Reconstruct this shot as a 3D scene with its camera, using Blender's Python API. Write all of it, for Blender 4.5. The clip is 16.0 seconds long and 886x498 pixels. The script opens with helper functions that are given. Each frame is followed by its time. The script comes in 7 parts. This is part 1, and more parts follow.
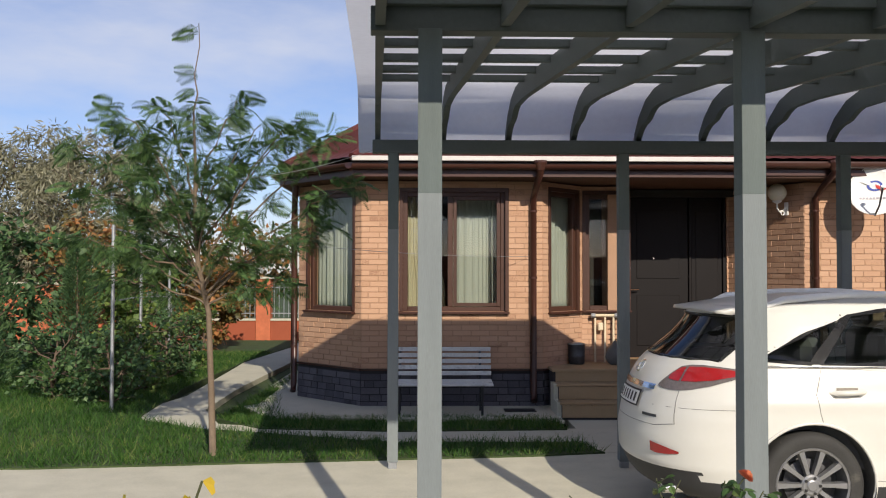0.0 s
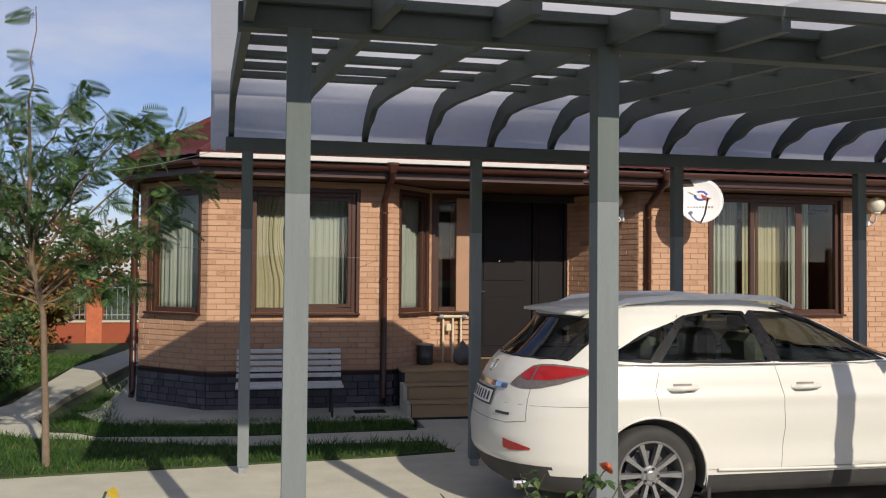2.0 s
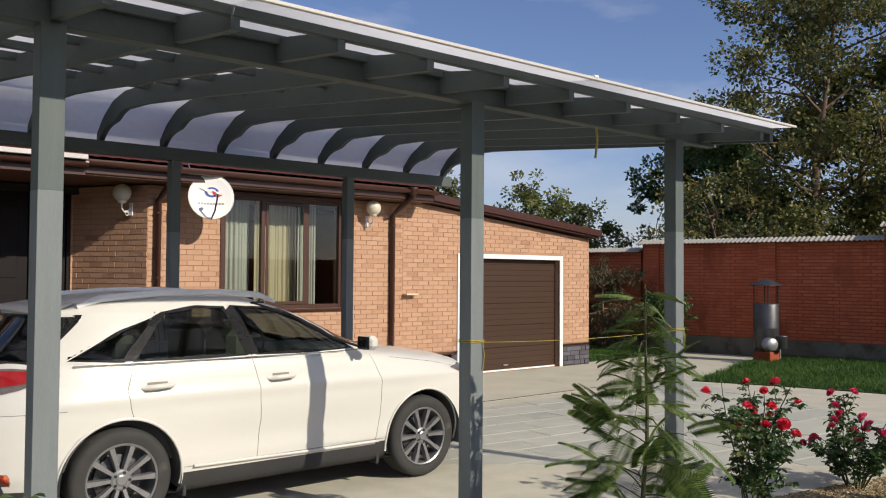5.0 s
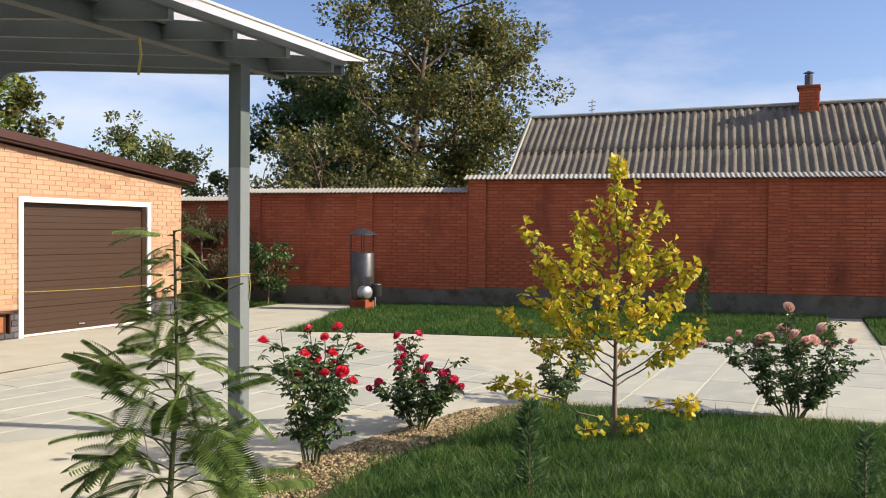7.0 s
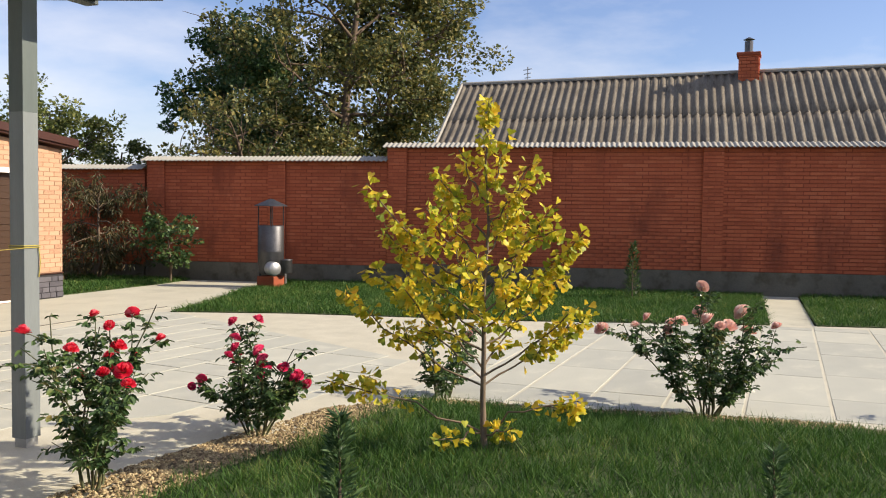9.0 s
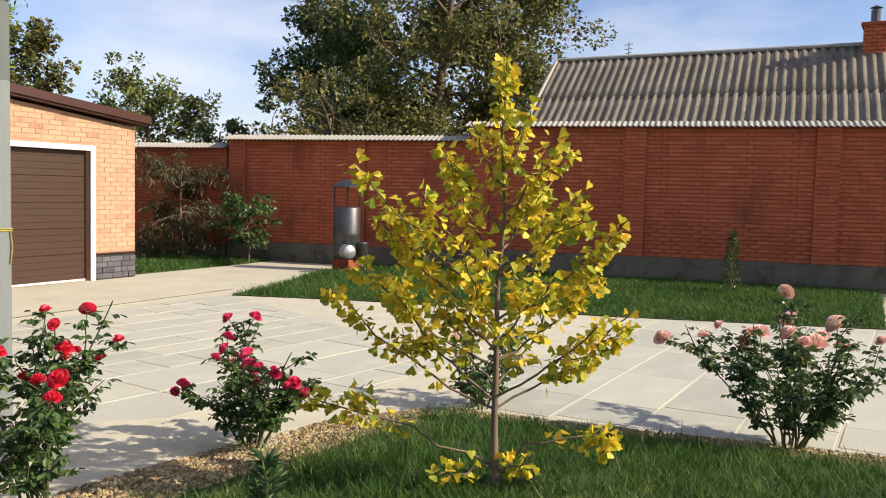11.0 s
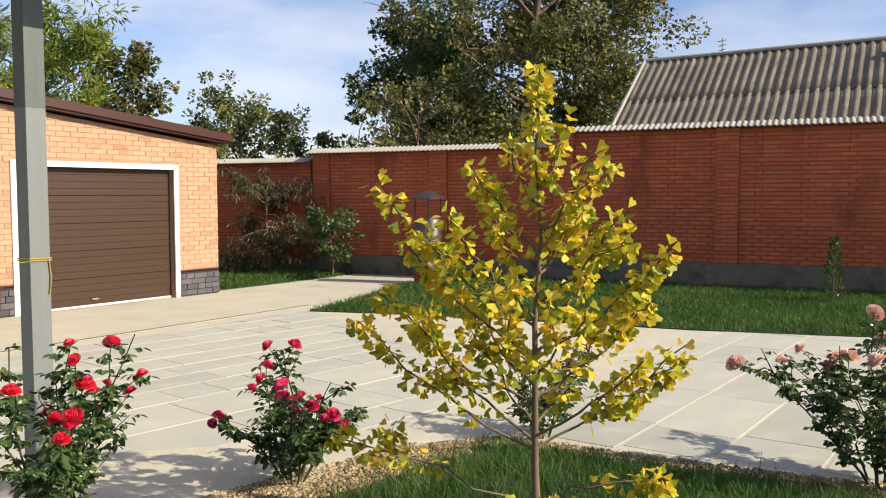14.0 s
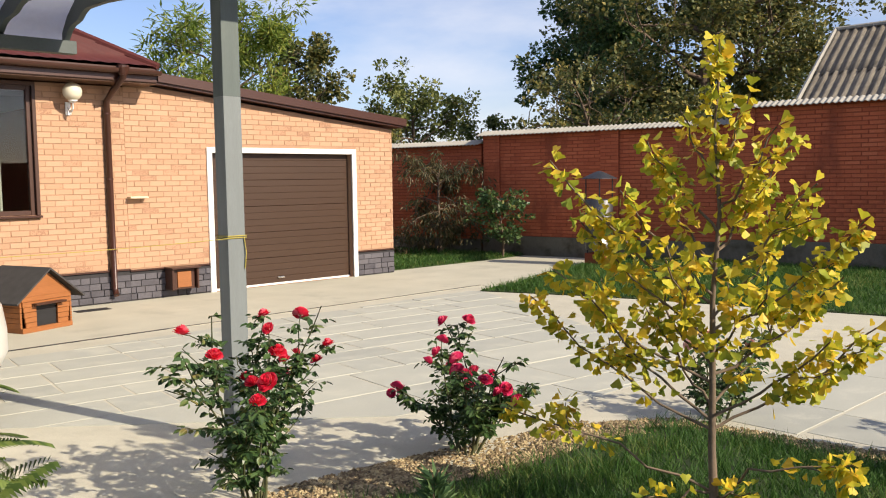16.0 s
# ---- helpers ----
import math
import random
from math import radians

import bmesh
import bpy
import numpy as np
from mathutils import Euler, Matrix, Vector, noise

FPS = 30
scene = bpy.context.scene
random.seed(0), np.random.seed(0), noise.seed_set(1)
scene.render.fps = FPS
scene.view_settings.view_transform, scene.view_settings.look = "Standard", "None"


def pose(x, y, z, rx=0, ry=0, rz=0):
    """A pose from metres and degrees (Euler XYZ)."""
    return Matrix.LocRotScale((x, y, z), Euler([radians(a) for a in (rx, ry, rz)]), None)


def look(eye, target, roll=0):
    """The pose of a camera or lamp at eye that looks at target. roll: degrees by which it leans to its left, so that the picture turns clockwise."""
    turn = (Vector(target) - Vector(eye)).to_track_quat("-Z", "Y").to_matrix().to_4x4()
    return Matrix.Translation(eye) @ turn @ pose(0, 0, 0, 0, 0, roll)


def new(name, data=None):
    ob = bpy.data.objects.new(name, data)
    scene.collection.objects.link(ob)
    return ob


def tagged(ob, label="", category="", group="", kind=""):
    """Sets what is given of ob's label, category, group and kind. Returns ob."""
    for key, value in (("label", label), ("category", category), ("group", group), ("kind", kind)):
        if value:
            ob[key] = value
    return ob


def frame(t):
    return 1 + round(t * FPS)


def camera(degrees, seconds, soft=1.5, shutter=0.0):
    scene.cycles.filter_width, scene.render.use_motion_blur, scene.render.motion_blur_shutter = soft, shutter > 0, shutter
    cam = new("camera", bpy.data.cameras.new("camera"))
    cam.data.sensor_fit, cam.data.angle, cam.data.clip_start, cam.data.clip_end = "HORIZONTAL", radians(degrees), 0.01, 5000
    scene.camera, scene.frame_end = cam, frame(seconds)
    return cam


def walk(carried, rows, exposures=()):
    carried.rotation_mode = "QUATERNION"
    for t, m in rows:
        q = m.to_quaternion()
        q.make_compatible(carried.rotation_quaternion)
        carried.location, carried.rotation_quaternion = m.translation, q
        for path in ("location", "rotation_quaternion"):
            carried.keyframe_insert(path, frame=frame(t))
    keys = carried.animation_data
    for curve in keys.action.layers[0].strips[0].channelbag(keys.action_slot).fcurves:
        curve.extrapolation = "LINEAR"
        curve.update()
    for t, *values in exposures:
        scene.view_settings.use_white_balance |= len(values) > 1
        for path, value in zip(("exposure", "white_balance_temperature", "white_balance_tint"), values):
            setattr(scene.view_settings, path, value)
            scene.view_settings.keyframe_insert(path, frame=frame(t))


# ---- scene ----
cam = camera(54.0, 16.0, 1.1)
PATH = [
    (0, (-0.679, 0.113, 1.826), (-0.638, 2.112, 1.881), 0.1),
    (0.5, (-0.704, 0.053, 1.821), (-0.558, 2.046, 1.891), 0.6),
    (1, (-0.784, 0.074, 1.835), (-0.531, 2.057, 1.908), 0.4),
    (1.5, (-0.809, 0.084, 1.835), (-0.463, 2.053, 1.9), 0.3),
    (2, (-0.818, 0.096, 1.831), (-0.415, 2.054, 1.89), 0.5),
    (2.5, (-0.82, 0.114, 1.826), (-0.36, 2.059, 1.877), 1.0),
    (3, (-0.787, 0.118, 1.829), (-0.171, 2.02, 1.886), 1.0),
    (3.5, (-0.707, 0.104, 1.828), (0.061, 1.949, 1.894), 0.7),
    (4, (-0.632, 0.069, 1.824), (0.281, 1.847, 1.892), 0.5),
    (4.5, (-0.494, 0.028, 1.821), (0.605, 1.699, 1.881), 0.6),
    (5, (-0.347, -0.039, 1.817), (0.962, 1.471, 1.879), 0.4),
    (5.2, (-0.297, -0.046, 1.819), (1.108, 1.376, 1.881), 0.1),
    (7.3, (0.919, 0.114, 1.674), (2.802, 0.785, 1.619), -0.1),
    (7.5, (1.138, 0.173, 1.656), (3.051, 0.751, 1.589), -0.3),
    (8, (1.434, -0.012, 1.619), (3.349, 0.562, 1.537), 0.5),
    (8.5, (1.784, -0.071, 1.612), (3.678, 0.57, 1.568), 0.8),
    (9, (2.125, -0.111, 1.621), (3.985, 0.62, 1.532), 0.7),
    (9.2, (2.302, -0.209, 1.607), (4.126, 0.599, 1.475), 0.5),
    (11.3, (3.382, -0.254, 1.65), (5.133, 0.704, 1.515), 1.4),
    (11.5, (3.493, -0.263, 1.648), (5.258, 0.666, 1.492), 1.1),
    (12, (3.582, -0.295, 1.665), (5.327, 0.665, 1.488), 1.4),
    (12.5, (3.713, -0.378, 1.668), (5.387, 0.703, 1.499), 1.0),
    (13, (3.726, -0.376, 1.708), (5.405, 0.703, 1.574), 0.5),
    (13.5, (3.707, -0.366, 1.707), (5.378, 0.726, 1.596), 0.2),
    (14, (3.693, -0.346, 1.723), (5.324, 0.805, 1.599), -0.1),
    (14.5, (3.681, -0.331, 1.718), (5.244, 0.911, 1.59), -0.1),
    (15, (3.663, -0.325, 1.718), (5.142, 1.015, 1.587), -0.4),
    (15.5, (3.656, -0.36, 1.712), (5.078, 1.039, 1.572), -0.7),
    (16, (3.633, -0.371, 1.695), (5.009, 1.072, 1.535), -0.8),
]
walk(cam, [(t, look(*p)) for t, *p in PATH], [(0.0, 0.1, 6500, 10), (0.7, 0.03, 6500, 10), (1.6, -0.1, 6500, 10), (3.0, -0.02, 6500, 10), (5.2, -0.05, 6500, 10), (7.3, 0.62, 6900, 10), (9.2, 0.62, 7000, 10), (11.3, 0.65, 7100, 10), (14.5, 0.6, 7050, 10), (16.0, 0.54, 6950, 10)])

# ---- world and sun ----
SUN_TO = Vector((0.28, -1.0, 0.61)).normalized()
world = bpy.data.worlds.new("sky")
scene.world = world
world.use_nodes = True
wt = world.node_tree
wt.nodes.clear()
sky = wt.nodes.new("ShaderNodeTexSky")
sky.sky_type = "NISHITA"
sky.sun_disc = False
sky.sun_elevation = math.asin(SUN_TO.z)
sky.sun_rotation = math.atan2(SUN_TO.x, SUN_TO.y)
sky.air_density, sky.dust_density, sky.ozone_density = 1.0, 0.5, 4.5
tc = wt.nodes.new("ShaderNodeTexCoord")
mp = wt.nodes.new("ShaderNodeMapping")
mp.inputs["Scale"].default_value = (1.0, 1.0, 3.2)
mp.inputs["Location"].default_value = (0.3, 0.15, 0.0)
cn = wt.nodes.new("ShaderNodeTexNoise")
cn.inputs["Scale"].default_value, cn.inputs["Detail"].default_value, cn.inputs["Roughness"].default_value = 2.1, 7.0, 0.55
cr = wt.nodes.new("ShaderNodeValToRGB")
cr.color_ramp.elements[0].position, cr.color_ramp.elements[1].position = 0.43, 0.74
mixc = wt.nodes.new("ShaderNodeMixRGB")
mixc.inputs[2].default_value = (6.2, 6.3, 6.9, 1)
cmul = wt.nodes.new("ShaderNodeMath")
cmul.operation, cmul.inputs[1].default_value = "MULTIPLY", 0.85
bg = wt.nodes.new("ShaderNodeBackground")
bg.inputs["Strength"].default_value = 0.112
wo = wt.nodes.new("ShaderNodeOutputWorld")
lk = wt.links.new
lk(tc.outputs["Generated"], mp.inputs["Vector"])
lk(mp.outputs[0], cn.inputs["Vector"])
lk(cn.outputs["Fac"], cr.inputs[0])
lk(cr.outputs[0], cmul.inputs[0])
lk(cmul.outputs[0], mixc.inputs[0])
tint = wt.nodes.new("ShaderNodeMixRGB")
tint.blend_type = "MULTIPLY"
tint.inputs[0].default_value, tint.inputs[2].default_value = 1.0, (1.04, 0.93, 1.03, 1)
lk(sky.outputs[0], tint.inputs[1])
lk(tint.outputs[0], mixc.inputs[1])
lk(mixc.outputs[0], bg.inputs["Color"])
lk(bg.outputs[0], wo.inputs["Surface"])

sun = new("sun", bpy.data.lights.new("sun", "SUN"))
sun.data.energy, sun.data.angle, sun.data.color = 4.9, radians(0.55), (1.0, 0.905, 0.765)
sun.rotation_euler = (-SUN_TO).to_track_quat("-Z", "Y").to_euler()

# ---- materials ----
def mat(name, color, rough=0.7, metal=0.0, var=0.18, scale=6.0, fine=60.0, bump=0.15, spec=0.4, island=0.0, objrand=0.0,
        coat=0.0, trans=0.0, stain=None, ramp=None, bumpdist=0.004, stretch=None):
    """A principled material with colour variation at two scales, fine relief and optional per-piece variation."""
    m = bpy.data.materials.new(name)
    m.use_nodes = True
    t = m.node_tree
    n, l = t.nodes, t.links.new
    b = n["Principled BSDF"]
    b.inputs["Metallic"].default_value = metal
    b.inputs["Specular IOR Level"].default_value = spec
    b.inputs["Coat Weight"].default_value = coat
    b.inputs["Coat Roughness"].default_value = 0.05
    co = n.new("ShaderNodeTexCoord")
    vec = co.outputs["Object"]
    if stretch:
        ma = n.new("ShaderNodeMapping")
        ma.inputs["Scale"].default_value = stretch
        l(vec, ma.inputs[0])
        vec = ma.outputs[0]
    big = n.new("ShaderNodeTexNoise")
    big.inputs["Scale"].default_value, big.inputs["Detail"].default_value = scale, 5.0
    l(vec, big.inputs["Vector"])
    small = n.new("ShaderNodeTexNoise")
    small.inputs["Scale"].default_value, small.inputs["Detail"].default_value = fine, 3.0
    l(vec, small.inputs["Vector"])
    add = n.new("ShaderNodeMath")
    add.operation = "MULTIPLY_ADD"
    add.inputs[1].default_value = 0.55
    l(small.outputs["Fac"], add.inputs[0])
    half = n.new("ShaderNodeMath")
    half.operation, half.inputs[1].default_value = "MULTIPLY", 0.55
    l(big.outputs["Fac"], half.inputs[0])
    l(half.outputs[0], add.inputs[2])
    val = add.outputs[0]
    k = max(island, objrand)
    if k > 0:
        if island > 0:
            g = n.new("ShaderNodeNewGeometry")
            rnd = g.outputs["Random Per Island"]
        else:
            g = n.new("ShaderNodeObjectInfo")
            rnd = g.outputs["Random"]
        mx = n.new("ShaderNodeMath")
        mx.operation, mx.inputs[1].default_value = "MULTIPLY_ADD", k
        l(rnd, mx.inputs[0])
        sub = n.new("ShaderNodeMath")
        sub.operation, sub.inputs[1].default_value = "SUBTRACT", k * 0.5
        l(val, sub.inputs[0])
        l(sub.outputs[0], mx.inputs[2])
        val = mx.outputs[0]
    r = n.new("ShaderNodeValToRGB")
    if ramp:
        while len(r.color_ramp.elements) < len(ramp):
            r.color_ramp.elements.new(0.5)
        for e, (p, c) in zip(r.color_ramp.elements, ramp):
            e.position, e.color = p, (*c, 1)
    else:
        e = r.color_ramp.elements
        e[0].position, e[1].position = 0.3, 0.8
        e[0].color = (*[max(0, c * (1 - var)) for c in color], 1)
        e[1].color = (*[min(1, c * (1 + var)) for c in color], 1)
    l(val, r.inputs[0])
    col = r.outputs[0]
    if stain:
        s = n.new("ShaderNodeTexNoise")
        s.inputs["Scale"].default_value, s.inputs["Detail"].default_value, s.inputs["Roughness"].default_value = stain[1], 6.0, 0.65
        l(vec, s.inputs["Vector"])
        sr = n.new("ShaderNodeValToRGB")
        sr.color_ramp.elements[0].position, sr.color_ramp.elements[1].position = stain[2], stain[2] + 0.18
        l(s.outputs["Fac"], sr.inputs[0])
        sm = n.new("ShaderNodeMixRGB")
        sm.inputs[2].default_value = (*stain[0], 1)
        l(sr.outputs[0], sm.inputs[0])
        l(col, sm.inputs[1])
        col = sm.outputs[0]
    l(col, b.inputs["Base Color"])
    rr = n.new("ShaderNodeMapRange")
    rr.inputs["To Min"].default_value, rr.inputs["To Max"].default_value = max(0.02, rough - 0.1), min(1, rough + 0.1)
    l(small.outputs["Fac"], rr.inputs["Value"])
    l(rr.outputs[0], b.inputs["Roughness"])
    if bump > 0:
        bp = n.new("ShaderNodeBump")
        bp.inputs["Strength"].default_value, bp.inputs["Distance"].default_value = bump, bumpdist
        l(add.outputs[0], bp.inputs["Height"])
        l(bp.outputs[0], b.inputs["Normal"])
    if trans > 0:
        tr = n.new("ShaderNodeBsdfTranslucent")
        l(col, tr.inputs["Color"])
        ms = n.new("ShaderNodeMixShader")
        ms.inputs[0].default_value = trans
        l(b.outputs[0], ms.inputs[1])
        l(tr.outputs[0], ms.inputs[2])
        l(ms.outputs[0], n["Material Output"].inputs["Surface"])
    return m


def glass(name, tint=(0.8, 0.85, 0.85), rough=0.02, through_amount=0.85):
    """Thin pane: tinted see-through with a Fresnel gloss."""
    m = bpy.data.materials.new(name)
    m.use_nodes = True
    n, l = m.node_tree.nodes, m.node_tree.links.new
    n.remove(n["Principled BSDF"])
    tr = n.new("ShaderNodeBsdfTransparent")
    tr.inputs[0].default_value = (*[c * through_amount for c in tint], 1)
    gl = n.new("ShaderNodeBsdfGlossy")
    gl.inputs["Roughness"].default_value = rough
    lw = n.new("ShaderNodeLayerWeight")
    lw.inputs["Blend"].default_value = 0.5
    pw = n.new("ShaderNodeMath")
    pw.operation, pw.inputs[1].default_value = "POWER", 4.0
    l(lw.outputs["Facing"], pw.inputs[0])
    fr = n.new("ShaderNodeMath")
    fr.operation, fr.inputs[1].default_value, fr.inputs[2].default_value = "MULTIPLY_ADD", 0.85, 0.045
    l(pw.outputs[0], fr.inputs[0])
    mx = n.new("ShaderNodeMixShader")
    l(fr.outputs[0], mx.inputs[0])
    l(tr.outputs[0], mx.inputs[1])
    l(gl.outputs[0], mx.inputs[2])
    l(mx.outputs[0], n["Material Output"].inputs["Surface"])
    return m


BRICK = mat("peach_brick", (0.500, 0.262, 0.140), 0.85, island=0.55, scale=2.5, fine=90, bump=0.4, spec=0.2,
            ramp=[(0.26, (0.325, 0.184, 0.118)), (0.31, (0.435, 0.260, 0.164)), (0.6, (0.465, 0.284, 0.182)), (0.9, (0.495, 0.309, 0.203))])
BRICKO = mat("peach_brick_piece", (0.500, 0.262, 0.140), 0.85, objrand=0.55, scale=2.5, fine=90, bump=0.4, spec=0.2,
             ramp=[(0.26, (0.325, 0.184, 0.118)), (0.31, (0.435, 0.260, 0.164)), (0.6, (0.465, 0.284, 0.182)), (0.9, (0.495, 0.309, 0.203))])
MORTAR = mat("pale_mortar", (0.37, 0.228, 0.148), 0.95, scale=3, fine=120, bump=0.5, spec=0.1)
REDBRICK = mat("red_brick", (0.29, 0.07, 0.032), 0.85, island=0.38, scale=1.2, fine=70, bump=0.4, spec=0.2, stretch=(1, 1, 0.4), stain=((0.19, 0.052, 0.03), 1.1, 0.54),
               ramp=[(0.1, (0.27, 0.066, 0.032)), (0.35, (0.42, 0.105, 0.048)), (0.7, (0.50, 0.135, 0.062)), (0.95, (0.57, 0.18, 0.09))])
REDBRICKO = mat("red_brick_piece", (0.29, 0.07, 0.032), 0.85, objrand=0.38, scale=1.2, fine=70, bump=0.4, spec=0.2, stretch=(1, 1, 0.4), stain=((0.19, 0.052, 0.03), 1.1, 0.54),
                ramp=[(0.1, (0.27, 0.066, 0.032)), (0.35, (0.42, 0.105, 0.048)), (0.7, (0.50, 0.135, 0.062)), (0.95, (0.57, 0.18, 0.09))])
REDMORTAR = mat("dark_red_mortar", (0.29, 0.08, 0.043), 0.95, scale=2, fine=90, bump=0.4, spec=0.1)
PLINTH = mat("slate_plinth_stone", (0.075, 0.07, 0.08), 0.75, island=0.5, scale=4, fine=50, bump=0.6, spec=0.3,
             ramp=[(0.1, (0.045, 0.042, 0.05)), (0.5, (0.085, 0.08, 0.092)), (0.9, (0.13, 0.122, 0.135))])
PLINTHJ = mat("plinth_joint", (0.035, 0.033, 0.036), 0.95, bump=0.3)
CONCRETE = mat("grey_concrete", (0.461, 0.440, 0.349), 0.9, var=0.16, scale=1.6, fine=80, bump=0.3, stain=((0.355, 0.340, 0.272), 1.3, 0.56))
SLAB = mat("paving_slab", (0.430, 0.438, 0.388), 0.85, scale=2.0, fine=70, bump=0.3, objrand=0.4, stain=((0.505, 0.500, 0.415), 1.6, 0.56),
           ramp=[(0.1, (0.285, 0.292, 0.262)), (0.45, (0.385, 0.388, 0.338)), (0.9, (0.470, 0.466, 0.392))])
JOINT = mat("paving_joint", (0.47, 0.445, 0.355), 0.95, var=0.2, scale=3, fine=120, bump=0.4)
SOIL = mat("bed_soil", (0.12, 0.085, 0.05), 0.95, var=0.4, scale=5, fine=60, bump=0.8, bumpdist=0.02)
TURF = mat("turf_base", (0.040, 0.062, 0.018), 0.95, var=0.45, scale=1.5, fine=40, bump=0.6, bumpdist=0.02)
GRASS = mat("grass_blade", (0.097, 0.185, 0.035), 0.55, island=0.5, scale=0.9, fine=4, bump=0, trans=0.35, spec=0.25,
            ramp=[(0.1, (0.014, 0.043, 0.010)), (0.42, (0.036, 0.098, 0.018)), (0.72, (0.078, 0.160, 0.030)), (0.93, (0.240, 0.250, 0.085))])
GRAVEL = mat("gravel", (0.35, 0.27, 0.17), 0.9, island=0.8, scale=8, fine=60, bump=0.3,
             ramp=[(0.1, (0.09, 0.065, 0.04)), (0.5, (0.24, 0.17, 0.09)), (0.9, (0.45, 0.36, 0.2))])
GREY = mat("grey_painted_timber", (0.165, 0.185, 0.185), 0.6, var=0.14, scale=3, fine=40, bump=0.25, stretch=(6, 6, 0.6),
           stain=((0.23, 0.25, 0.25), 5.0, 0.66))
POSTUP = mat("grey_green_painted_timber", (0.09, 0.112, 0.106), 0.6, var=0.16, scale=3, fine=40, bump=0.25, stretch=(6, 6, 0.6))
DKGREY = mat("dark_grey_painted_timber", (0.072, 0.088, 0.086), 0.6, var=0.18, scale=2, fine=40, bump=0.2)
BROWN = mat("brown_metal", (0.054, 0.019, 0.012), 0.35, var=0.12, scale=5, fine=50, bump=0.05, spec=0.5)
FRAMEB = mat("brown_window_frame", (0.06, 0.026, 0.017), 0.4, var=0.15, scale=4, fine=60, bump=0.08)
ROOFT = mat("wine_red_roof_tile", (0.12, 0.035, 0.03), 0.5, island=0.3, scale=2, fine=40, bump=0.1, spec=0.15,
            ramp=[(0.1, (0.055, 0.017, 0.016)), (0.5, (0.085, 0.025, 0.023)), (0.9, (0.12, 0.036, 0.031))])
WHITE = mat("white_paint", (0.78, 0.77, 0.74), 0.45, var=0.05, scale=4, fine=50, bump=0.05)
FLASH = mat("pale_metal_flashing", (0.55, 0.52, 0.48), 0.4, var=0.1, scale=5, fine=40, bump=0.1)
SOFFIT = mat("brown_soffit", (0.12, 0.06, 0.035), 0.6, var=0.2, scale=4, fine=50, bump=0.1)
DOORM = mat("black_brown_door", (0.007, 0.005, 0.005), 0.5, var=0.2, scale=3, fine=60, bump=0.08, spec=0.2)
GARDOOR = mat("brown_garage_panel", (0.055, 0.031, 0.02), 0.38, var=0.12, scale=2, fine=60, bump=0.15, stretch=(0.3, 1, 4))
CURTAIN = mat("sheer_curtain", (0.44, 0.45, 0.39), 0.85, var=0.1, scale=3, fine=30, bump=0.2, trans=0.25)
CURTAINY = mat("cream_curtain", (0.5, 0.44, 0.29), 0.85, var=0.1, scale=3, fine=30, bump=0.2, trans=0.25)
# Near-black base colour puts the dimness of the rooms into their surfaces.
INNER = mat("room_dimness_in_colour", (0.030, 0.027, 0.024), 0.9, var=0.2)
PANE = glass("window_glass", (0.9, 0.94, 0.92), 0.01, 0.97)
STEPM = mat("tan_step_tile", (0.34, 0.235, 0.13), 0.6, var=0.12, scale=4, fine=60, bump=0.12)
CHROME = mat("chrome", (0.72, 0.72, 0.72), 0.12, 1.0, var=0.04, bump=0)
STEEL = mat("galvanised_steel", (0.36, 0.37, 0.38), 0.45, 0.7, var=0.2, scale=8, fine=60, bump=0.1)
DKSTEEL = mat("sooty_steel", (0.1, 0.1, 0.105), 0.45, 0.8, var=0.4, scale=6, fine=50, bump=0.2)
ASB = mat("weathered_corrugated_sheet", (0.244, 0.218, 0.183), 0.9, scale=2.6, fine=26, bump=0.35, stain=((0.047, 0.038, 0.028), 4.5, 0.56), stretch=(0.3, 1.6, 0.3),
          ramp=[(0.2, (0.070, 0.056, 0.044)), (0.5, (0.140, 0.119, 0.092)), (0.8, (0.253, 0.223, 0.175))])
FOOT = mat("damp_concrete_footing", (0.15, 0.135, 0.10), 0.95, var=0.3, scale=2.0, fine=40, bump=0.6, stain=((0.072, 0.063, 0.038), 2.5, 0.5))
ASBW = mat("pale_corrugated_sheet", (0.33, 0.315, 0.275), 0.9, var=0.2, scale=2.5, fine=30, bump=0.3, stain=((0.22, 0.2, 0.16), 3.0, 0.62))
BARK = mat("tree_bark", (0.12, 0.085, 0.06), 0.9, var=0.35, scale=8, fine=50, bump=0.6, bumpdist=0.01)
WOOD = mat("orange_stained_wood", (0.3, 0.11, 0.035), 0.5, var=0.25, scale=3, fine=40, bump=0.2, stretch=(0.5, 4, 4))
BITUMEN = mat("bitumen_shingle", (0.05, 0.047, 0.045), 0.9, var=0.3, scale=10, fine=120, bump=0.5)
BENCHM = mat("worn_white_slat", (0.55, 0.55, 0.53), 0.65, var=0.2, scale=5, fine=50, bump=0.25, stain=((0.16, 0.15, 0.14), 9.0, 0.6))
IRON = mat("dark_iron", (0.03, 0.03, 0.032), 0.5, 0.3, var=0.2, bump=0.05)
POLY = mat("opal_polycarbonate", (0.84, 0.84, 0.86), 0.35, var=0.05, scale=1.5, fine=20, bump=0.03, trans=0.8, spec=0.5)


# ---- mesh helpers ----
def part(name, bm, material, parent=None, label="", smooth=False):
    """Links a bmesh as one mesh object, under a thing or a part."""
    me = bpy.data.meshes.new(name)
    bm.to_mesh(me)
    bm.free()
    me.materials.append(material)
    if smooth:
        for p in me.polygons:
            p.use_smooth = True
    ob = new(name, me)
    if parent is not None:
        ob.parent = parent
    if label:
        ob["label"] = label
    return ob


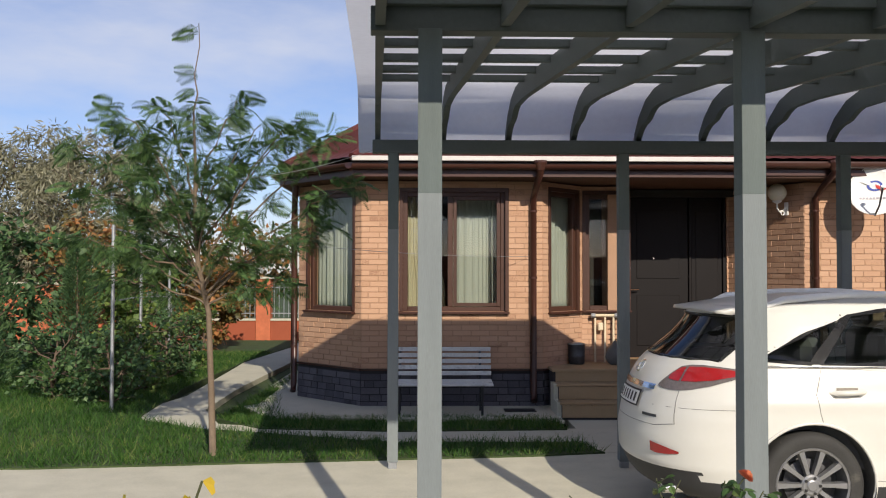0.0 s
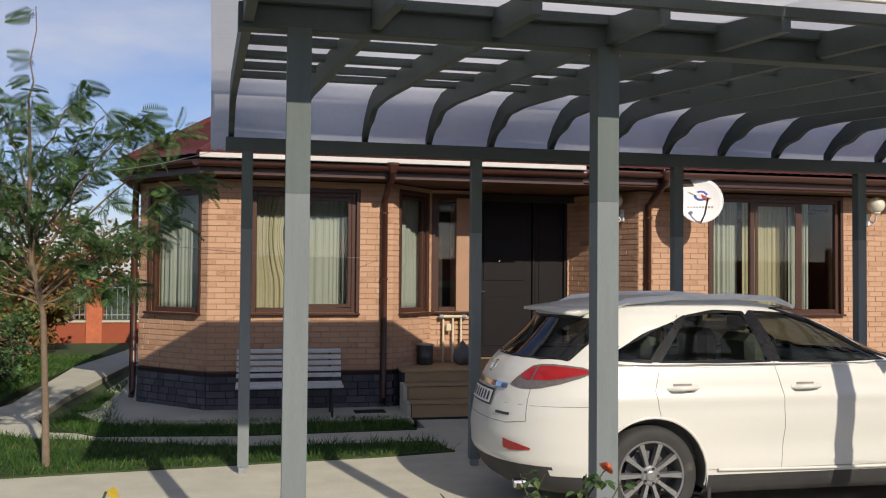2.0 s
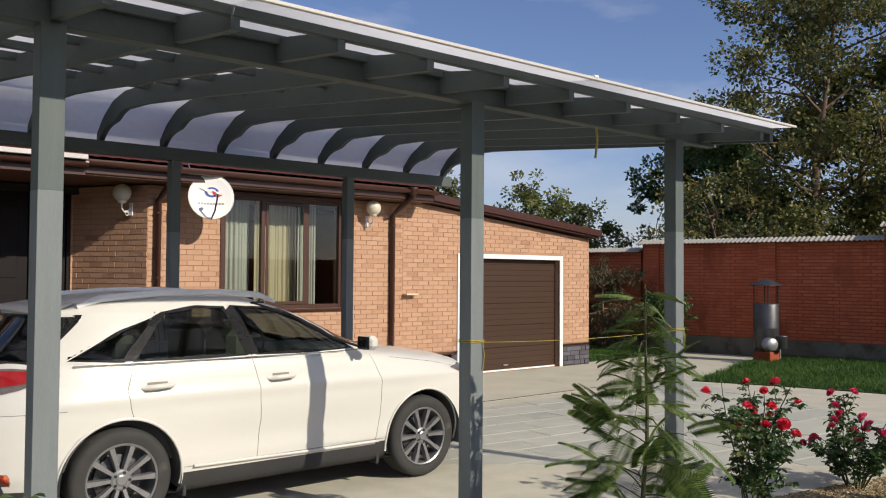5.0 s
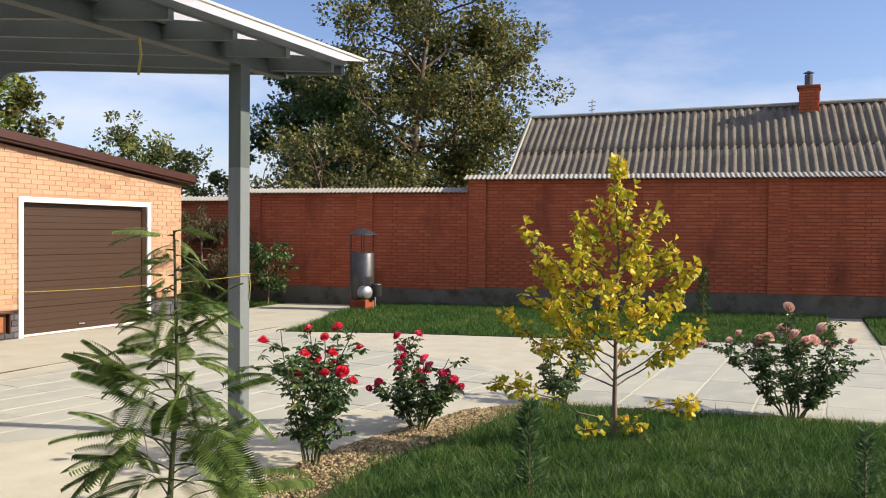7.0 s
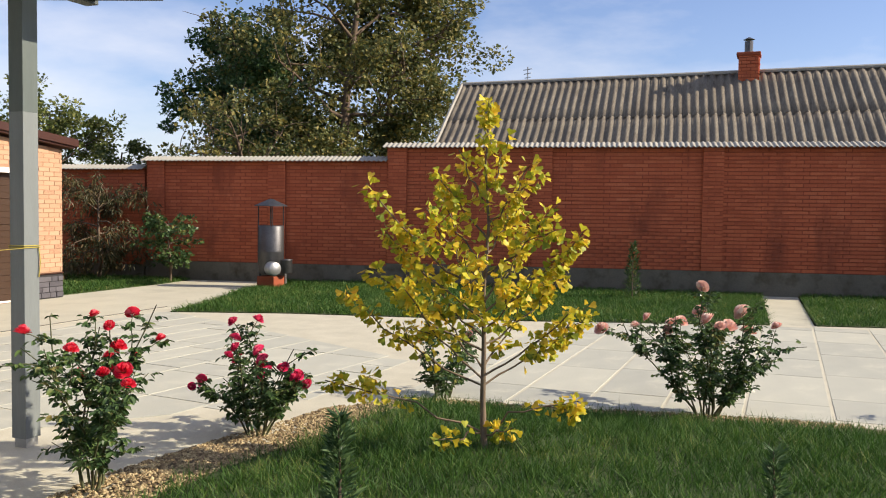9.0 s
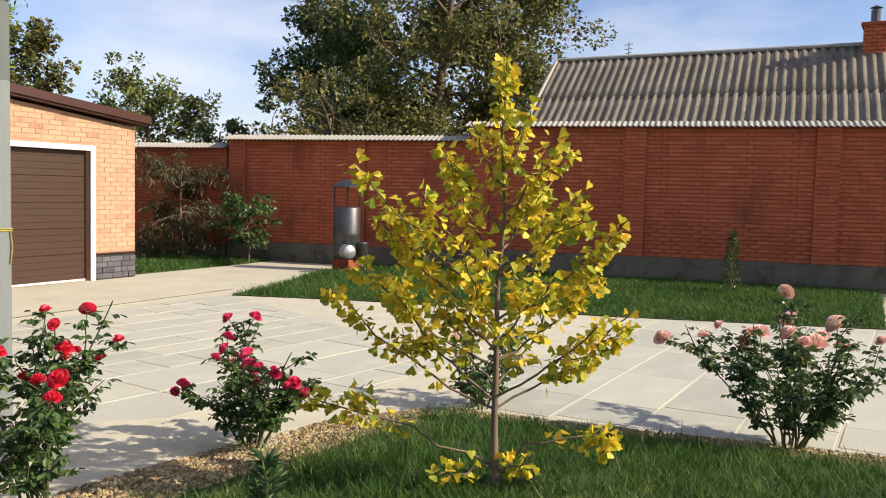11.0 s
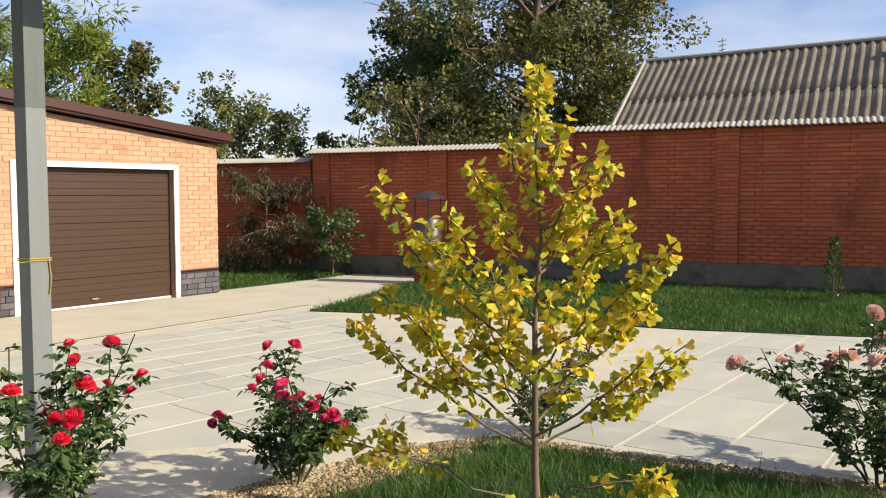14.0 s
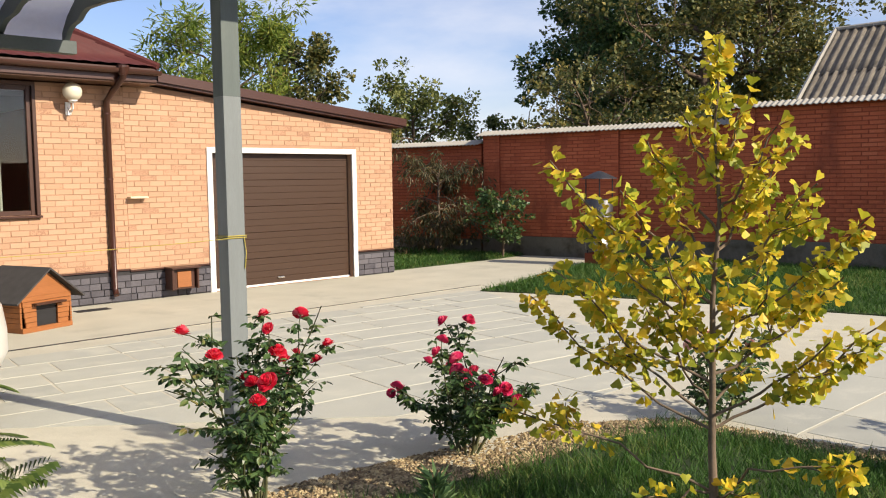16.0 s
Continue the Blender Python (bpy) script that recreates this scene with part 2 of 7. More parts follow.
def arrays(name, verts, faces, material, parent=None, smooth=False):
    """A mesh object from a vertex array and equal-sided faces."""
    verts, faces = np.asarray(verts, np.float32), np.asarray(faces, np.int32)
    me = bpy.data.meshes.new(name)
    nf, k = faces.shape
    me.vertices.add(len(verts))
    me.vertices.foreach_set("co", verts.ravel())
    me.loops.add(nf * k)
    me.loops.foreach_set("vertex_index", faces.ravel())
    me.polygons.add(nf)
    me.polygons.foreach_set("loop_start", np.arange(0, nf * k, k, dtype=np.int32))
    me.polygons.foreach_set("use_smooth", np.full(nf, smooth))
    me.update(calc_edges=True)
    me.materials.append(material)
    ob = new(name, me)
    if parent is not None:
        ob.parent = parent
    return ob


def thing(name, at=(0, 0, 0), rz=0.0, label="", category="", group="", kind=""):
    ob = new(name)
    ob.empty_display_size = 0.1
    ob.matrix_basis = pose(*at, 0, 0, rz)
    return tagged(ob, label, category, group, kind)


def box(bm, x0, y0, z0, x1, y1, z1, bevel=0.0, m=None):
    v = [bm.verts.new((x, y, z)) for x in (x0, x1) for y in (y0, y1) for z in (z0, z1)]
    fs = [bm.faces.new([v[i] for i in q]) for q in ((0, 1, 3, 2), (4, 6, 7, 5), (0, 4, 5, 1), (2, 3, 7, 6), (0, 2, 6, 4), (1, 5, 7, 3))]
    if bevel > 0:
        es = {e for f in fs for e in f.edges}
        r = bmesh.ops.bevel(bm, geom=list(es), offset=bevel, segments=1, affect="EDGES", profile=0.6)
        v = list({w for f in r["faces"] for w in f.verts} | {w for w in v if w.is_valid})
    if m is not None:
        for w in v:
            if w.is_valid:
                w.co = m @ w.co
    return bm


def boxp(name, x0, y0, z0, x1, y1, z1, material, parent=None, bevel=0.0, label="", m=None):
    return part(name, box(bmesh.new(), x0, y0, z0, x1, y1, z1, bevel, m), material, parent, label)


def tube(bm, pts, radii, seg=8, cap=True):
    """A tube along points, with a radius at each."""
    pts = [Vector(p) for p in pts]
    if not isinstance(radii, (list, tuple)):
        radii = [radii] * len(pts)
    rings = []
    up = Vector((0.31, 0.22, 0.93)).normalized()
    for i, p in enumerate(pts):
        d = (pts[min(i + 1, len(pts) - 1)] - pts[max(i - 1, 0)]).normalized()
        a = d.cross(up)
        if a.length < 0.05:
            a = d.cross(Vector((1, 0, 0)))
        a.normalize()
        b = d.cross(a)
        rings.append([bm.verts.new(p + radii[i] * (math.cos(2 * math.pi * k / seg) * a + math.sin(2 * math.pi * k / seg) * b)) for k in range(seg)])
    for r0, r1 in zip(rings, rings[1:]):
        for k in range(seg):
            bm.faces.new((r0[k], r0[(k + 1) % seg], r1[(k + 1) % seg], r1[k]))
    if cap:
        bm.faces.new(rings[0])
        bm.faces.new(rings[-1][::-1])
    return bm


def lathe(bm, prof, seg=24, m=None, cap=True):
    """Turns (radius, height) pairs round z."""
    rings = []
    for r, z in prof:
        rings.append([bm.verts.new((r * math.cos(2 * math.pi * k / seg), r * math.sin(2 * math.pi * k / seg), z)) for k in range(seg)])
    for r0, r1 in zip(rings, rings[1:]):
        for k in range(seg):
            bm.faces.new((r0[k], r0[(k + 1) % seg], r1[(k + 1) % seg], r1[k]))
    if cap:
        bm.faces.new(rings[0][::-1])
        bm.faces.new(rings[-1])
    if m is not None:
        for r in rings:
            for v in r:
                v.co = m @ v.co
    return bm


def prism(bm, poly, z0, z1):
    """An upright prism over a plan polygon."""
    lo = [bm.verts.new((x, y, z0)) for x, y in poly]
    hi = [bm.verts.new((x, y, z1)) for x, y in poly]
    n = len(poly)
    bm.faces.new(lo[::-1])
    bm.faces.new(hi)
    for i in range(n):
        bm.faces.new((lo[i], lo[(i + 1) % n], hi[(i + 1) % n], hi[i]))
    bmesh.ops.recalc_face_normals(bm, faces=bm.faces[:])
    return bm


def inside(poly, x, y):
    """Which of the points lie in a plan polygon."""
    r = np.zeros(len(x), bool)
    n = len(poly)
    for i in range(n):
        (x0, y0), (x1, y1) = poly[i], poly[(i + 1) % n]
        c = (y0 > y) != (y1 > y)
        with np.errstate(divide="ignore", invalid="ignore"):
            r ^= c & (x < (x1 - x0) * (y - y0) / (y1 - y0 + 1e-12) + x0)
    return r

# ---- ground ----
LAWN_S = [(-14, 3.5), (-2, 3.55), (3.5, 3.6), (5.4, 3.6), (6.4, 3.55), (7.2, 3.5), (8.1, 3.35), (8.75, 2.95), (9.0, 2.3), (9.2, 1.2), (9.45, -0.6), (9.75, -3), (10.2, -8), (10.2, -14), (-14, -14)]
LAWN_E1 = [(13.05, 8.7), (13.7, 7.0), (14.02, 5.6), (14.5, 3.4), (14.95, 2.0), (15.65, 0.06), (20.6, 0.3), (19.15, 7.9), (18.7, 10.2), (17.6, 9.95), (16.2, 9.7), (15.0, 9.2), (13.8, 8.85)]
LAWN_E2 = [(15.85, -0.58), (16.25, -2.15), (17.6, -8), (22.2, -8), (20.85, -0.4)]
LAWN_G = [(14.0, 12.0), (15.5, 12.02), (17.0, 12.05), (18.1, 12.2), (17.9, 13.6), (16.8, 19), (14.0, 18)]
LAWN_W = [(-16, 8.15), (-4.3, 8.3), (-2.0, 8.55), (0.4, 8.8), (1.15, 8.95), (0.95, 9.5), (-1.0, 9.5), (-3.3, 10.35), (-4.25, 11.0), (-4.45, 14.0), (-4.35, 18), (-3.95, 21.5), (-4.0, 23.6), (-16, 23.6)]
LAWN_P = [(-3.25, 11.0), (-2.6, 10.35), (-1.0, 10.15), (0.98, 10.25), (0.9, 10.95), (-2.1, 11.0), (-2.55, 11.25), (-2.85, 13.0), (-2.95, 16.2)]


def height_s(x, y):
    """The south lawn swells a little towards its middle."""
    x, y = np.asarray(x, float), np.asarray(y, float)
    d = np.clip(np.minimum(3.4 - y, 9.6 - 0.12 * y - x) / 1.8, 0, 1)
    return 0.13 * d * d * (3 - 2 * d) + 0.012 * np.sin(2.3 * x) * np.cos(1.9 * y)


ground = part("ground", box(bmesh.new(), -700, -700, -0.4, 700, 700, -0.09), TURF)
tagged(ground, "flat green grassy land around the garden", "ground", kind="structure")


def flat(name, poly, z0, z1, material, label, category):
    return tagged(part(name, prism(bmesh.new(), poly, z0, z1), material), label, category, kind="structure")


flat("pavement", [(-16, 3.3), (9.0, 2.0), (9.2, -14), (19.0, -14), (15.7, 0.2), (13.6, 9.19), (1.1, 9.01), (-16, 8.3)], -0.12, -0.0035, JOINT,
     "pale grouted bed of the paved yard", "pavement")
flat("concrete_apron", [(1.1, 9.01), (13.6, 9.19), (13.5, 8.85), (15.0, 9.25), (16.2, 9.75), (17.6, 10.0), (18.4, 10.6), (18.1, 12.25), (17.0, 12.1), (14.0, 12.05), (14.0, 11.79), (1.1, 11.79)], -0.1, 0.0, CONCRETE,
     "pale concrete apron in front of the house and garage", "pavement")
flat("expansion_joint", [(1.3, 9.0), (13.6, 9.2), (13.6, 9.235), (1.3, 9.03)], -0.05, 0.003, IRON, "dark joint line across the yard", "pavement")
flat("garden_path", [(-4.22, 11.1), (-3.17, 10.16), (-2.24, 9.52), (1.1, 9.55), (1.1, 10.35), (-2.32, 10.42), (-3.17, 10.72), (-3.6, 11.8), (-3.62, 13.75), (-3.5, 16.2), (-3.35, 18.65), (-2.95, 23.5), (-4.1, 23.5), (-4.5, 21.4), (-4.32, 17), (-4.2, 13.1), (-4.44, 11.8)],
     -0.1, 0.0, CONCRETE, "pale concrete garden path round the house", "pavement")
flat("house_pad", [(-3.09, 11.8), (-2.79, 11.2), (-2.45, 10.94), (-1.16, 10.74), (1.0, 10.8), (1.0, 12.4), (-1.2, 13.2), (-2.6, 13.3), (-2.62, 16.0), (-3.05, 16.0), (-3.1, 13.9), (-2.9, 13.7), (-2.92, 12.0)], -0.1, 0.05, CONCRETE,
     "raised concrete strip along the foot of the house", "pavement")
flat("fence_path", [(15.66, 0.05), (15.85, -0.56), (20.85, -0.38), (20.6, 0.28)], -0.1, -0.015, CONCRETE, "narrow slab path across the lawn to the fence", "pavement")
for nm, poly in (("lawn_bed_west", LAWN_W), ("lawn_bed_house", LAWN_P), ("lawn_bed_east", LAWN_E1), ("lawn_bed_east_end", LAWN_E2), ("lawn_bed_garage", LAWN_G)):
    flat(nm, poly, -0.1, 0.012, TURF, "bare turf under mown grass", "lawn")


def lawn_south_base():
    n = 90
    gx, gy = np.meshgrid(np.linspace(-14, 10.3, n * 2), np.linspace(-14, 3.65, n), indexing="ij")
    ok = inside(LAWN_S, gx.ravel(), gy.ravel())
    z = np.where(ok, height_s(gx.ravel(), gy.ravel()) + 0.0, -0.1)
    v = np.stack([gx.ravel(), gy.ravel(), z], 1)
    i = np.arange(n * 2 * n).reshape(n * 2, n)
    f = np.stack([i[:-1, :-1], i[1:, :-1], i[1:, 1:], i[:-1, 1:]], -1).reshape(-1, 4)
    f = f[ok[f].any(1)]
    x, y = v[f].mean(1)[:, 0], v[f].mean(1)[:, 1]
    bare = (3.48 - 0.12 * np.clip(x - 6.2, 0, 3) - y < 0.42) & (x > 2.0) | ((9.3 - 0.12 * y - x) < 0.3)
    tagged(arrays("bed_soil", v, f[bare], SOIL, smooth=True), "bare tan soil along the lawn's rim", "soil", kind="structure")
    f = f[~bare]
    return tagged(arrays("lawn_bed_south", v, f, TURF, smooth=True), "gently swelling turf and soil of the near lawn", "lawn", kind="structure")


lawn_south_base()
# low concrete edging between patio and lawn
for a, b in (((9.2, 1.2), (9.45, -0.6)), ((9.45, -0.6), (9.75, -3.0)), ((9.75, -3.0), (10.2, -8.0))):
    d = Vector((b[0] - a[0], b[1] - a[1], 0))
    mm = Matrix.Translation((*a, 0)) @ d.to_track_quat("X", "Z").to_matrix().to_4x4()
    tagged(part("kerb", box(bmesh.new(), 0, -0.14, -0.1, d.length, -0.0, -0.005, 0.012, mm), CONCRETE), "low pale concrete edging along the lawn", "kerb", kind="structure")


# ---- walls ----
BRICKWORK = []


def wall_frame(p0, p1):
    d = Vector((p1[0] - p0[0], p1[1] - p0[1], 0))
    L = d.length
    a = math.degrees(math.atan2(d.y, d.x))
    return pose(p0[0], p0[1], 0, 0, 0, a), L


def wall(name, p0, p1, z0, z1, openings=(), thick=0.28, material=MORTAR, label="", cat="wall"):
    """A wall whose outer face runs from p0 to p1, with openings (u0, u1, z0, z1) through it. Outside lies to the right of p0 to p1."""
    m, L = wall_frame(p0, p1)
    bm = bmesh.new()
    us = sorted({0.0, L, *[o[0] for o in openings], *[o[1] for o in openings]})
    for u0, u1 in zip(us, us[1:]):
        spans = sorted((o[2], o[3]) for o in openings if o[0] <= u0 + 1e-6 and o[1] >= u1 - 1e-6)
        z = z0
        for a, b in spans:
            if a > z:
                box(bm, u0, 0, z, u1, thick, a, 0, m)
            z = b
        if z < z1:
            box(bm, u0, 0, z, u1, thick, z1, 0, m)
    bmesh.ops.remove_doubles(bm, verts=bm.verts[:], dist=1e-5)
    ob = part(name, bm, material)
    tagged(ob, label, cat, kind="structure")
    return ob, m, L


def bricks(m, L, z0, z1, openings, bl, bh, joint, seed, proud=0.0036, top=None, u_from=0.0, vj=None, stack=0.0, vary=False):
    """Brick faces over a wall: (vertices, faces) of five-sided pieces, one row of eight vertices a brick."""
    rng = np.random.default_rng(seed)
    rows = []
    vj = joint if vj is None else vj
    z, k = z0, 0
    while z + bh * 0.6 < z1:
        h = min(bh, z1 - z - 0.004)
        u = u_from - (bl + vj) * (0.5 if k % 2 else 0.0) - rng.uniform(0, 0.03)
        if stack:
            u = u_from - bl * 3 + (stack if k % 2 else -stack) + rng.uniform(-0.01, 0.01)
        j = 0
        while u < L:
            bw = bl * rng.uniform(0.4, 1.1) if vary else bl
            a, b = max(u, u_from), min(u + bw, L)
            j += 1
            u += bw + (vj * 6 if stack and j % 3 == 0 else vj)
            if L - b < 0.05:
                b = L
            if b - a < 0.03:
                continue
            segs = [(a, b)]
            for o in openings:
                if z + h > o[2] + 0.002 and z < o[3] - 0.002:
                    nx = []
                    for s, e in segs:
                        if e <= o[0] or s >= o[1]:
                            nx.append((s, e))
                            continue
                        if s < o[0]:
                            nx.append((s, o[0]))
                        if e > o[1]:
                            nx.append((o[1], e))
                    segs = nx
            for s, e in segs:
                if e - s > 0.025 and (top is None or z + h < top(0.5 * (s + e))):
                    rows.append((s, e, z, z + h, proud * rng.uniform(0.6, 1.5)))
        z += bh + joint
        k += 1
    r = np.array(rows)
    n = len(r)
    v = np.zeros((n, 8, 3))
    c = 0.0025
    for i, (ui, zi, fr) in enumerate(((0, 2, 0), (1, 2, 0), (1, 3, 0), (0, 3, 0), (0, 2, 1), (1, 2, 1), (1, 3, 1), (0, 3, 1))):
        s = (c if ui == 0 else -c) * fr
        q = (c if zi == 2 else -c) * fr
        v[:, i, 0] = r[:, ui] + s
        v[:, i, 2] = r[:, zi] + q
        v[:, i, 1] = 0.004 if fr == 0 else -r[:, 4]
    mat4 = np.array(m)
    v = v @ mat4[:3, :3].T + mat4[:3, 3]
    return v


BF = np.array([(4, 5, 6, 7), (0, 1, 5, 4), (1, 2, 6, 5), (2, 3, 7, 6), (3, 0, 4, 7)])


def lay(owner, v, joined_material, piece_material, single=None, name="brick"):
    """Keeps the bricks for later: those picked by single() become pieces, the rest one joined part."""
    BRICKWORK.append((owner, v, joined_material, piece_material, single, name))


P_L0, P_L1, P_F1, P_C1, P_C2 = (-2.5, 12.76), (-1.53, 11.79), (0.9, 11.79), (1.54, 12.43), (2.2, 12.43)
P_D0, P_D1, P_R0, P_R1, P_H = (2.2, 13.0), (3.85, 13.0), (3.85, 12.4), (4.46, 11.79), (8.98, 11.79)
WT = 3.06
PL = 0.52
W1 = (0.22, 1.20, 1.30, 2.93)
W2 = (0.55, 1.93, 1.31, 2.92)
W3 = (0.17, 0.80, 1.30, 2.95)
W4 = (0.06, 0.655, 1.30, 2.95)
W5 = (1.14, 3.28, 1.29, 3.01)
DOOR = (0.03, 1.62, 0.57, 3.02)
WALLS = {}
for key, p0, p1, ops in (("bay_west", P_L0, P_L1, [W1]), ("bay_front", P_L1, P_F1, [W2]), ("bay_east", P_F1, P_C1, [W3]), ("porch_west", P_C1, P_C2, [W4]),
                         ("porch_return", P_C2, P_D0, []), ("porch_back", P_D0, P_D1, [DOOR]), ("porch_east", P_D1, P_R1, []),
                         ("wing_front", P_R1, P_H, [W5]), ("house_side", (-2.5, 19.0), P_L0, []), ("house_back", (8.98, 19.0), (-2.5, 19.0), []),
                         ("house_end", (8.98, 11.797), (8.98, 19.0), [])):
    ob, m, L = wall("wall_" + key, p0, p1, -0.1, WT, ops, label="peach brick house wall with pale mortar joints")
    WALLS[key] = (ob, m, L, ops)
for i, (key, (ob, m, L, ops)) in enumerate(list(WALLS.items())):
    if key in ("house_back", "house_end"):
        continue
    left = key in ("bay_west", "bay_front", "bay_east", "porch_west")
    low = PL if key != "wing_front" else 0.45
    zlow = low + 0.03 if not key.startswith("porch") else 0.6
    v = bricks(m, L, zlow, WT, ops, 0.235 if left else 0.225, 0.062 if left else 0.066, 0.011, 10 + i, proud=0.006)
    lay(ob, v, BRICK, BRICKO)
    # dark stone plinth and its brown drip edge
    pv = bricks(m, L, 0.02, low - 0.01, (), 0.26, 0.085, 0.008, 40 + i, proud=0.016, vary=True)
    pl = boxp("plinth", 0, -0.005, -0.1, L, 0.006, low, PLINTHJ, m=m)
    tagged(pl, "dark slate-grey stone plinth of the house", "plinth", kind="structure")
    lay(pl, pv, PLINTH, PLINTH, name="stone")
    tagged(boxp("drip_edge", 0, -0.035, low, L, 0.0, low + 0.022, BROWN, m=m), "thin brown metal drip edge over the plinth", "trim", kind="structure")
tagged(part("floor", box(bmesh.new(), -2.4, 13.1, 0.3, 8.9, 18.9, 0.55), INNER), "floor inside the house, room dimness put in its colour", "floor", kind="structure")
tagged(part("ceiling", box(bmesh.new(), -2.4, 12.9, WT - 0.1, 8.9, 18.9, WT), INNER), "ceiling inside the house, room dimness put in its colour", "ceiling", kind="structure")


# ---- windows ----
def window(name, m, o, splits, label, sashes=()):
    """A brown casement in the opening o of a wall frame m, with mullions at the splits."""
    u0, u1, z0, z1 = o
    w = new(name)
    tagged(w, label, "window", kind="structure")
    f = 0.065
    bm = bmesh.new()
    box(bm, u0, 0.03, z0, u0 + f, 0.11, z1, 0.006, m)
    box(bm, u1 - f, 0.03, z0, u1, 0.11, z1, 0.006, m)
    box(bm, u0 + f, 0.03, z1 - f, u1 - f, 0.11, z1, 0.006, m)
    box(bm, u0 + f, 0.03, z0, u1 - f, 0.11, z0 + f, 0.006, m)
    for s in splits:
        box(bm, s - 0.035, 0.032, z0 + f, s + 0.035, 0.108, z1 - f, 0.005, m)
    part("window_frame", bm, FRAMEB, w)
    edges = [u0 + f, *splits, u1 - f]
    for k, (a, b) in enumerate(zip(edges, edges[1:])):
        a2, b2 = a + (0.035 if k else 0.0), b - (0.035 if k < len(edges) - 2 else 0.0)
        if k in sashes:
            bm = bmesh.new()
            g = 0.05
            box(bm, a2 + 0.004, 0.018, z0 + f + 0.004, a2 + g, 0.028, z1 - f - 0.004, 0.003, m)
            box(bm, b2 - g, 0.018, z0 + f + 0.004, b2 - 0.004, 0.028, z1 - f - 0.004, 0.003, m)
            box(bm, a2 + g, 0.018, z1 - f - g, b2 - g, 0.028, z1 - f - 0.004, 0.003, m)
            box(bm, a2 + g, 0.018, z0 + f + 0.004, b2 - g, 0.028, z0 + f + g, 0.003, m)
            part("sash", bm, FRAMEB, w)
        p = boxp("pane", a2 - 0.004, 0.062, z0 + f - 0.004, b2 + 0.004, 0.07, z1 - f + 0.004, PANE, w, m=m)
        p.visible_shadow = False
    boxp("window_sill", u0 - 0.05, -0.075, z0 - 0.03, u1 + 0.05, 0.03, z0 - 0.002, BROWN, w, 0.004, m=m)
    bm = bmesh.new()
    box(bm, u0 - 0.045, -0.02, z0 - 0.0, u0 + 0.004, 0.03, z1, 0.004, m)
    box(bm, u1 - 0.004, -0.02, z0 - 0.0, u1 + 0.045, 0.03, z1, 0.004, m)
    box(bm, u0 - 0.045, -0.02, z1 - 0.004, u1 + 0.045, 0.03, z1 + 0.05, 0.004, m)
    part("casing", bm, FRAMEB, w)
    return w


def curtain(m, u0, u1, z0, z1, depth, material, folds, label, tie=0.0, seed=0):
    rng = np.random.default_rng(seed)
    n, k = 90, 14
    s = np.linspace(0, 1, n)
    ph = rng.uniform(0, 6)
    rows = []
    for j in range(k):
        q = j / (k - 1)
        pinch = 1 - tie * math.sin(math.pi * min(1, q * 1.4)) if tie else 1.0
        c = u0
        u = c + (u1 - u0) * s * pinch
        y = depth + (0.009 + 0.012 * np.sin(5.1 * s + ph) ** 2) * np.sin(2 * math.pi * folds * (s + 0.07 * np.sin(7 * s + 2 * ph)) + ph + 0.4 * q) + 0.006 * np.sin(2 * math.pi * folds * 2.3 * s + 2 * ph)
        rows.append(np.stack([u, y, np.full(n, z1 + (z0 - z1) * q)], 1))
    v = np.concatenate(rows)
    a = np.array(m)
    v = v @ a[:3, :3].T + a[:3, 3]
    i = np.arange(n * k).reshape(k, n)
    f = np.stack([i[:-1, :-1], i[:-1, 1:], i[1:, 1:], i[1:, :-1]], -1).reshape(-1, 4)
    ob = arrays("curtain", v, f, material, smooth=True)
    sm = ob.modifiers.new("thickness", "SOLIDIFY")
    sm.thickness = 0.004
    return tagged(ob, label, "curtain", "house curtains")


mw = {k: WALLS[k][1] for k in WALLS}
window("window_1", mw["bay_west"], W1, [], "brown-framed bay window with a sheer curtain inside")
window("window_2", mw["bay_front"], W2, [1.19], "brown-framed two-light bay window with curtains", (1,))
window("window_3", mw["bay_east"], W3, [], "narrow brown-framed bay window beside the porch")
window("window_4", mw["porch_west"], W4, [], "small dark brown-framed porch window")
window("window_5", mw["wing_front"], W5, [1.83, 2.62], "wide three-light brown-framed window with curtains", (1,))
curtain(mw["bay_west"], 0.24, 1.18, 1.33, 2.9, 0.16, CURTAIN, 7, "sheer off-white curtain behind the window", 0, 1)
curtain(mw["bay_front"], 0.58, 1.12, 1.2, 2.98, 0.33, CURTAINY, 6, "cream curtain gathered beside the glass", 0.3, 2)
curtain(mw["bay_front"], 1.2, 1.95, 1.2, 2.98, 0.34, CURTAIN, 12, "sheer grey-white curtain behind the glass", 0, 3)
curtain(mw["bay_east"], 0.24, 0.78, 1.33, 2.9, 0.16, CURTAIN, 6, "sheer pale curtain in the narrow window", 0, 4)
curtain(mw["wing_front"], 1.08, 1.75, 0.9, 3.02, 0.33, CURTAIN, 7, "pale green-white curtain drawn to one side", 0, 5)
curtain(mw["wing_front"], 1.85, 2.6, 0.9, 3.02, 0.36, CURTAINY, 8, "cream sheer curtain in the middle light", 0, 6)
curtain(mw["wing_front"], 2.62, 2.95, 0.9, 3.02, 0.33, CURTAIN, 5, "pale curtain drawn to the edge of the window", 0, 7)


# Backing walls behind the openings, coloured near-black for the unlit rooms.
tagged(boxp("wall_inner", 1.2, 13.34, 0.5, 4.4, 13.4, 3.0, INNER), "hall wall behind the entrance, room dimness put in its colour", "wall", kind="structure")
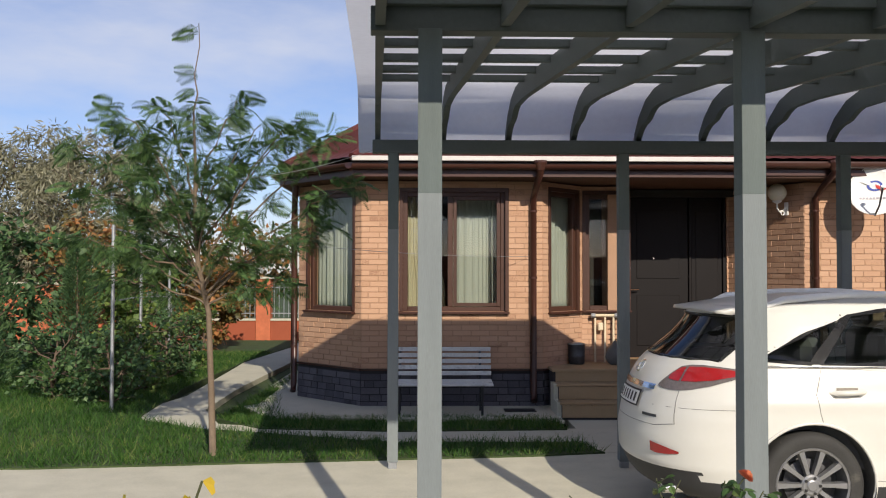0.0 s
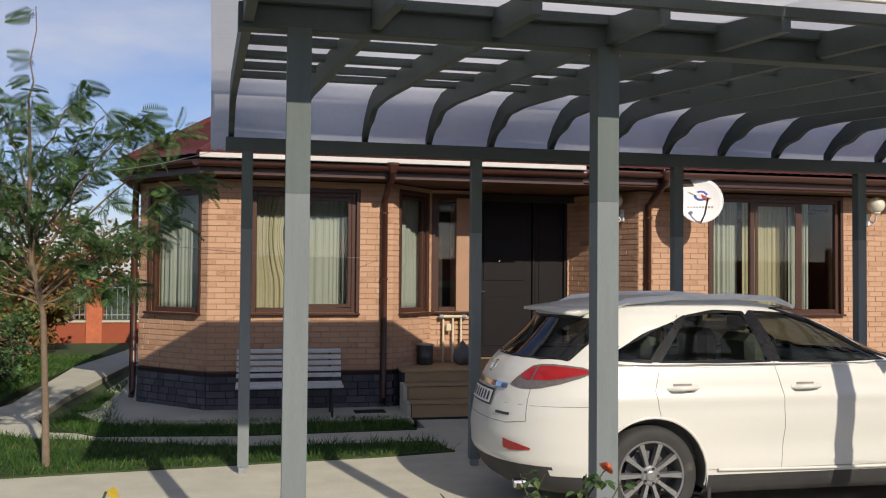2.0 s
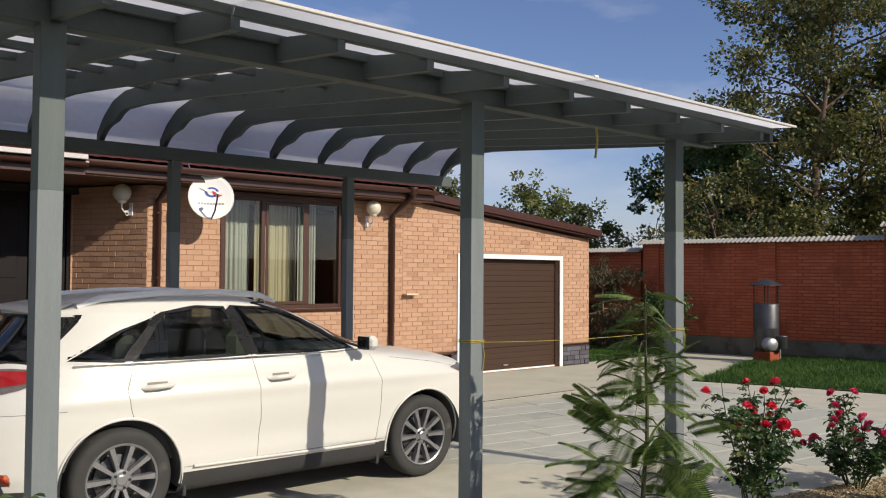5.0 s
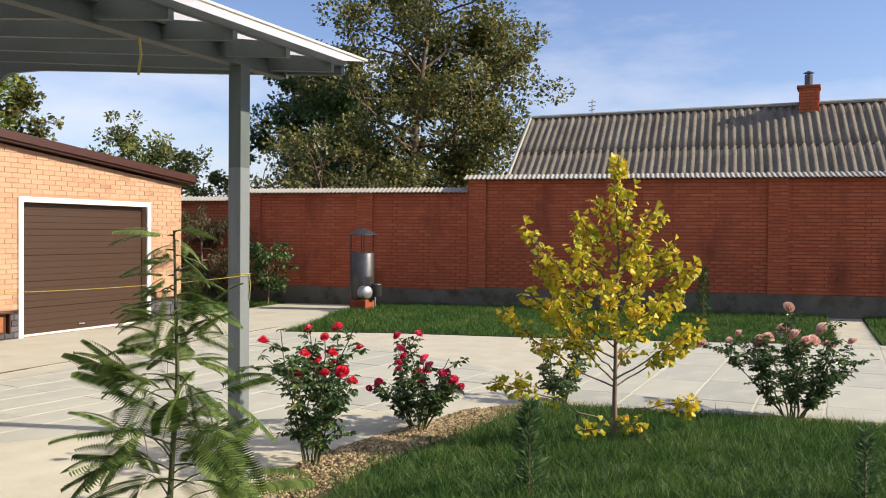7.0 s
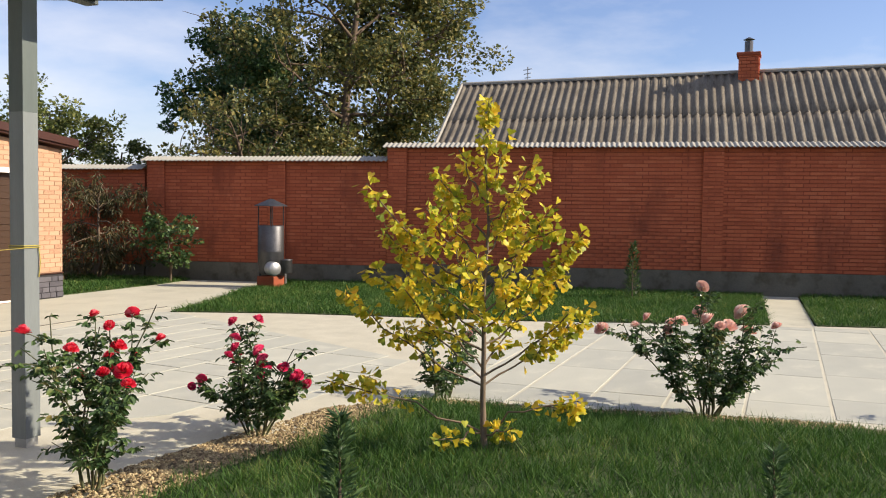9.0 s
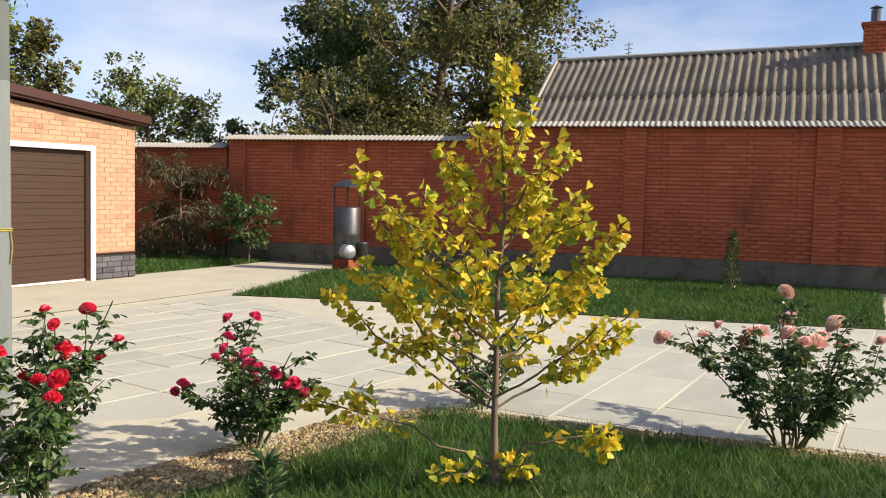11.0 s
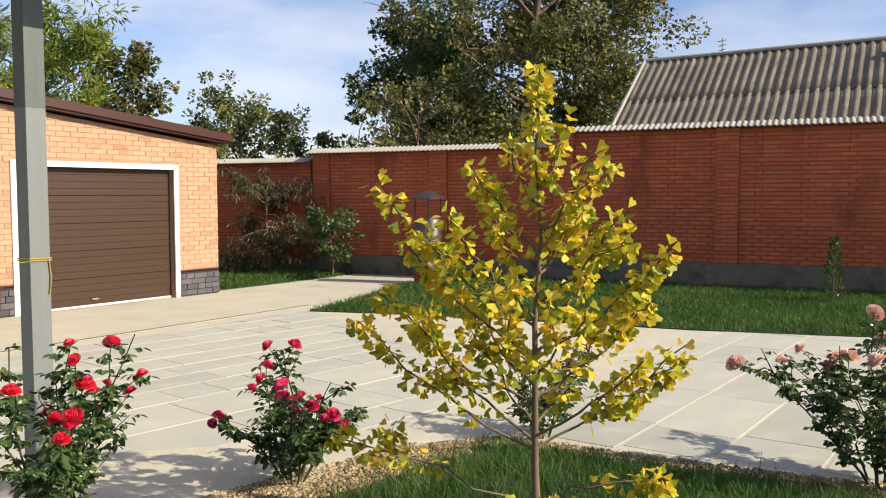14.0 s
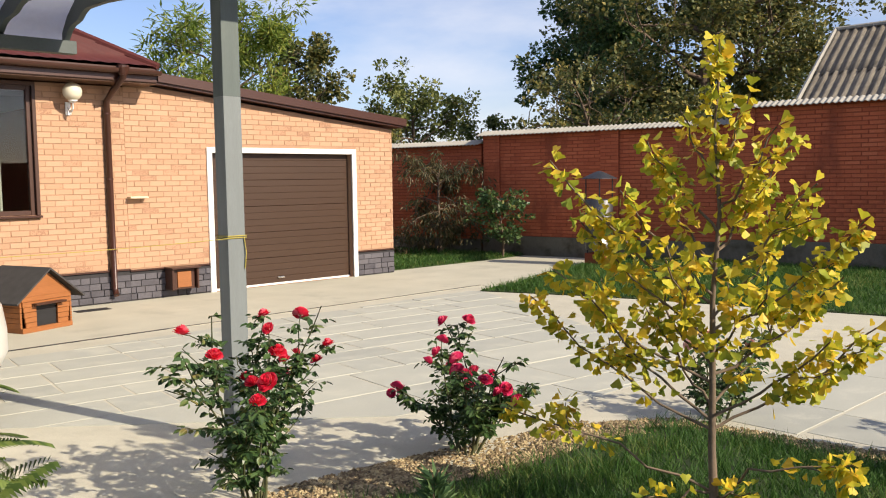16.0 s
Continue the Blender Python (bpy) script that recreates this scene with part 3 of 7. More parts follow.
tagged(boxp("wall_inner", 1.25, 12.86, 0.5, 2.15, 12.9, 3.0, INNER), "wall behind the porch window, room dimness put in its colour", "wall", kind="structure")


# ---- entrance door ----
def entrance(m):
    d = new("door_1")
    tagged(d, "black-brown steel entrance door with fixed side panel, closed", "door", kind="structure")
    u0, u1, z0, z1 = DOOR
    bm = bmesh.new()
    box(bm, u0, 0.02, z0, u0 + 0.05, 0.12, z1, 0.005, m)
    box(bm, u1 - 0.05, 0.02, z0, u1, 0.12, z1, 0.005, m)
    box(bm, u0 + 0.05, 0.02, z1 - 0.05, u1 - 0.05, 0.12, z1, 0.005, m)
    box(bm, 1.06, 0.02, z0, 1.1, 0.12, z1 - 0.05, 0.005, m)
    part("door_frame", bm, DOORM, d)
    leaf = boxp("leaf", u0 + 0.055, 0.045, z0 + 0.005, 1.055, 0.1, z1 - 0.055, DOORM, d, 0.008, m=m)
    for a, b in ((0.75, 1.5), (1.75, 2.75)):
        boxp("door_panel", 0.28, 0.036, a, 0.92, 0.046, b, DOORM, leaf, 0.004, m=m)
    side = boxp("side_panel", 1.105, 0.05, z0 + 0.005, u1 - 0.055, 0.1, z1 - 0.055, DOORM, d, 0.006, "dark fixed panel beside the door leaf", m)
    boxp("door_panel", 1.17, 0.041, 0.8, u1 - 0.12, 0.051, 2.75, DOORM, side, 0.004, m=m)
    bm = bmesh.new()
    tube(bm, [m @ Vector((0.17, 0.04, 1.58)), m @ Vector((0.17, -0.02, 1.58)), m @ Vector((0.3, -0.025, 1.585))], 0.011, 8)
    part("handle", bm, CHROME, leaf, "chrome lever handle", True)
    for z in (1.46, 1.9):
        part("lock", lathe(bmesh.new(), [(0.026, 0), (0.026, 0.012), (0.018, 0.018)], 14, m @ pose(0.17, 0.044, z, 90)), CHROME, leaf, "chrome lock rosette", True)
    part("peephole", lathe(bmesh.new(), [(0.012, 0), (0.012, 0.01)], 10, m @ pose(0.53, 0.034, 2.05, 90)), CHROME, leaf)
    return d


entrance(mw["porch_back"])


# ---- steps ----
def steps():
    s = thing("porch_steps", (0, 0, 0), 0, "three tan tiled porch steps with dark stone side", "steps", kind="structure")
    boxp("landing", 1.0, 11.5, 0.0, 4.3, 13.0, 0.535, PLINTHJ, s)
    boxp("landing_tile", 0.98, 11.47, 0.535, 4.32, 12.99, 0.57, STEPM, s, 0.006)
    for k in range(3):
        y = 11.5 - 0.28 * k
        z = 0.38 - 0.19 * k
        if z > 0.01:
            boxp("step", 1.02, y - 0.28, 0.0, 4.28, y, z, PLINTHJ, s)
            boxp("tread", 1.0, y - 0.3, z, 4.3, y - 0.02, z + 0.028, STEPM, s, 0.005)
        boxp("riser", 1.03, y - 0.012, z + 0.028 if z > 0.01 else 0.03, 4.27, y - 0.003, z + 0.185, STEPM, s, 0.002)
        boxp("cheek", 0.965, y - 0.28, 0.0, 1.02, y, z + 0.028, CONCRETE, s)
    return s


steps()


# ---- house roof ----
def tiles(name, pts, parent, rows, wave=0.2, step=0.022):
    """Pressed metal tiles over a face given by eave left, eave right, ridge right, ridge left."""
    a, b, c, d = [Vector(p) for p in pts]
    nrm = (b - a).cross(d - a).normalized()
    L = (b - a).length
    cols = max(6, int(L / 0.05))
    e = (b - a).normalized()
    verts, faces = [], []
    for r in range(rows):
        for q, lift in ((r / rows, step), ((r + 0.98) / rows, 0.0)):
            l, h = a.lerp(d, q), b.lerp(c, q)
            for k in range(cols + 1):
                p = l.lerp(h, k / cols)
                u = (p - a).dot(e)
                verts.append(p + nrm * (lift + 0.014 * abs(math.sin(math.pi * u / wave))))
        base = r * 2 * (cols + 1)
        for k in range(cols):
            faces.append((base + k, base + k + 1, base + cols + 2 + k, base + cols + 1 + k))
            if r:
                faces.append((base - cols - 1 + k, base - cols + k, base + k + 1, base + k))
    return arrays(name, verts, faces, ROOFT, parent, True)


def eave(parent, pts, z, fascia=0.17, gutter=True):
    """Fascia board, soffit lip and half-round gutter along a polyline of plan points."""
    for (x0, y0), (x1, y1) in zip(pts, pts[1:]):
        m, L = wall_frame((x0, y0), (x1, y1))
        boxp("fascia", 0, 0.0, z - fascia, L, 0.025, z + 0.02, BROWN, parent, 0.003, m=m)
        if gutter:
            n = 10
            bm = bmesh.new()
            for u in (0.0, L):
                for k in range(n + 1):
                    a = math.pi * (1 + k / n)
                    for r in (0.062, 0.056):
                        bm.verts.new(m @ Vector((u, -0.07 + r * math.cos(a), z - 0.02 + r * math.sin(a))))
            bm.verts.ensure_lookup_table()
            s = 2 * (n + 1)
            for k in range(n):
                o = 2 * k
                for p in (0, 1):
                    bm.faces.new([bm.verts[i] for i in (o + p, o + 2 + p, s + o + 2 + p, s + o + p)])
            part("gutter", bm, BROWN, parent, "", True)


def downpipe(x, y, ztop, wall_y, label, zbot=0.12):
    d = thing("downpipe", (0, 0, 0), 0, label, "downpipe", "house downpipes")
    bm = bmesh.new()
    tube(bm, [(x, y, ztop), (x, y, ztop - 0.12), (x - 0.02, wall_y - 0.06 - (wall_y - y) * 0.3, ztop - 0.3), (x - 0.03, wall_y - 0.055, ztop - 0.42), (x - 0.03, wall_y - 0.055, zbot + 0.1), (x - 0.03, wall_y - 0.12, zbot)], 0.045, 12)
    part("pipe", bm, BROWN, d, "", True)
    part("hopper", lathe(bmesh.new(), [(0.05, -0.1), (0.085, 0.0), (0.085, 0.03)], 12, pose(x, y, ztop)), BROWN, d)
    for z in (ztop - 0.6, 1.75, 0.75):
        part("bracket", lathe(bmesh.new(), [(0.052, 0), (0.052, 0.025)], 12, pose(x - 0.03, wall_y - 0.055, z)), BROWN, d)
    return d


roof = thing("house_roof", (0, 0, 0), 0, "wine-red pressed metal tile hip roof with brown eaves", "roof", kind="structure")
EZ = 3.3
EA, EB, EC, ED, EE = (-2.76, 19.4), (-2.76, 12.55), (-1.62, 11.32), (9.3, 11.32), (9.3, 19.4)
RZ = EZ + 2.5
R1, R2 = (0.9, 15.4, RZ), (5.3, 15.4, RZ)
tiles("roof_face", [(*EC, EZ), (*ED, EZ), R2, R1], roof, 14)
tiles("roof_face", [(*EB, EZ), (*EC, EZ), R1, R1], roof, 14)
tiles("roof_face", [(*EA, EZ), (*EB, EZ), R1, R1], roof, 14)
tiles("roof_face", [(*ED, EZ), (*EE, EZ), R2, R2], roof, 14)
tiles("roof_face", [(*EE, EZ), (*EA, EZ), R1, R2], roof, 14)
for a, b in (((*EC, EZ), R1), ((*EB, EZ), R1), ((*ED, EZ), R2), (R1, R2)):
    part("ridge_cap", tube(bmesh.new(), [Vector(a) + Vector((0, 0, 0.02)), Vector(b) + Vector((0, 0, 0.02))], 0.06, 8), ROOFT, roof)
eave(roof, [EB, EC, (3.45, 11.32)], EZ - 0.06)
eave(roof, [(3.45, 11.32), (9.3, 11.32)], EZ - 0.03)
eave(roof, [EA, EB], EZ - 0.06)
eave(roof, [(9.3, 11.32), (9.3, 19.4)], EZ - 0.03, gutter=False)
part("soffit", prism(bmesh.new(), [(-2.74, 19.3), (-2.74, 12.57), (-1.61, 11.35), (9.28, 11.35), (9.28, 19.3)], WT + 0.02, WT + 0.045), SOFFIT, roof)
boxp("flashing", -1.62, 11.22, EZ - 0.035, 3.45, 11.3, EZ + 0.028, FLASH, roof, 0.006, "pale weathered metal flashing strip on the eave")
downpipe(0.8, 11.22, 3.24, 11.79, "brown metal downpipe on the brick bay")
downpipe(4.62, 11.22, 3.26, 11.79, "brown metal downpipe beside the satellite dish")
downpipe(8.75, 11.22, 3.26, 11.79, "brown metal downpipe at the garage corner")
downpipe(-2.55, 12.7, 3.2, 12.85, "brown metal downpipe at the bay corner")


# ---- garage ----
GX0, GX1 = 8.98, 13.97
GO = (1.36, 4.06, 0.0, 2.15)


def gtop(u):
    return 3.12 - 0.103 * u


gw, gm, gL = wall("wall_garage_front", (GX0, 11.79), (GX1, 11.79), -0.1, 2.6, [GO], label="peach brick garage wall with pale mortar joints")
bm = bmesh.new()
v = [bm.verts.new(gm @ Vector(c)) for c in ((0, 0, 2.6), (gL, 0, 2.6), (0, 0, gtop(0) + 0.02), (0, 0.28, 2.6), (gL, 0.28, 2.6), (0, 0.28, gtop(0) + 0.02))]
for q in ((0, 1, 2), (3, 5, 4), (0, 2, 5, 3), (1, 4, 5, 2), (0, 3, 4, 1)):
    bm.faces.new([v[i] for i in q])
tagged(part("wall_garage_gable", bm, MORTAR), "peach brick gable strip under the sloping garage roof", "wall", kind="structure")
ge, gem, geL = wall("wall_garage_side", (GX1, 11.797), (GX1, 18.5), -0.1, 2.6, (), label="peach brick garage side wall")
wall("wall_garage_back", (GX1, 18.5), (GX0, 18.5), -0.1, 2.6, (), label="brick garage back wall")
GO2 = (GO[0] - 0.09, GO[1] + 0.09, 0.0, GO[3] + 0.085)
lay(gw, bricks(gm, gL, 0.47, 3.1, [GO2], 0.225, 0.068, 0.011, 70, proud=0.006, top=lambda u: gtop(u) + 0.0), BRICK, BRICKO, lambda c: c[0] > 9.0 and c[2] > 0.9 and c[2] < 2.3)
lay(ge, bricks(gem, geL, 0.47, 2.6, (), 0.235, 0.068, 0.009, 71), BRICK, BRICKO)
for (a, b, k) in ((0, GO2[0], 80), (GO2[1], gL, 81)):
    m2 = gm @ pose(a, 0, 0)
    pl = boxp("plinth", 0, -0.005, -0.1, b - a, 0.006, 0.43, PLINTHJ, m=m2)
    tagged(pl, "dark slate-grey stone plinth of the garage", "plinth", kind="structure")
    lay(pl, bricks(m2, b - a, 0.02, 0.42, (), 0.26, 0.085, 0.008, k, proud=0.018, vary=True), PLINTH, PLINTH, name="stone")
    tagged(boxp("drip_edge", 0, -0.035, 0.43, b - a, 0.0, 0.452, BROWN, m=m2), "thin brown metal drip edge over the plinth", "trim", kind="structure")
pl = boxp("plinth", 0, -0.005, -0.1, geL, 0.006, 0.43, PLINTHJ, m=gem)
tagged(pl, "dark slate-grey stone plinth of the garage", "plinth", kind="structure")
lay(pl, bricks(gem, geL, 0.02, 0.42, (), 0.26, 0.085, 0.008, 83, proud=0.018, vary=True), PLINTH, PLINTH, name="stone")


def garage_door():
    d = new("door_2")
    tagged(d, "brown sectional garage door in a white frame, closed", "garage door", kind="structure")
    u0, u1, z1 = GO[0], GO[1], GO[3]
    for nm, a, b, c, e in (("jamb", u0 - 0.09, u0 + 0.0, 0.0, z1 + 0.085), ("jamb", u1 - 0.0, u1 + 0.09, 0.0, z1 + 0.085), ("lintel", u0, u1, z1 - 0.0, z1 + 0.085)):
        boxp(nm, a, -0.03, c, b, 0.02, e, WHITE, d, 0.004, "white painted frame", gm)
    n = 5
    for k in range(n):
        h = (z1 - 0.03) / n
        bm = bmesh.new()
        z = 0.03 + k * h
        for j in range(4):
            g = h / 4
            box(bm, u0 + 0.01, 0.1, z + j * g + 0.001, u1 - 0.01, 0.15, z + (j + 1) * g - (0.001 if j < 3 else 0.005), 0.003, gm)
        part("door_panel", bm, GARDOOR, d)
    boxp("seal", u0 + 0.01, 0.09, 0.0, u1 - 0.01, 0.16, 0.03, WHITE, d, 0, "pale threshold strip", gm)
    bm = bmesh.new()
    box(bm, 2.55, 0.07, 0.1, 2.68, 0.1, 0.13, 0.006, gm)
    part("handle", bm, CHROME, d, "small metal pull handle")
    return d


garage_door()
gr = thing("garage_roof", (0, 0, 0), 0, "low sloping garage roof with a wine-brown fascia", "roof", kind="structure")
bm = bmesh.new()
sl = -0.103
v = []
for x in (9.0, 14.12):
    for y in (11.62, 18.9):
        for dz in (0.0, 0.14):
            v.append(bm.verts.new((x, y, 3.16 + sl * (x - 8.98) + dz)))
for q in ((0, 2, 3, 1), (4, 5, 7, 6), (0, 1, 5, 4), (2, 6, 7, 3), (1, 3, 7, 5), (0, 4, 6, 2)):
    bm.faces.new([v[i] for i in q])
part("roof_deck", bm, BROWN, gr)
bm = bmesh.new()
v = []
for x in (8.95, 14.16):
    for y in (11.58, 11.62):
        for dz in (0.035, 0.165):
            v.append(bm.verts.new((x, y, 3.16 + sl * (x - 8.98) + dz)))
for q in ((0, 2, 3, 1), (4, 5, 7, 6), (0, 1, 5, 4), (2, 6, 7, 3), (1, 3, 7, 5), (0, 4, 6, 2)):
    bm.faces.new([v[i] for i in q])
part("fascia", bm, BROWN, gr)
boxp("fascia", 14.12, 11.59, 2.66, 14.16, 18.9, 2.79, BROWN, gr)

# ---- carport ----
FY, BY = 4.62, 8.33
FXS, BXS = (-0.655, 1.02, 3.97, 6.51), (-0.98, 1.2, 3.32, 5.44)
RAFTER_F, RAFTER_B = (-0.88, 0.651), (-1.13, 0.6225)
NR = 14
PROFILE = [(3.98, 3.06), (4.62, 3.105), (5.5, 3.17), (6.5, 3.25), (7.2, 3.305), (7.5, 3.325), (7.85, 3.325), (8.08, 3.275), (8.27, 3.17), (8.4, 3.05)]
DEPTHS = [0.115, 0.15, 0.16, 0.16, 0.165, 0.17, 0.165, 0.155, 0.135, 0.11]


def at_y(y, k=0):
    ys = [p[0] for p in PROFILE]
    zs = [p[1] + (DEPTHS[i] if k else 0) for i, p in enumerate(PROFILE)]
    return float(np.interp(y, ys, zs))


def rafter_x(k, y):
    """The rafters fan a little: closer together over the back beam than over the front one."""
    q = (y - 4.0) / 4.33
    if k == NR - 1:
        return 7.1 - 0.16 * q
    return (1 - q) * (RAFTER_F[0] + RAFTER_F[1] * k) + q * (RAFTER_B[0] + RAFTER_B[1] * k)


def slanted(name, y0, y1, z0, z1, over0, over1, material, parent, label=""):
    """A bar along the carport whose ends follow the outer rafters."""
    bm = bmesh.new()
    v = [bm.verts.new((x, y, z)) for y in (y0, y1) for z in (z0, z1) for x in (rafter_x(0, y) - over0, rafter_x(NR - 1, y) + over1)]
    for q in ((0, 1, 3, 2), (4, 6, 7, 5), (0, 4, 5, 1), (2, 3, 7, 6), (0, 2, 6, 4), (1, 5, 7, 3)):
        bm.faces.new([v[i] for i in q])
    bmesh.ops.recalc_face_normals(bm, faces=bm.faces[:])
    bmesh.ops.bevel(bm, geom=bm.edges[:], offset=0.004, segments=1, affect="EDGES")
    return part(name, bm, material, parent, label)


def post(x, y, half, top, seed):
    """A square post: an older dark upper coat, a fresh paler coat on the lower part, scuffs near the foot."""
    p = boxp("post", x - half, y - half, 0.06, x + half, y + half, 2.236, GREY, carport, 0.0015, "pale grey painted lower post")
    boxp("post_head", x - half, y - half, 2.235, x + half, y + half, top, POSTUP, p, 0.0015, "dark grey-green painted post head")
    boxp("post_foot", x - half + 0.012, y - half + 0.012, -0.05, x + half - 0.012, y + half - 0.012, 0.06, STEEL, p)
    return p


carport = thing("carport", (0, 0, 0), 0, "grey-painted timber carport with curved opal roof sheets", "carport")
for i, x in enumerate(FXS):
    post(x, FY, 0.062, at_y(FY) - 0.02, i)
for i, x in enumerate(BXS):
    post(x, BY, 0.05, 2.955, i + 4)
slanted("front_beam", FY - 0.055, FY + 0.055, 3.075, 3.205, 0.05, 0.06, DKGREY, carport)
slanted("back_beam", BY - 0.055, BY + 0.055, 2.955, 3.08, 0.05, 0.06, DKGREY, carport)
fine = []
for i in range(len(PROFILE) - 1):
    n = 6 if i >= 5 else 2
    for k in range(n):
        fine.append(PROFILE[i][0] + (PROFILE[i + 1][0] - PROFILE[i][0]) * k / n)
fine.append(PROFILE[-1][0])
for r in range(NR):
    bm = bmesh.new()
    ring = []
    for y in fine:
        z0, z1 = at_y(y), at_y(y, 1)
        z0 -= 0.045 * math.exp(-((y - 8.06) / 0.09) ** 2)
        x = rafter_x(r, y)
        ring.append([bm.verts.new((xx, y, z)) for xx, z in ((x - 0.026, z0), (x + 0.026, z0), (x + 0.026, z1), (x - 0.026, z1))])
    for a, b in zip(ring, ring[1:]):
        for k in range(4):
            bm.faces.new((a[k], a[(k + 1) % 4], b[(k + 1) % 4], b[k]))
    bm.faces.new(ring[0][::-1])
    bm.faces.new(ring[-1])
    bmesh.ops.recalc_face_normals(bm, faces=bm.faces[:])
    part("rafter", bm, DKGREY, carport)
for y in (4.0, 4.55, 5.2, 5.8, 6.38, 6.92, 7.42):
    z = at_y(y, 1)
    slanted("purlin", y - 0.024, y + 0.024, z - 0.045, z + 0.012, 0.026, 0.026, DKGREY, carport)
# roof sheets, joined over every fourth rafter
ys = np.concatenate([np.linspace(3.8, 7.4, 10), np.linspace(7.5, 8.4, 16), np.linspace(8.46, 8.72, 4)])


def sheet_z(y):
    """The sheet lies on the purlins and hangs down past the back beam."""
    z = at_y(max(y, 3.98), 1) + 0.016 - 0.07 * max(0.0, 3.98 - y)
    return z - max(0.0, y - 8.4) * 0.5


for a, b in ((0, 4), (4, 8), (8, 13)):
    verts = []
    for y in ys:
        xa = rafter_x(a, y) + 0.004 - (0.19 if a == 0 else 0.0)
        xb = rafter_x(b, y) - 0.004 + (0.06 if b == 13 else 0.0)
        verts += [(xa, y, sheet_z(y)), (xb, y, sheet_z(y))]
    f = [(2 * i, 2 * i + 1, 2 * i + 3, 2 * i + 2) for i in range(len(ys) - 1)]
    s = arrays("roof_sheet", verts, f, POLY, carport, True)
    sm = s.modifiers.new("thickness", "SOLIDIFY")
    sm.thickness, sm.offset = 0.012, 1.0
slanted("edge_profile", 3.775, 3.8, sheet_z(3.8) - 0.004, sheet_z(3.8) + 0.018, 0.2, 0.07, FLASH, carport, "pale metal edge strip of the roof")
for k in (4, 8):
    boxp("joint_cap", rafter_x(k, 3.8) - 0.022, 3.77, sheet_z(3.8) + 0.012, rafter_x(k, 3.8) + 0.022, 3.84, sheet_z(3.8) + 0.032, WHITE, carport, 0.004, "white end cap of a sheet joint")

# ---- brick fence on the east side ----
def fx(y):
    return 19.15 + (8.0 - y) * 0.187


def corrugated(name, pts, material, parent, wave=0.15, amp=0.022, thick=0.008, label=""):
    """A corrugated sheet over a quad: lower left, lower right, upper right, upper left; waves run from lower to upper edge."""
    a, b, c, d = [Vector(p) for p in pts]
    nrm = (b - a).cross(d - a).normalized()
    L = (b - a).length
    n = int(L / wave * 6)
    rows = 5
    verts = []
    for r in range(rows):
        q = r / (rows - 1)
        l, h = a.lerp(d, q), b.lerp(c, q)
        for k in range(n + 1):
            verts.append(l.lerp(h, k / n) + nrm * amp * math.cos(2 * math.pi * k / 6))
    i = np.arange(rows * (n + 1)).reshape(rows, n + 1)
    f = np.stack([i[:-1, :-1], i[:-1, 1:], i[1:, 1:], i[1:, :-1]], -1).reshape(-1, 4)
    ob = arrays(name, verts, f, material, parent, True)
    sm = ob.modifiers.new("thickness", "SOLIDIFY")
    sm.thickness = thick
    if label:
        ob["label"] = label
    return ob


def fence_run(name, y0, y1, ztop, piers, seed, plinth=0.36):
    """A run of brick fence from y0 down to y1, facing the yard."""
    p0, p1 = (fx(y0), y0), (fx(y1), y1)
    ob, m, L = wall(name, p0, p1, plinth, ztop - 0.12, (), 0.25, REDMORTAR, "weathered red brick garden fence with a sheet coping", "fence")
    lay(ob, bricks(m, L, plinth + 0.01, ztop - 0.12, (), 0.25, 0.061, 0.016, seed, proud=0.009, vj=0.003, stack=0.06), REDBRICK, REDBRICKO, (lambda c: c[1] > 1.0 and c[2] < 2.2) if seed == 200 else None)
    pl = boxp("fence_footing", 0, -0.06, -0.1, L, 0.3, plinth, FOOT, m=m)
    tagged(pl, "rough grey concrete footing of the fence", "footing", kind="structure")
    for u in piers:
        if u + 0.42 > L + 0.01:
            continue
        pm = m @ pose(u, -0.06, 0)
        pb = boxp("fence_pier", 0.004, 0.0, plinth, 0.4, 0.056, ztop - 0.1, REDMORTAR, m=pm)
        tagged(pb, "red brick pier standing proud of the fence", "pier", kind="structure")
        lay(pb, bricks(pm, 0.405, plinth + 0.01, ztop - 0.1, (), 0.25, 0.063, 0.012, seed + int(u * 7), proud=0.008, vj=0.004), REDBRICK, REDBRICKO)
    cap = thing("fence_coping", (0, 0, 0), 0, "pale corrugated sheet coping on the brick fence", "coping", kind="structure")
    a, b, c, d = (m @ Vector(q) for q in ((-0.06, -0.2, ztop - 0.1), (L + 0.02, -0.2, ztop - 0.1), (L + 0.02, 0.16, ztop + 0.02), (-0.06, 0.16, ztop + 0.02)))
    corrugated("coping_sheet", (a, b, c, d), ASBW, cap, 0.105, 0.013)
    a, b, c, d = (m @ Vector(q) for q in ((-0.06, 0.16, ztop + 0.02), (L + 0.02, 0.16, ztop + 0.02), (L + 0.02, 0.45, ztop - 0.1), (-0.06, 0.45, ztop - 0.1)))
    corrugated("coping_sheet", (a, b, c, d), ASBW, cap, 0.105, 0.013)
    boxp("soffit_course", -0.0, -0.03, ztop - 0.12, L, 0.28, ztop - 0.075, REDMORTAR, cap, 0, "", m)
    return m, L


fence_run("wall_fence_high", 7.9, -9.0, 3.05, (0.04, 3.14, 6.55, 10.05, 13.4), 200, 0.46)
fence_run("wall_fence_low", 13.45, 7.9, 2.76, (0.06, 2.95), 230, 0.4)
fence_run("wall_fence_far", 24.0, 13.5, 2.57, (), 250, 0.3)
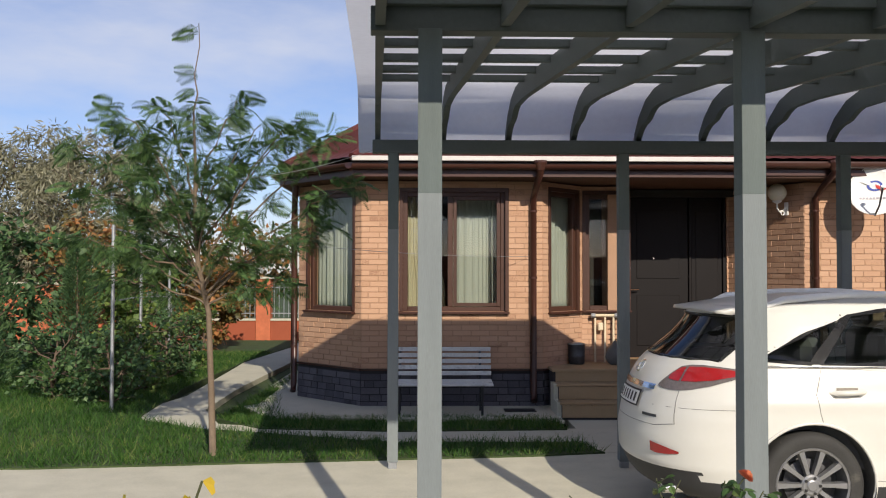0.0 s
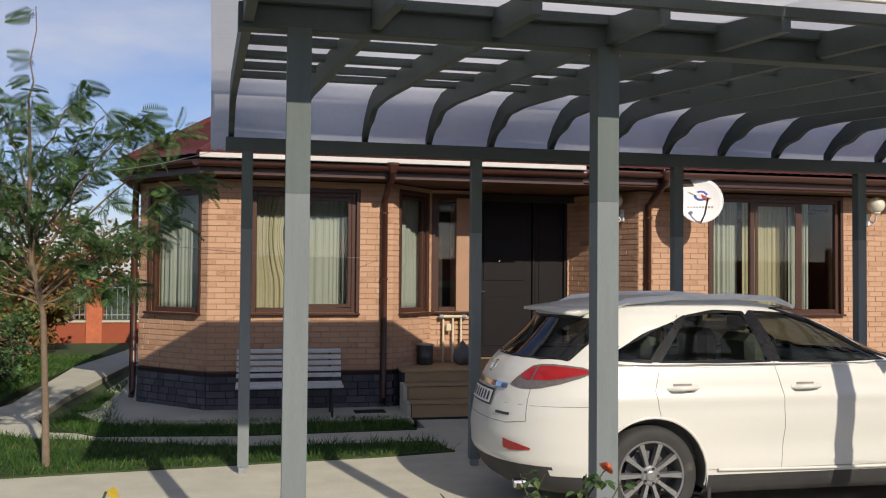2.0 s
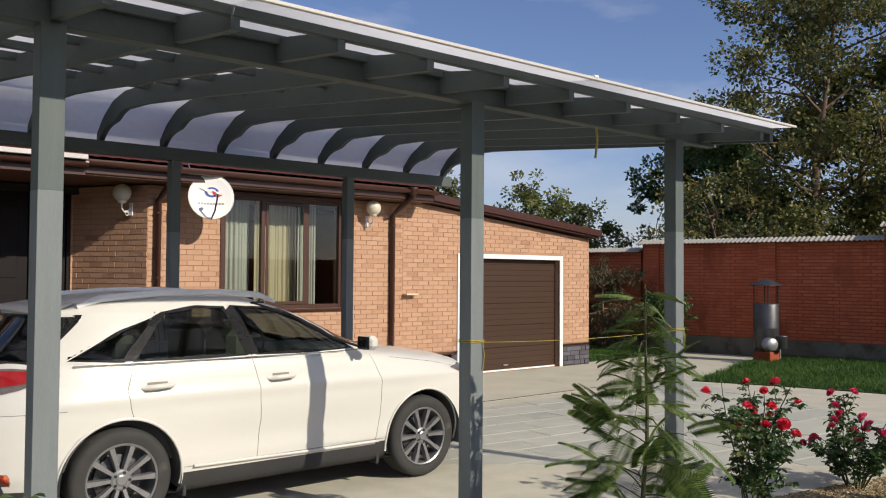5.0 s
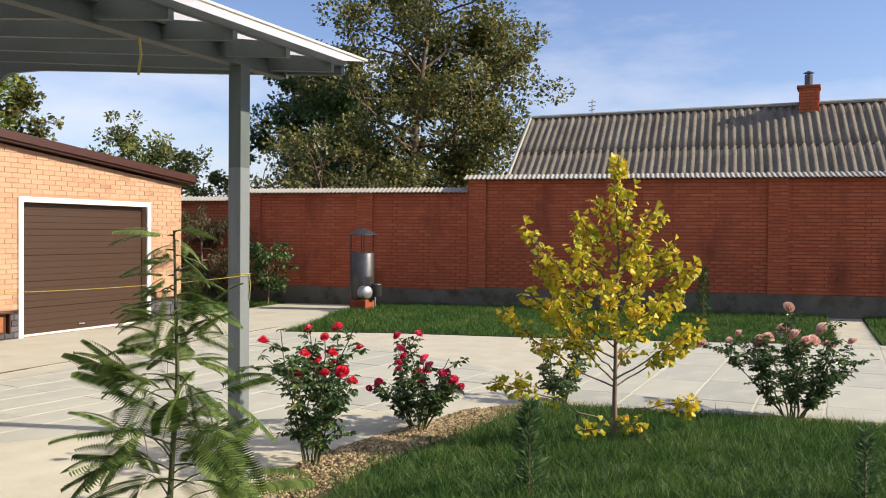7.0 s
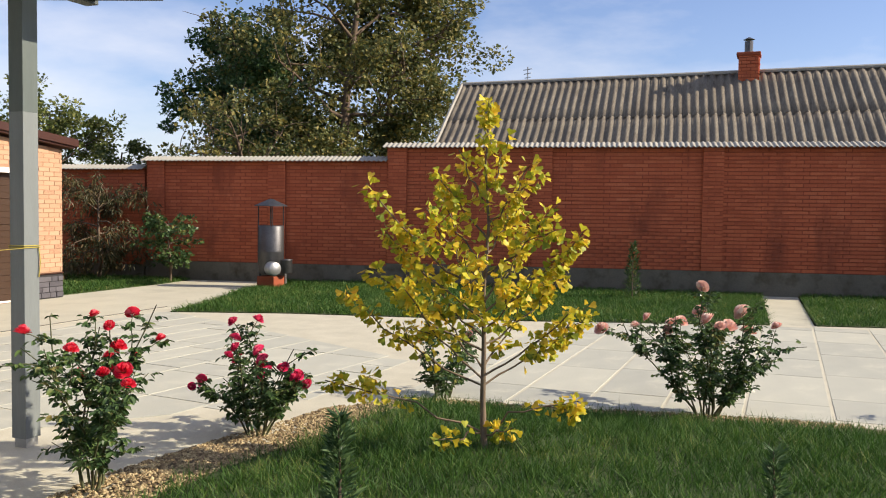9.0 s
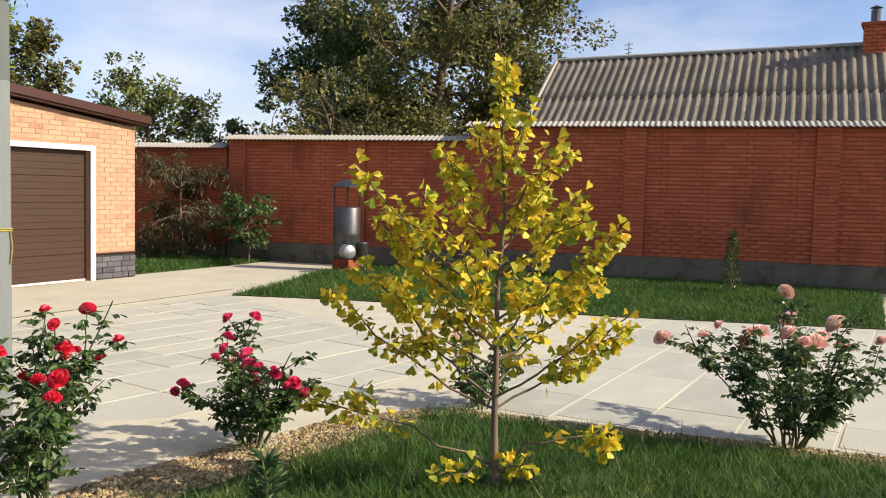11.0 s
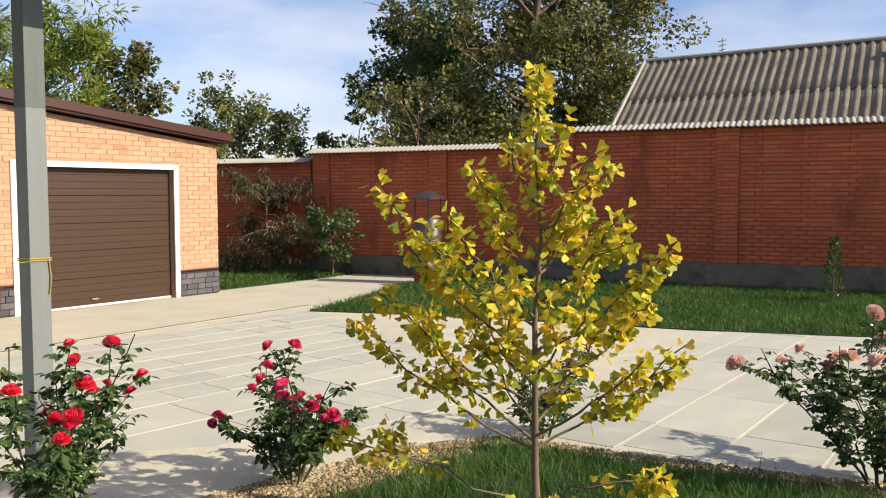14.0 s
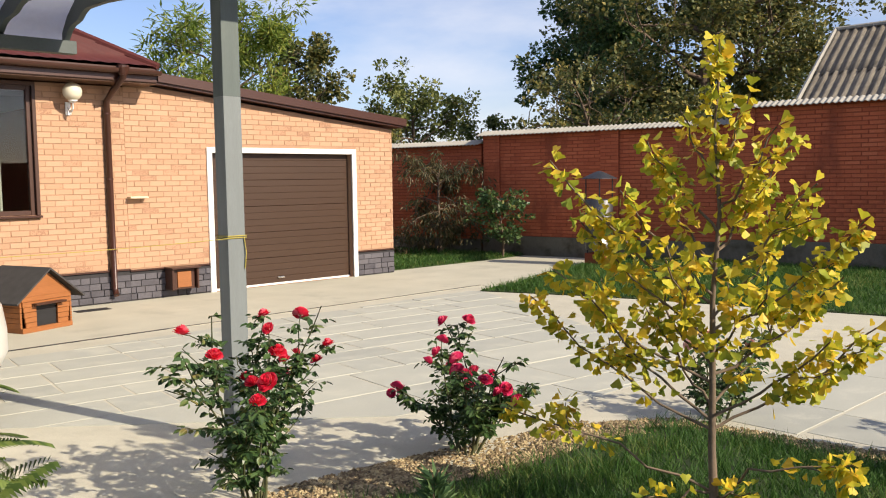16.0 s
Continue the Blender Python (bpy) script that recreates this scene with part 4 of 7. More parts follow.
# south run closing the yard far behind
wall("wall_fence_south", (fx(-9) + 0.1, -9.0), (-16, -14.0), -0.1, 2.5, (), 0.25, REDBRICK, "red brick fence closing the garden", "fence")

# ---- neighbour house ----
nb = thing("neighbour_house", (0, 0, 0), 0, "low neighbour house with weathered grey corrugated roof", "house")
NX, NZ = 25.0, 5.1
NQ = [Vector(p) for p in ((21.7, -7.0, 2.75), (21.7, 8.0, 2.75), (NX, 8.35, NZ), (NX, -6.6, NZ))]
for q0, q1 in ((0.0, 0.51), (0.49, 1.0)):
    lap = Vector((0, 0, 0.008 if q0 else 0.0))
    course = corrugated("roof_slope", (NQ[0].lerp(NQ[3], q0) + lap, NQ[1].lerp(NQ[2], q0) + lap, NQ[1].lerp(NQ[2], q1), NQ[0].lerp(NQ[3], q1)), ASB, nb, 0.2, 0.026)
    course.data.flip_normals()
corrugated("roof_slope", ((NX, -6.6, NZ), (NX, 8.3, NZ), (28.3, 8.3, 2.75), (28.3, -6.6, 2.75)), ASB, nb, 0.2, 0.026)
boxp("wall", 22.2, -6.4, -0.1, 27.8, 8.1, 2.95, MORTAR, nb)
part("verge_strip", tube(bmesh.new(), [(21.7, 8.02, 2.78), (NX, 8.37, NZ + 0.03)], 0.05, 6), ASBW, nb, "grey metal verge strip")
part("verge_strip", tube(bmesh.new(), [(21.7, -7.02, 2.78), (NX, -6.62, NZ + 0.03)], 0.05, 6), ASBW, nb, "grey metal verge strip")
part("ridge_strip", tube(bmesh.new(), [(NX, 8.35, NZ + 0.03), (NX, -6.65, NZ + 0.03)], 0.05, 6), ASBW, nb, "grey metal ridge strip")
chim = part("chimney", box(bmesh.new(), NX - 0.3, 0.6, 4.7, NX + 0.2, 1.06, 5.48, 0.01), REDMORTAR, nb)
cm = pose(NX - 0.3, 1.06, 0, 0, 0, -90)
lay(chim, np.concatenate([bricks(cm, 0.46, 4.7, 5.49, (), 0.2, 0.07, 0.012, 300, 0.02), bricks(pose(NX - 0.3, 0.6, 0), 0.5, 4.7, 5.49, (), 0.2, 0.07, 0.012, 301, 0.02)]), REDBRICK, REDBRICKO)
boxp("chimney_crown", NX - 0.35, 0.55, 5.48, NX + 0.25, 1.11, 5.56, REDMORTAR, chim, 0.01)
part("flue", tube(bmesh.new(), [(NX - 0.05, 0.84, 5.53), (NX - 0.05, 0.84, 5.86)], 0.1, 10), DKSTEEL, chim)
part("cowl", lathe(bmesh.new(), [(0.14, 0), (0.02, 0.06)], 10, pose(NX - 0.05, 0.84, 5.9)), DKSTEEL, chim)


def antenna(x, y, z0, z1, n):
    a = thing("roof_antenna", (x, y, 0), 0, "thin metal television aerial on a mast", "antenna", "aerials")
    part("mast", tube(bmesh.new(), [(0, 0, z0), (0, 0, z1)], 0.02, 6), STEEL, a)
    for k in range(n):
        z = z1 - 0.08 - 0.12 * k
        part("rod", tube(bmesh.new(), [(-0.1, -0.16 + 0.02 * k, z), (0.1, 0.16 - 0.02 * k, z)], 0.012, 5), STEEL, a)


antenna(27.5, 7.2, 2.0, 5.95, 5)
antenna(27.0, -2.95, 2.0, 6.3, 5)


# ---- street fence and hedge to the north-west ----
def railing_fence():
    f = thing("street_fence", (0, 0, 0), 0, "orange-red brick street fence with metal rail panels", "fence", kind="structure")
    y = 24.3
    boxp("wall", -9.0, y, -0.1, 2.0, y + 0.25, 0.5, REDMORTAR, f)
    boxp("coping", -9.0, y - 0.03, 0.5, 2.0, y + 0.28, 0.55, CONCRETE, f)
    for x in (-9.0, -7.1, -5.35, -3.4, -1.5, 0.4):
        boxp("pier", x, y - 0.06, -0.1, x + 0.4, y + 0.31, 1.65, ORANGE, f, 0.01)
        boxp("pier_cap", x - 0.04, y - 0.1, 1.65, x + 0.44, y + 0.35, 1.71, CONCRETE, f, 0.01)
    for x0 in (-8.6, -6.7, -4.95, -3.0, -1.1):
        for z in (0.68, 1.4):
            boxp("rail", x0, y + 0.1, z, x0 + 1.5, y + 0.13, z + 0.03, STEEL, f)
        for k in range(11):
            x = x0 + 0.07 + 0.135 * k
            boxp("bar", x, y + 0.105, 0.58, x + 0.018, y + 0.125, 1.5, STEEL, f)
    boxp("wall", -17.5, y - 0.8, -0.1, -9.0, y - 0.55, 1.5, ORANGE, f)
    boxp("coping", -17.5, y - 0.85, 1.5, -9.0, y - 0.5, 1.56, CONCRETE, f)


ORANGE = mat("sunlit_orange_brick", (0.45, 0.13, 0.06), 0.85, var=0.2, scale=3, fine=14, bump=0.5, bumpdist=0.01)
railing_fence()

# ---- the car ----
CARW = mat("pearl_white_paint", (0.60, 0.588, 0.54), 0.34, var=0.015, scale=2, fine=30, bump=0, coat=0.3, spec=0.5)
CLAD = mat("grey_black_cladding", (0.035, 0.035, 0.036), 0.6, var=0.2, scale=6, fine=60, bump=0.15)
RUBBER = mat("tyre_rubber", (0.035, 0.034, 0.032), 0.8, var=0.25, scale=10, fine=90, bump=0.3, stain=((0.12, 0.11, 0.09), 5.0, 0.6))
RIM = mat("silver_alloy", (0.27, 0.27, 0.275), 0.36, 0.6, var=0.08, bump=0)
SEAM = mat("grey_panel_seam", (0.16, 0.155, 0.145), 0.8, var=0.1, bump=0)
RAIL = mat("satin_silver_rail", (0.78, 0.78, 0.77), 0.4, 0.0, var=0.05, bump=0)
BLACKG = mat("gloss_black_trim", (0.012, 0.012, 0.013), 0.15, var=0.1, bump=0)
CABIN = mat("beige_leather", (0.22, 0.19, 0.15), 0.6, var=0.2, scale=8, fine=60, bump=0.2)
CABIND = mat("dark_cabin_plastic", (0.11, 0.11, 0.105), 0.7, var=0.2, bump=0.1)
CARGLASS = glass("tinted_car_glass", (0.60, 0.72, 0.70), 0.01, 0.66)
REARGLASS = glass("dark_privacy_glass", (0.5, 0.55, 0.53), 0.01, 0.5)
REDL = mat("red_lamp_lens", (0.30, 0.010, 0.012), 0.12, var=0.2, scale=40, fine=90, bump=0.05, coat=0.6)
SMOKEL = mat("smoked_lamp_lens", (0.13, 0.11, 0.105), 0.22, var=0.3, scale=40, fine=90, bump=0.05, coat=0.6)
PLATEM = mat("white_plate", (0.75, 0.75, 0.73), 0.4, var=0.05, bump=0)

CZ = [0.22, 0.28, 0.45, 0.62, 0.80, 0.92, 1.00, 1.06, 1.12, 1.17, 1.25, 1.35, 1.45, 1.54, 1.60, 1.64, 1.668]
CF = [2.2, 2.33, 2.42, 2.42, 2.39, 2.31, 2.17, 1.96, 1.6, 1.16, 0.88, 0.68, 0.46, 0.22, 0.02, -0.2, -0.55]
CR = [-2.28, -2.38, -2.47, -2.48, -2.45, -2.41, -2.38, -2.35, -2.31, -2.26, -2.17, -2.05, -1.96, -1.91, -1.78, -1.53, -1.15]
CW = [0.87, 0.90, 0.93, 0.94, 0.945, 0.94, 0.93, 0.92, 0.905, 0.885, 0.85, 0.805, 0.76, 0.705, 0.65, 0.57, 0.42]
CN = [7, 7, 7, 7, 7, 7, 6.5, 6, 5.5, 5.2, 4.8, 4.6, 4.4, 4.2, 4, 3.6, 3.2]


def car_dims(z):
    return [float(np.interp(z, CZ, q)) for q in (CF, CR, CW, CN)]


def car_crease(x, z, t):
    """Waist crease and the hollow of the doors."""
    c = 0.012 * math.exp(-((z - 0.93) / 0.05) ** 2) * max(0.0, min(1.0, (0.86 - abs(t)) / 0.12))
    return c - 0.018 * math.exp(-((z - 0.58) / 0.12) ** 2) * math.exp(-(x / 0.95) ** 4)


def car_side(x, z):
    """Half width of the body at a length x and height z."""
    f, r, w, n = car_dims(z)
    t = min(1.0, abs((x - 0.5 * (f + r)) / (0.5 * (f - r))))
    return w * max(0.0, 1 - t ** n) ** (1 / 2.2) + car_crease(x, z, t)


def car_end(y, z, front):
    """The x of the nose or tail surface at a half width y and height z."""
    f, r, w, n = car_dims(z)
    t = max(0.0, 1 - min(1.0, abs(y) / w) ** 2.2) ** (1 / n)
    return 0.5 * (f + r) + (0.5 if front else -0.5) * (f - r) * t


def convex_rows(poly, rows, cols):
    zs = [p[1] for p in poly]
    z0, z1 = min(zs), max(zs)
    out = []
    n = len(poly)
    for j in range(rows + 1):
        z = z0 + (z1 - z0) * (0.002 + 0.996 * j / rows)
        xs = []
        for i in range(n):
            (a, za), (b, zb) = poly[i], poly[(i + 1) % n]
            if (za - z) * (zb - z) <= 0 and za != zb:
                xs.append(a + (b - a) * (z - za) / (zb - za))
        lo, hi = min(xs), max(xs)
        out.append([(lo + (hi - lo) * k / cols, z) for k in range(cols + 1)])
    return out


def side_patch(poly, s, lift, rows=10, cols=12):
    """A skin patch on one side of the body over an (x, z) polygon."""
    bm = bmesh.new()
    g = [[bm.verts.new((x, s * (car_side(x, z) + lift), z)) for x, z in row] for row in convex_rows(poly, rows, cols)]
    for a, b in zip(g, g[1:]):
        for k in range(cols):
            bm.faces.new((a[k], a[k + 1], b[k + 1], b[k]) if s < 0 else (a[k], b[k], b[k + 1], a[k + 1]))
    return bm


def end_patch(poly, front, lift, rows=8, cols=16):
    """A skin patch on the nose or tail over a (y, z) polygon."""
    bm = bmesh.new()
    d = lift if front else -lift
    g = [[bm.verts.new((car_end(y, z, front) + d, y, z)) for y, z in row] for row in convex_rows(poly, rows, cols)]
    for a, b in zip(g, g[1:]):
        for k in range(cols):
            bm.faces.new((a[k], a[k + 1], b[k + 1], b[k]) if front else (a[k], b[k], b[k + 1], a[k + 1]))
    return bm


def outline(poly, place, r, bm=None, closed=True):
    """A bead along an outline laid on the skin."""
    bm = bm or bmesh.new()
    pts = []
    n = len(poly)
    for i in range(n if closed else n - 1):
        a, b = poly[i], poly[(i + 1) % n]
        for k in range(8):
            pts.append(place(a[0] + (b[0] - a[0]) * k / 8, a[1] + (b[1] - a[1]) * k / 8))
    pts.append(place(*poly[0]) if closed else place(*poly[-1]))
    return tube(bm, pts, r, 6)


def wrap_patch(rows, s, lift, cols=6):
    """A patch that wraps round a rear corner: rows of (share of the half width, lower z, upper z)."""
    bm = bmesh.new()
    g = []
    for (v0, a0, b0), (v1, a1, b1) in zip(rows, rows[1:]):
        for k in range(5):
            f = k / 5
            g.append((v0 + (v1 - v0) * f, a0 + (a1 - a0) * f, b0 + (b1 - b0) * f))
    g.append(rows[-1])
    grid = []
    for v, lo, hi in g:
        line = []
        for k in range(cols + 1):
            z = lo + (hi - lo) * k / cols
            fr, r, w, n = car_dims(z)
            t = -(1 - v ** 2.2) ** (1 / n)
            out = Vector((-(1 - v) - 0.15, v, 0)).normalized() * lift
            line.append(bm.verts.new((0.5 * (fr + r) + 0.5 * (fr - r) * t + out.x, s * (w * v + car_crease(0.5 * (fr + r) + 0.5 * (fr - r) * t, z, t) + out.y), z)))
        grid.append(line)
    for p, q in zip(grid, grid[1:]):
        for k in range(cols):
            bm.faces.new((p[k], q[k], q[k + 1], p[k + 1]) if s < 0 else (p[k], p[k + 1], q[k + 1], q[k]))
    return bm


QUARTER = [(-1.72, 1.215), (-1.36, 1.2), (-1.09, 1.50), (-1.34, 1.41)]
REARD = [(-1.29, 1.195), (-0.40, 1.195), (-0.52, 1.562), (-0.75, 1.567), (-1.02, 1.528)]
FRONTD = [(-0.31, 1.195), (0.66, 1.195), (0.41, 1.37), (0.16, 1.49), (-0.06, 1.545), (-0.43, 1.57)]
SHIELD = [(-0.74, 1.17), (0.74, 1.17), (0.60, 1.58), (-0.60, 1.58)]
BACKL = [(-0.70, 1.20), (0.70, 1.20), (0.65, 1.51), (-0.65, 1.51)]


def frame_ring(poly, s, inner=0.014, outer=0.01, lift=0.006):
    """A flat black border on both sides of a window outline."""
    cx, cz = sum(p[0] for p in poly) / len(poly), sum(p[1] for p in poly) / len(poly)
    bm = bmesh.new()
    ring = []
    n = len(poly)
    for i in range(n):
        a, b = poly[i], poly[(i + 1) % n]
        for k in range(8):
            x, z = a[0] + (b[0] - a[0]) * k / 8, a[1] + (b[1] - a[1]) * k / 8
            d = math.hypot(cx - x, cz - z)
            row = []
            for w in (inner, -outer):
                xx, zz = x + (cx - x) / d * w, z + (cz - z) / d * w
                row.append(bm.verts.new((xx, s * (car_side(xx, zz) + lift), zz)))
            ring.append(row)
    for p, q in zip(ring, ring[1:] + ring[:1]):
        bm.faces.new((p[0], p[1], q[1], q[0]))
    return bm


def in_poly(poly, x, z, grow=0.0):
    c = False
    n = len(poly)
    for i in range(n):
        (x0, z0), (x1, z1) = poly[i], poly[(i + 1) % n]
        if (z0 > z) != (z1 > z) and x < (x1 - x0) * (z - z0) / (z1 - z0) + x0:
            c = not c
    return c


def car_body(car):
    zs = np.concatenate([np.linspace(0.22, 0.36, 4), np.linspace(0.38, 1.0, 26), np.linspace(1.02, 1.2, 13), np.linspace(1.215, 1.6, 30), np.linspace(1.61, 1.668, 6)])
    half = 100
    ang = np.linspace(0, math.pi, half + 1)
    bm = bmesh.new()
    rings = []
    for z in zs:
        f, r, w, n = car_dims(z)
        ring = []
        for s in (-1, 1):
            seq = ang if s < 0 else ang[::-1][1:-1]
            for a in seq:
                c = -math.cos(a)
                t = math.copysign(abs(c) ** 0.62, c)
                y = w * max(0.0, 1 - abs(t) ** n) ** (1 / 2.2)
                x = 0.5 * (f + r) + 0.5 * (f - r) * t
                y += car_crease(x, z, t)
                ring.append(bm.verts.new((x, s * y, z)))
        rings.append(ring)
    m = len(rings[0])
    for r0, r1 in zip(rings, rings[1:]):
        for k in range(m):
            bm.faces.new((r0[k], r0[(k + 1) % m], r1[(k + 1) % m], r1[k]))
    bm.faces.new(rings[-1])
    bm.faces.new(rings[0][::-1])
    kill, clad = [], []
    for f in bm.faces:
        if len(f.verts) > 4:
            continue
        c = f.calc_center_median()
        side = abs(f.normal.y) if f.normal.length else 0
        f.normal_update()
        ny, nx = abs(f.normal.y), f.normal.x
        arch = any(math.hypot(c.x - wx, c.z - 0.365) < 0.425 for wx in (-1.37, 1.37)) and abs(c.y) > 0.6
        win = any(in_poly(p, q.x, q.z) for p in (QUARTER, REARD, FRONTD) for q in [c] + [v.co for v in f.verts]) and ny > 0.2
        win |= in_poly(SHIELD, c.y, c.z) and nx > 0.25
        win |= in_poly(BACKL, c.y, c.z) and nx < -0.25
        if arch or win:
            kill.append(f)
    bmesh.ops.delete(bm, geom=kill, context="FACES")
    for v in bm.verts:
        if v.is_boundary and abs(v.co.y) > 0.6:
            for wx in (-1.37, 1.37):
                d = math.hypot(v.co.x - wx, v.co.z - 0.365)
                if 0.36 < d < 0.5:
                    v.co.x, v.co.z = wx + (v.co.x - wx) * 0.43 / d, 0.365 + (v.co.z - 0.365) * 0.43 / d
    bmesh.ops.recalc_face_normals(bm, faces=bm.faces[:])
    low = [f for f in bm.faces if f.calc_center_median().z < (0.44 if f.calc_center_median().x < -2.1 else 0.37)]
    for f in low:
        f.material_index = 1
    ob = part("body", bm, CARW, car, "pearl white car body", True)
    ob.data.materials.append(CLAD)
    return ob


def wheel(car, x, s):
    w = new("wheel")
    w.parent = car
    w.location = (x, s * 0.80, 0.365)
    face = -1 if s < 0 else 1
    m = pose(0, 0, 0, -90 if s > 0 else 90)
    part("tyre", lathe(bmesh.new(), [(0.262, -0.11), (0.30, -0.118), (0.335, -0.115), (0.358, -0.095), (0.366, -0.05), (0.366, 0.05), (0.358, 0.095), (0.335, 0.115), (0.30, 0.118), (0.262, 0.11)], 48, m, False), RUBBER, w, "", True)
    bm = bmesh.new()
    lathe(bm, [(0.25, -0.1), (0.262, -0.1), (0.262, 0.105), (0.255, 0.112), (0.243, 0.105), (0.238, 0.03), (0.238, -0.1)], 48, m, False)
    lathe(bm, [(0.075, 0.055), (0.075, 0.085), (0.06, 0.095)], 24, m)
    for k in range(10):
        a = 2 * math.pi * k / 10
        for da in (0.0,):
            rot = m @ Matrix.Rotation(a + da * 0.6, 4, "Z")
            v = []
            for r, hw, h0, h1 in ((0.06, 0.016, 0.05, 0.085), (0.15, 0.019, 0.055, 0.095), (0.245, 0.026, 0.06, 0.1)):
                sh = da * 0.16 * (r - 0.06) / 0.19
                v.append([bm.verts.new(rot @ Vector((r, sh + q * hw, h))) for q, h in ((-1, h0), (1, h0), (0.75, h1), (-0.75, h1))])
            for p, q in zip(v, v[1:]):
                for i in range(4):
                    bm.faces.new((p[i], p[(i + 1) % 4], q[(i + 1) % 4], q[i]))
    part("rim", bm, RIM, w, "silver ten-spoke alloy rim")
    # Added dark disc whose colour stands in for shade between the spokes.
    part("wheel_back", lathe(bmesh.new(), [(0.238, -0.06), (0.238, -0.05), (0.05, -0.05)], 32, m), CABIND, w)
    part("brake_disc", lathe(bmesh.new(), [(0.17, -0.01), (0.17, 0.012), (0.06, 0.03)], 32, m), DKSTEEL, w)
    part("hub_cap", lathe(bmesh.new(), [(0.04, 0.09), (0.04, 0.1), (0.03, 0.105)], 20, m), RIM, w)
    for k in range(5):
        a = 2 * math.pi * k / 5
        part("wheel_nut", lathe(bmesh.new(), [(0.011, 0.085), (0.011, 0.102)], 6, m @ pose(0.055 * math.cos(a), 0.055 * math.sin(a), 0)), IRON, w)


def build_car(x, y, rz):
    car = thing("car", (x, y, 0.0), rz, "pearl white mid-size SUV parked under the carport", "car")
    body = car_body(car)
    for wx in (-1.37, 1.37):
        for s in (-1, 1):
            wheel(car, wx, s)
            bm = bmesh.new()
            n = 28
            pr = []
            for k in range(n + 1):
                a = math.pi * (-0.08 + 1.16 * k / n)
                pr.append([bm.verts.new((wx + r * math.cos(a), s * yy, 0.365 + r * math.sin(a))) for r, yy in ((0.43, 0.55), (0.43, 0.93))])
            for p, q in zip(pr, pr[1:]):
                bm.faces.new((p[0], p[1], q[1], q[0]))
            part("wheel_well", bm, CABIND, car)
            bm = bmesh.new()
            pts = []
            for k in range(n + 1):
                a = math.pi * (-0.06 + 1.12 * k / n)
                px, pz = wx + 0.434 * math.cos(a), 0.365 + 0.434 * math.sin(a)
                pts.append((px, s * (car_side(px, max(0.25, pz)) + 0.001), pz))
            tube(bm, pts, 0.012, 6)
            part("arch_lip", bm, CARW, car, "", True)
            boxp("mud_flap", wx - (0.5 if wx > 0 else -0.47) - 0.015, s * 0.72, 0.18, wx - (0.5 if wx > 0 else -0.47) + 0.015, s * 0.89, 0.38, CLAD, car, 0.006)
    # glass
    for s in (-1, 1):
        for poly in (QUARTER, REARD, FRONTD):
            part("side_window", side_patch(poly, s, -0.004), CARGLASS, car, "tinted side glass", True)
            part("window_surround", frame_ring(poly, s, 0.0, 0.045, 0.006), CARW, car, "", True)
            part("window_seal", frame_ring(poly, s, 0.014, 0.012, 0.0095), BLACKG, car, "", True)
        for k, poly in enumerate(([(-1.36, 1.195), (-1.29, 1.195), (-1.02, 1.54), (-1.09, 1.515)], [(-0.40, 1.195), (-0.31, 1.195), (-0.43, 1.575), (-0.52, 1.572)])):
            part("pillar", side_patch(poly, s, 0.0115), BLACKG, car)
        part("belt_strip", outline([(-1.7, 1.172), (0.76, 1.172)], lambda a, b, s=s: (a, s * (car_side(a, b) + 0.006), b), 0.008, None, False), CHROME, car, "chrome strip under the windows")
        for line in ([(-1.30, 1.16), (-1.35, 0.99), (-1.33, 0.88), (-1.31, 0.805)], [(-0.36, 1.16), (-0.315, 0.95), (-0.3, 0.7), (-0.325, 0.4)],
                     [(0.78, 1.13), (0.87, 0.9), (0.86, 0.6), (0.82, 0.4)], [(-0.93, 0.4), (0.9, 0.4)], [(-2.36, 0.86), (-1.75, 0.88)], [(1.0, 1.1), (1.5, 1.03), (2.0, 0.93)]):
            part("panel_gap", outline(line, lambda a, b, s=s: (a, s * (car_side(a, b) + 0.0005), b), 0.002, None, False), SEAM, car)
        for hx in (-1.13, -0.12):
            hs = [(hx - 0.12, 0.0), (hx - 0.09, 0.032), (hx, 0.04), (hx + 0.09, 0.034), (hx + 0.12, 0.0)]
            part("door_handle", tube(bmesh.new(), [(a, s * (car_side(a, 1.01) + b), 1.01 + 0.05 * (a - hx)) for a, b in hs], [0.012, 0.02, 0.02, 0.02, 0.012], 10), CARW, car, "", True)
            # Flat darker patch: the shade of the handle hollow is in its colour.
            cup = side_patch([(hx - 0.08, 0.985), (hx + 0.07, 0.985), (hx + 0.07, 1.04), (hx - 0.08, 1.04)], s, 0.002, 3, 5)
            part("handle_cup", cup, CABIN, car)
        mr = boxp("side_mirror", 0.62, min(s * 0.93, s * 1.09), 1.185, 0.74, max(s * 0.93, s * 1.09), 1.305, CARW, car, 0.035)
        # Gloss black colour stands in for the dark reflection in the mirror.
        boxp("mirror_glass", 0.605, min(s * 0.935, s * 1.085), 1.19, 0.635, max(s * 0.935, s * 1.085), 1.30, BLACKG, mr, 0.01)
        part("roof_rail", tube(bmesh.new(), [(-1.6, s * 0.585, 1.575), (-1.44, s * 0.6, 1.635), (-1.0, s * 0.605, 1.672), (-0.5, s * 0.605, 1.678), (-0.16, s * 0.60, 1.652), (0.0, s * 0.59, 1.595)], [0.016, 0.028, 0.024, 0.024, 0.026, 0.014], 8), RAIL, car, "silver roof rail", True)
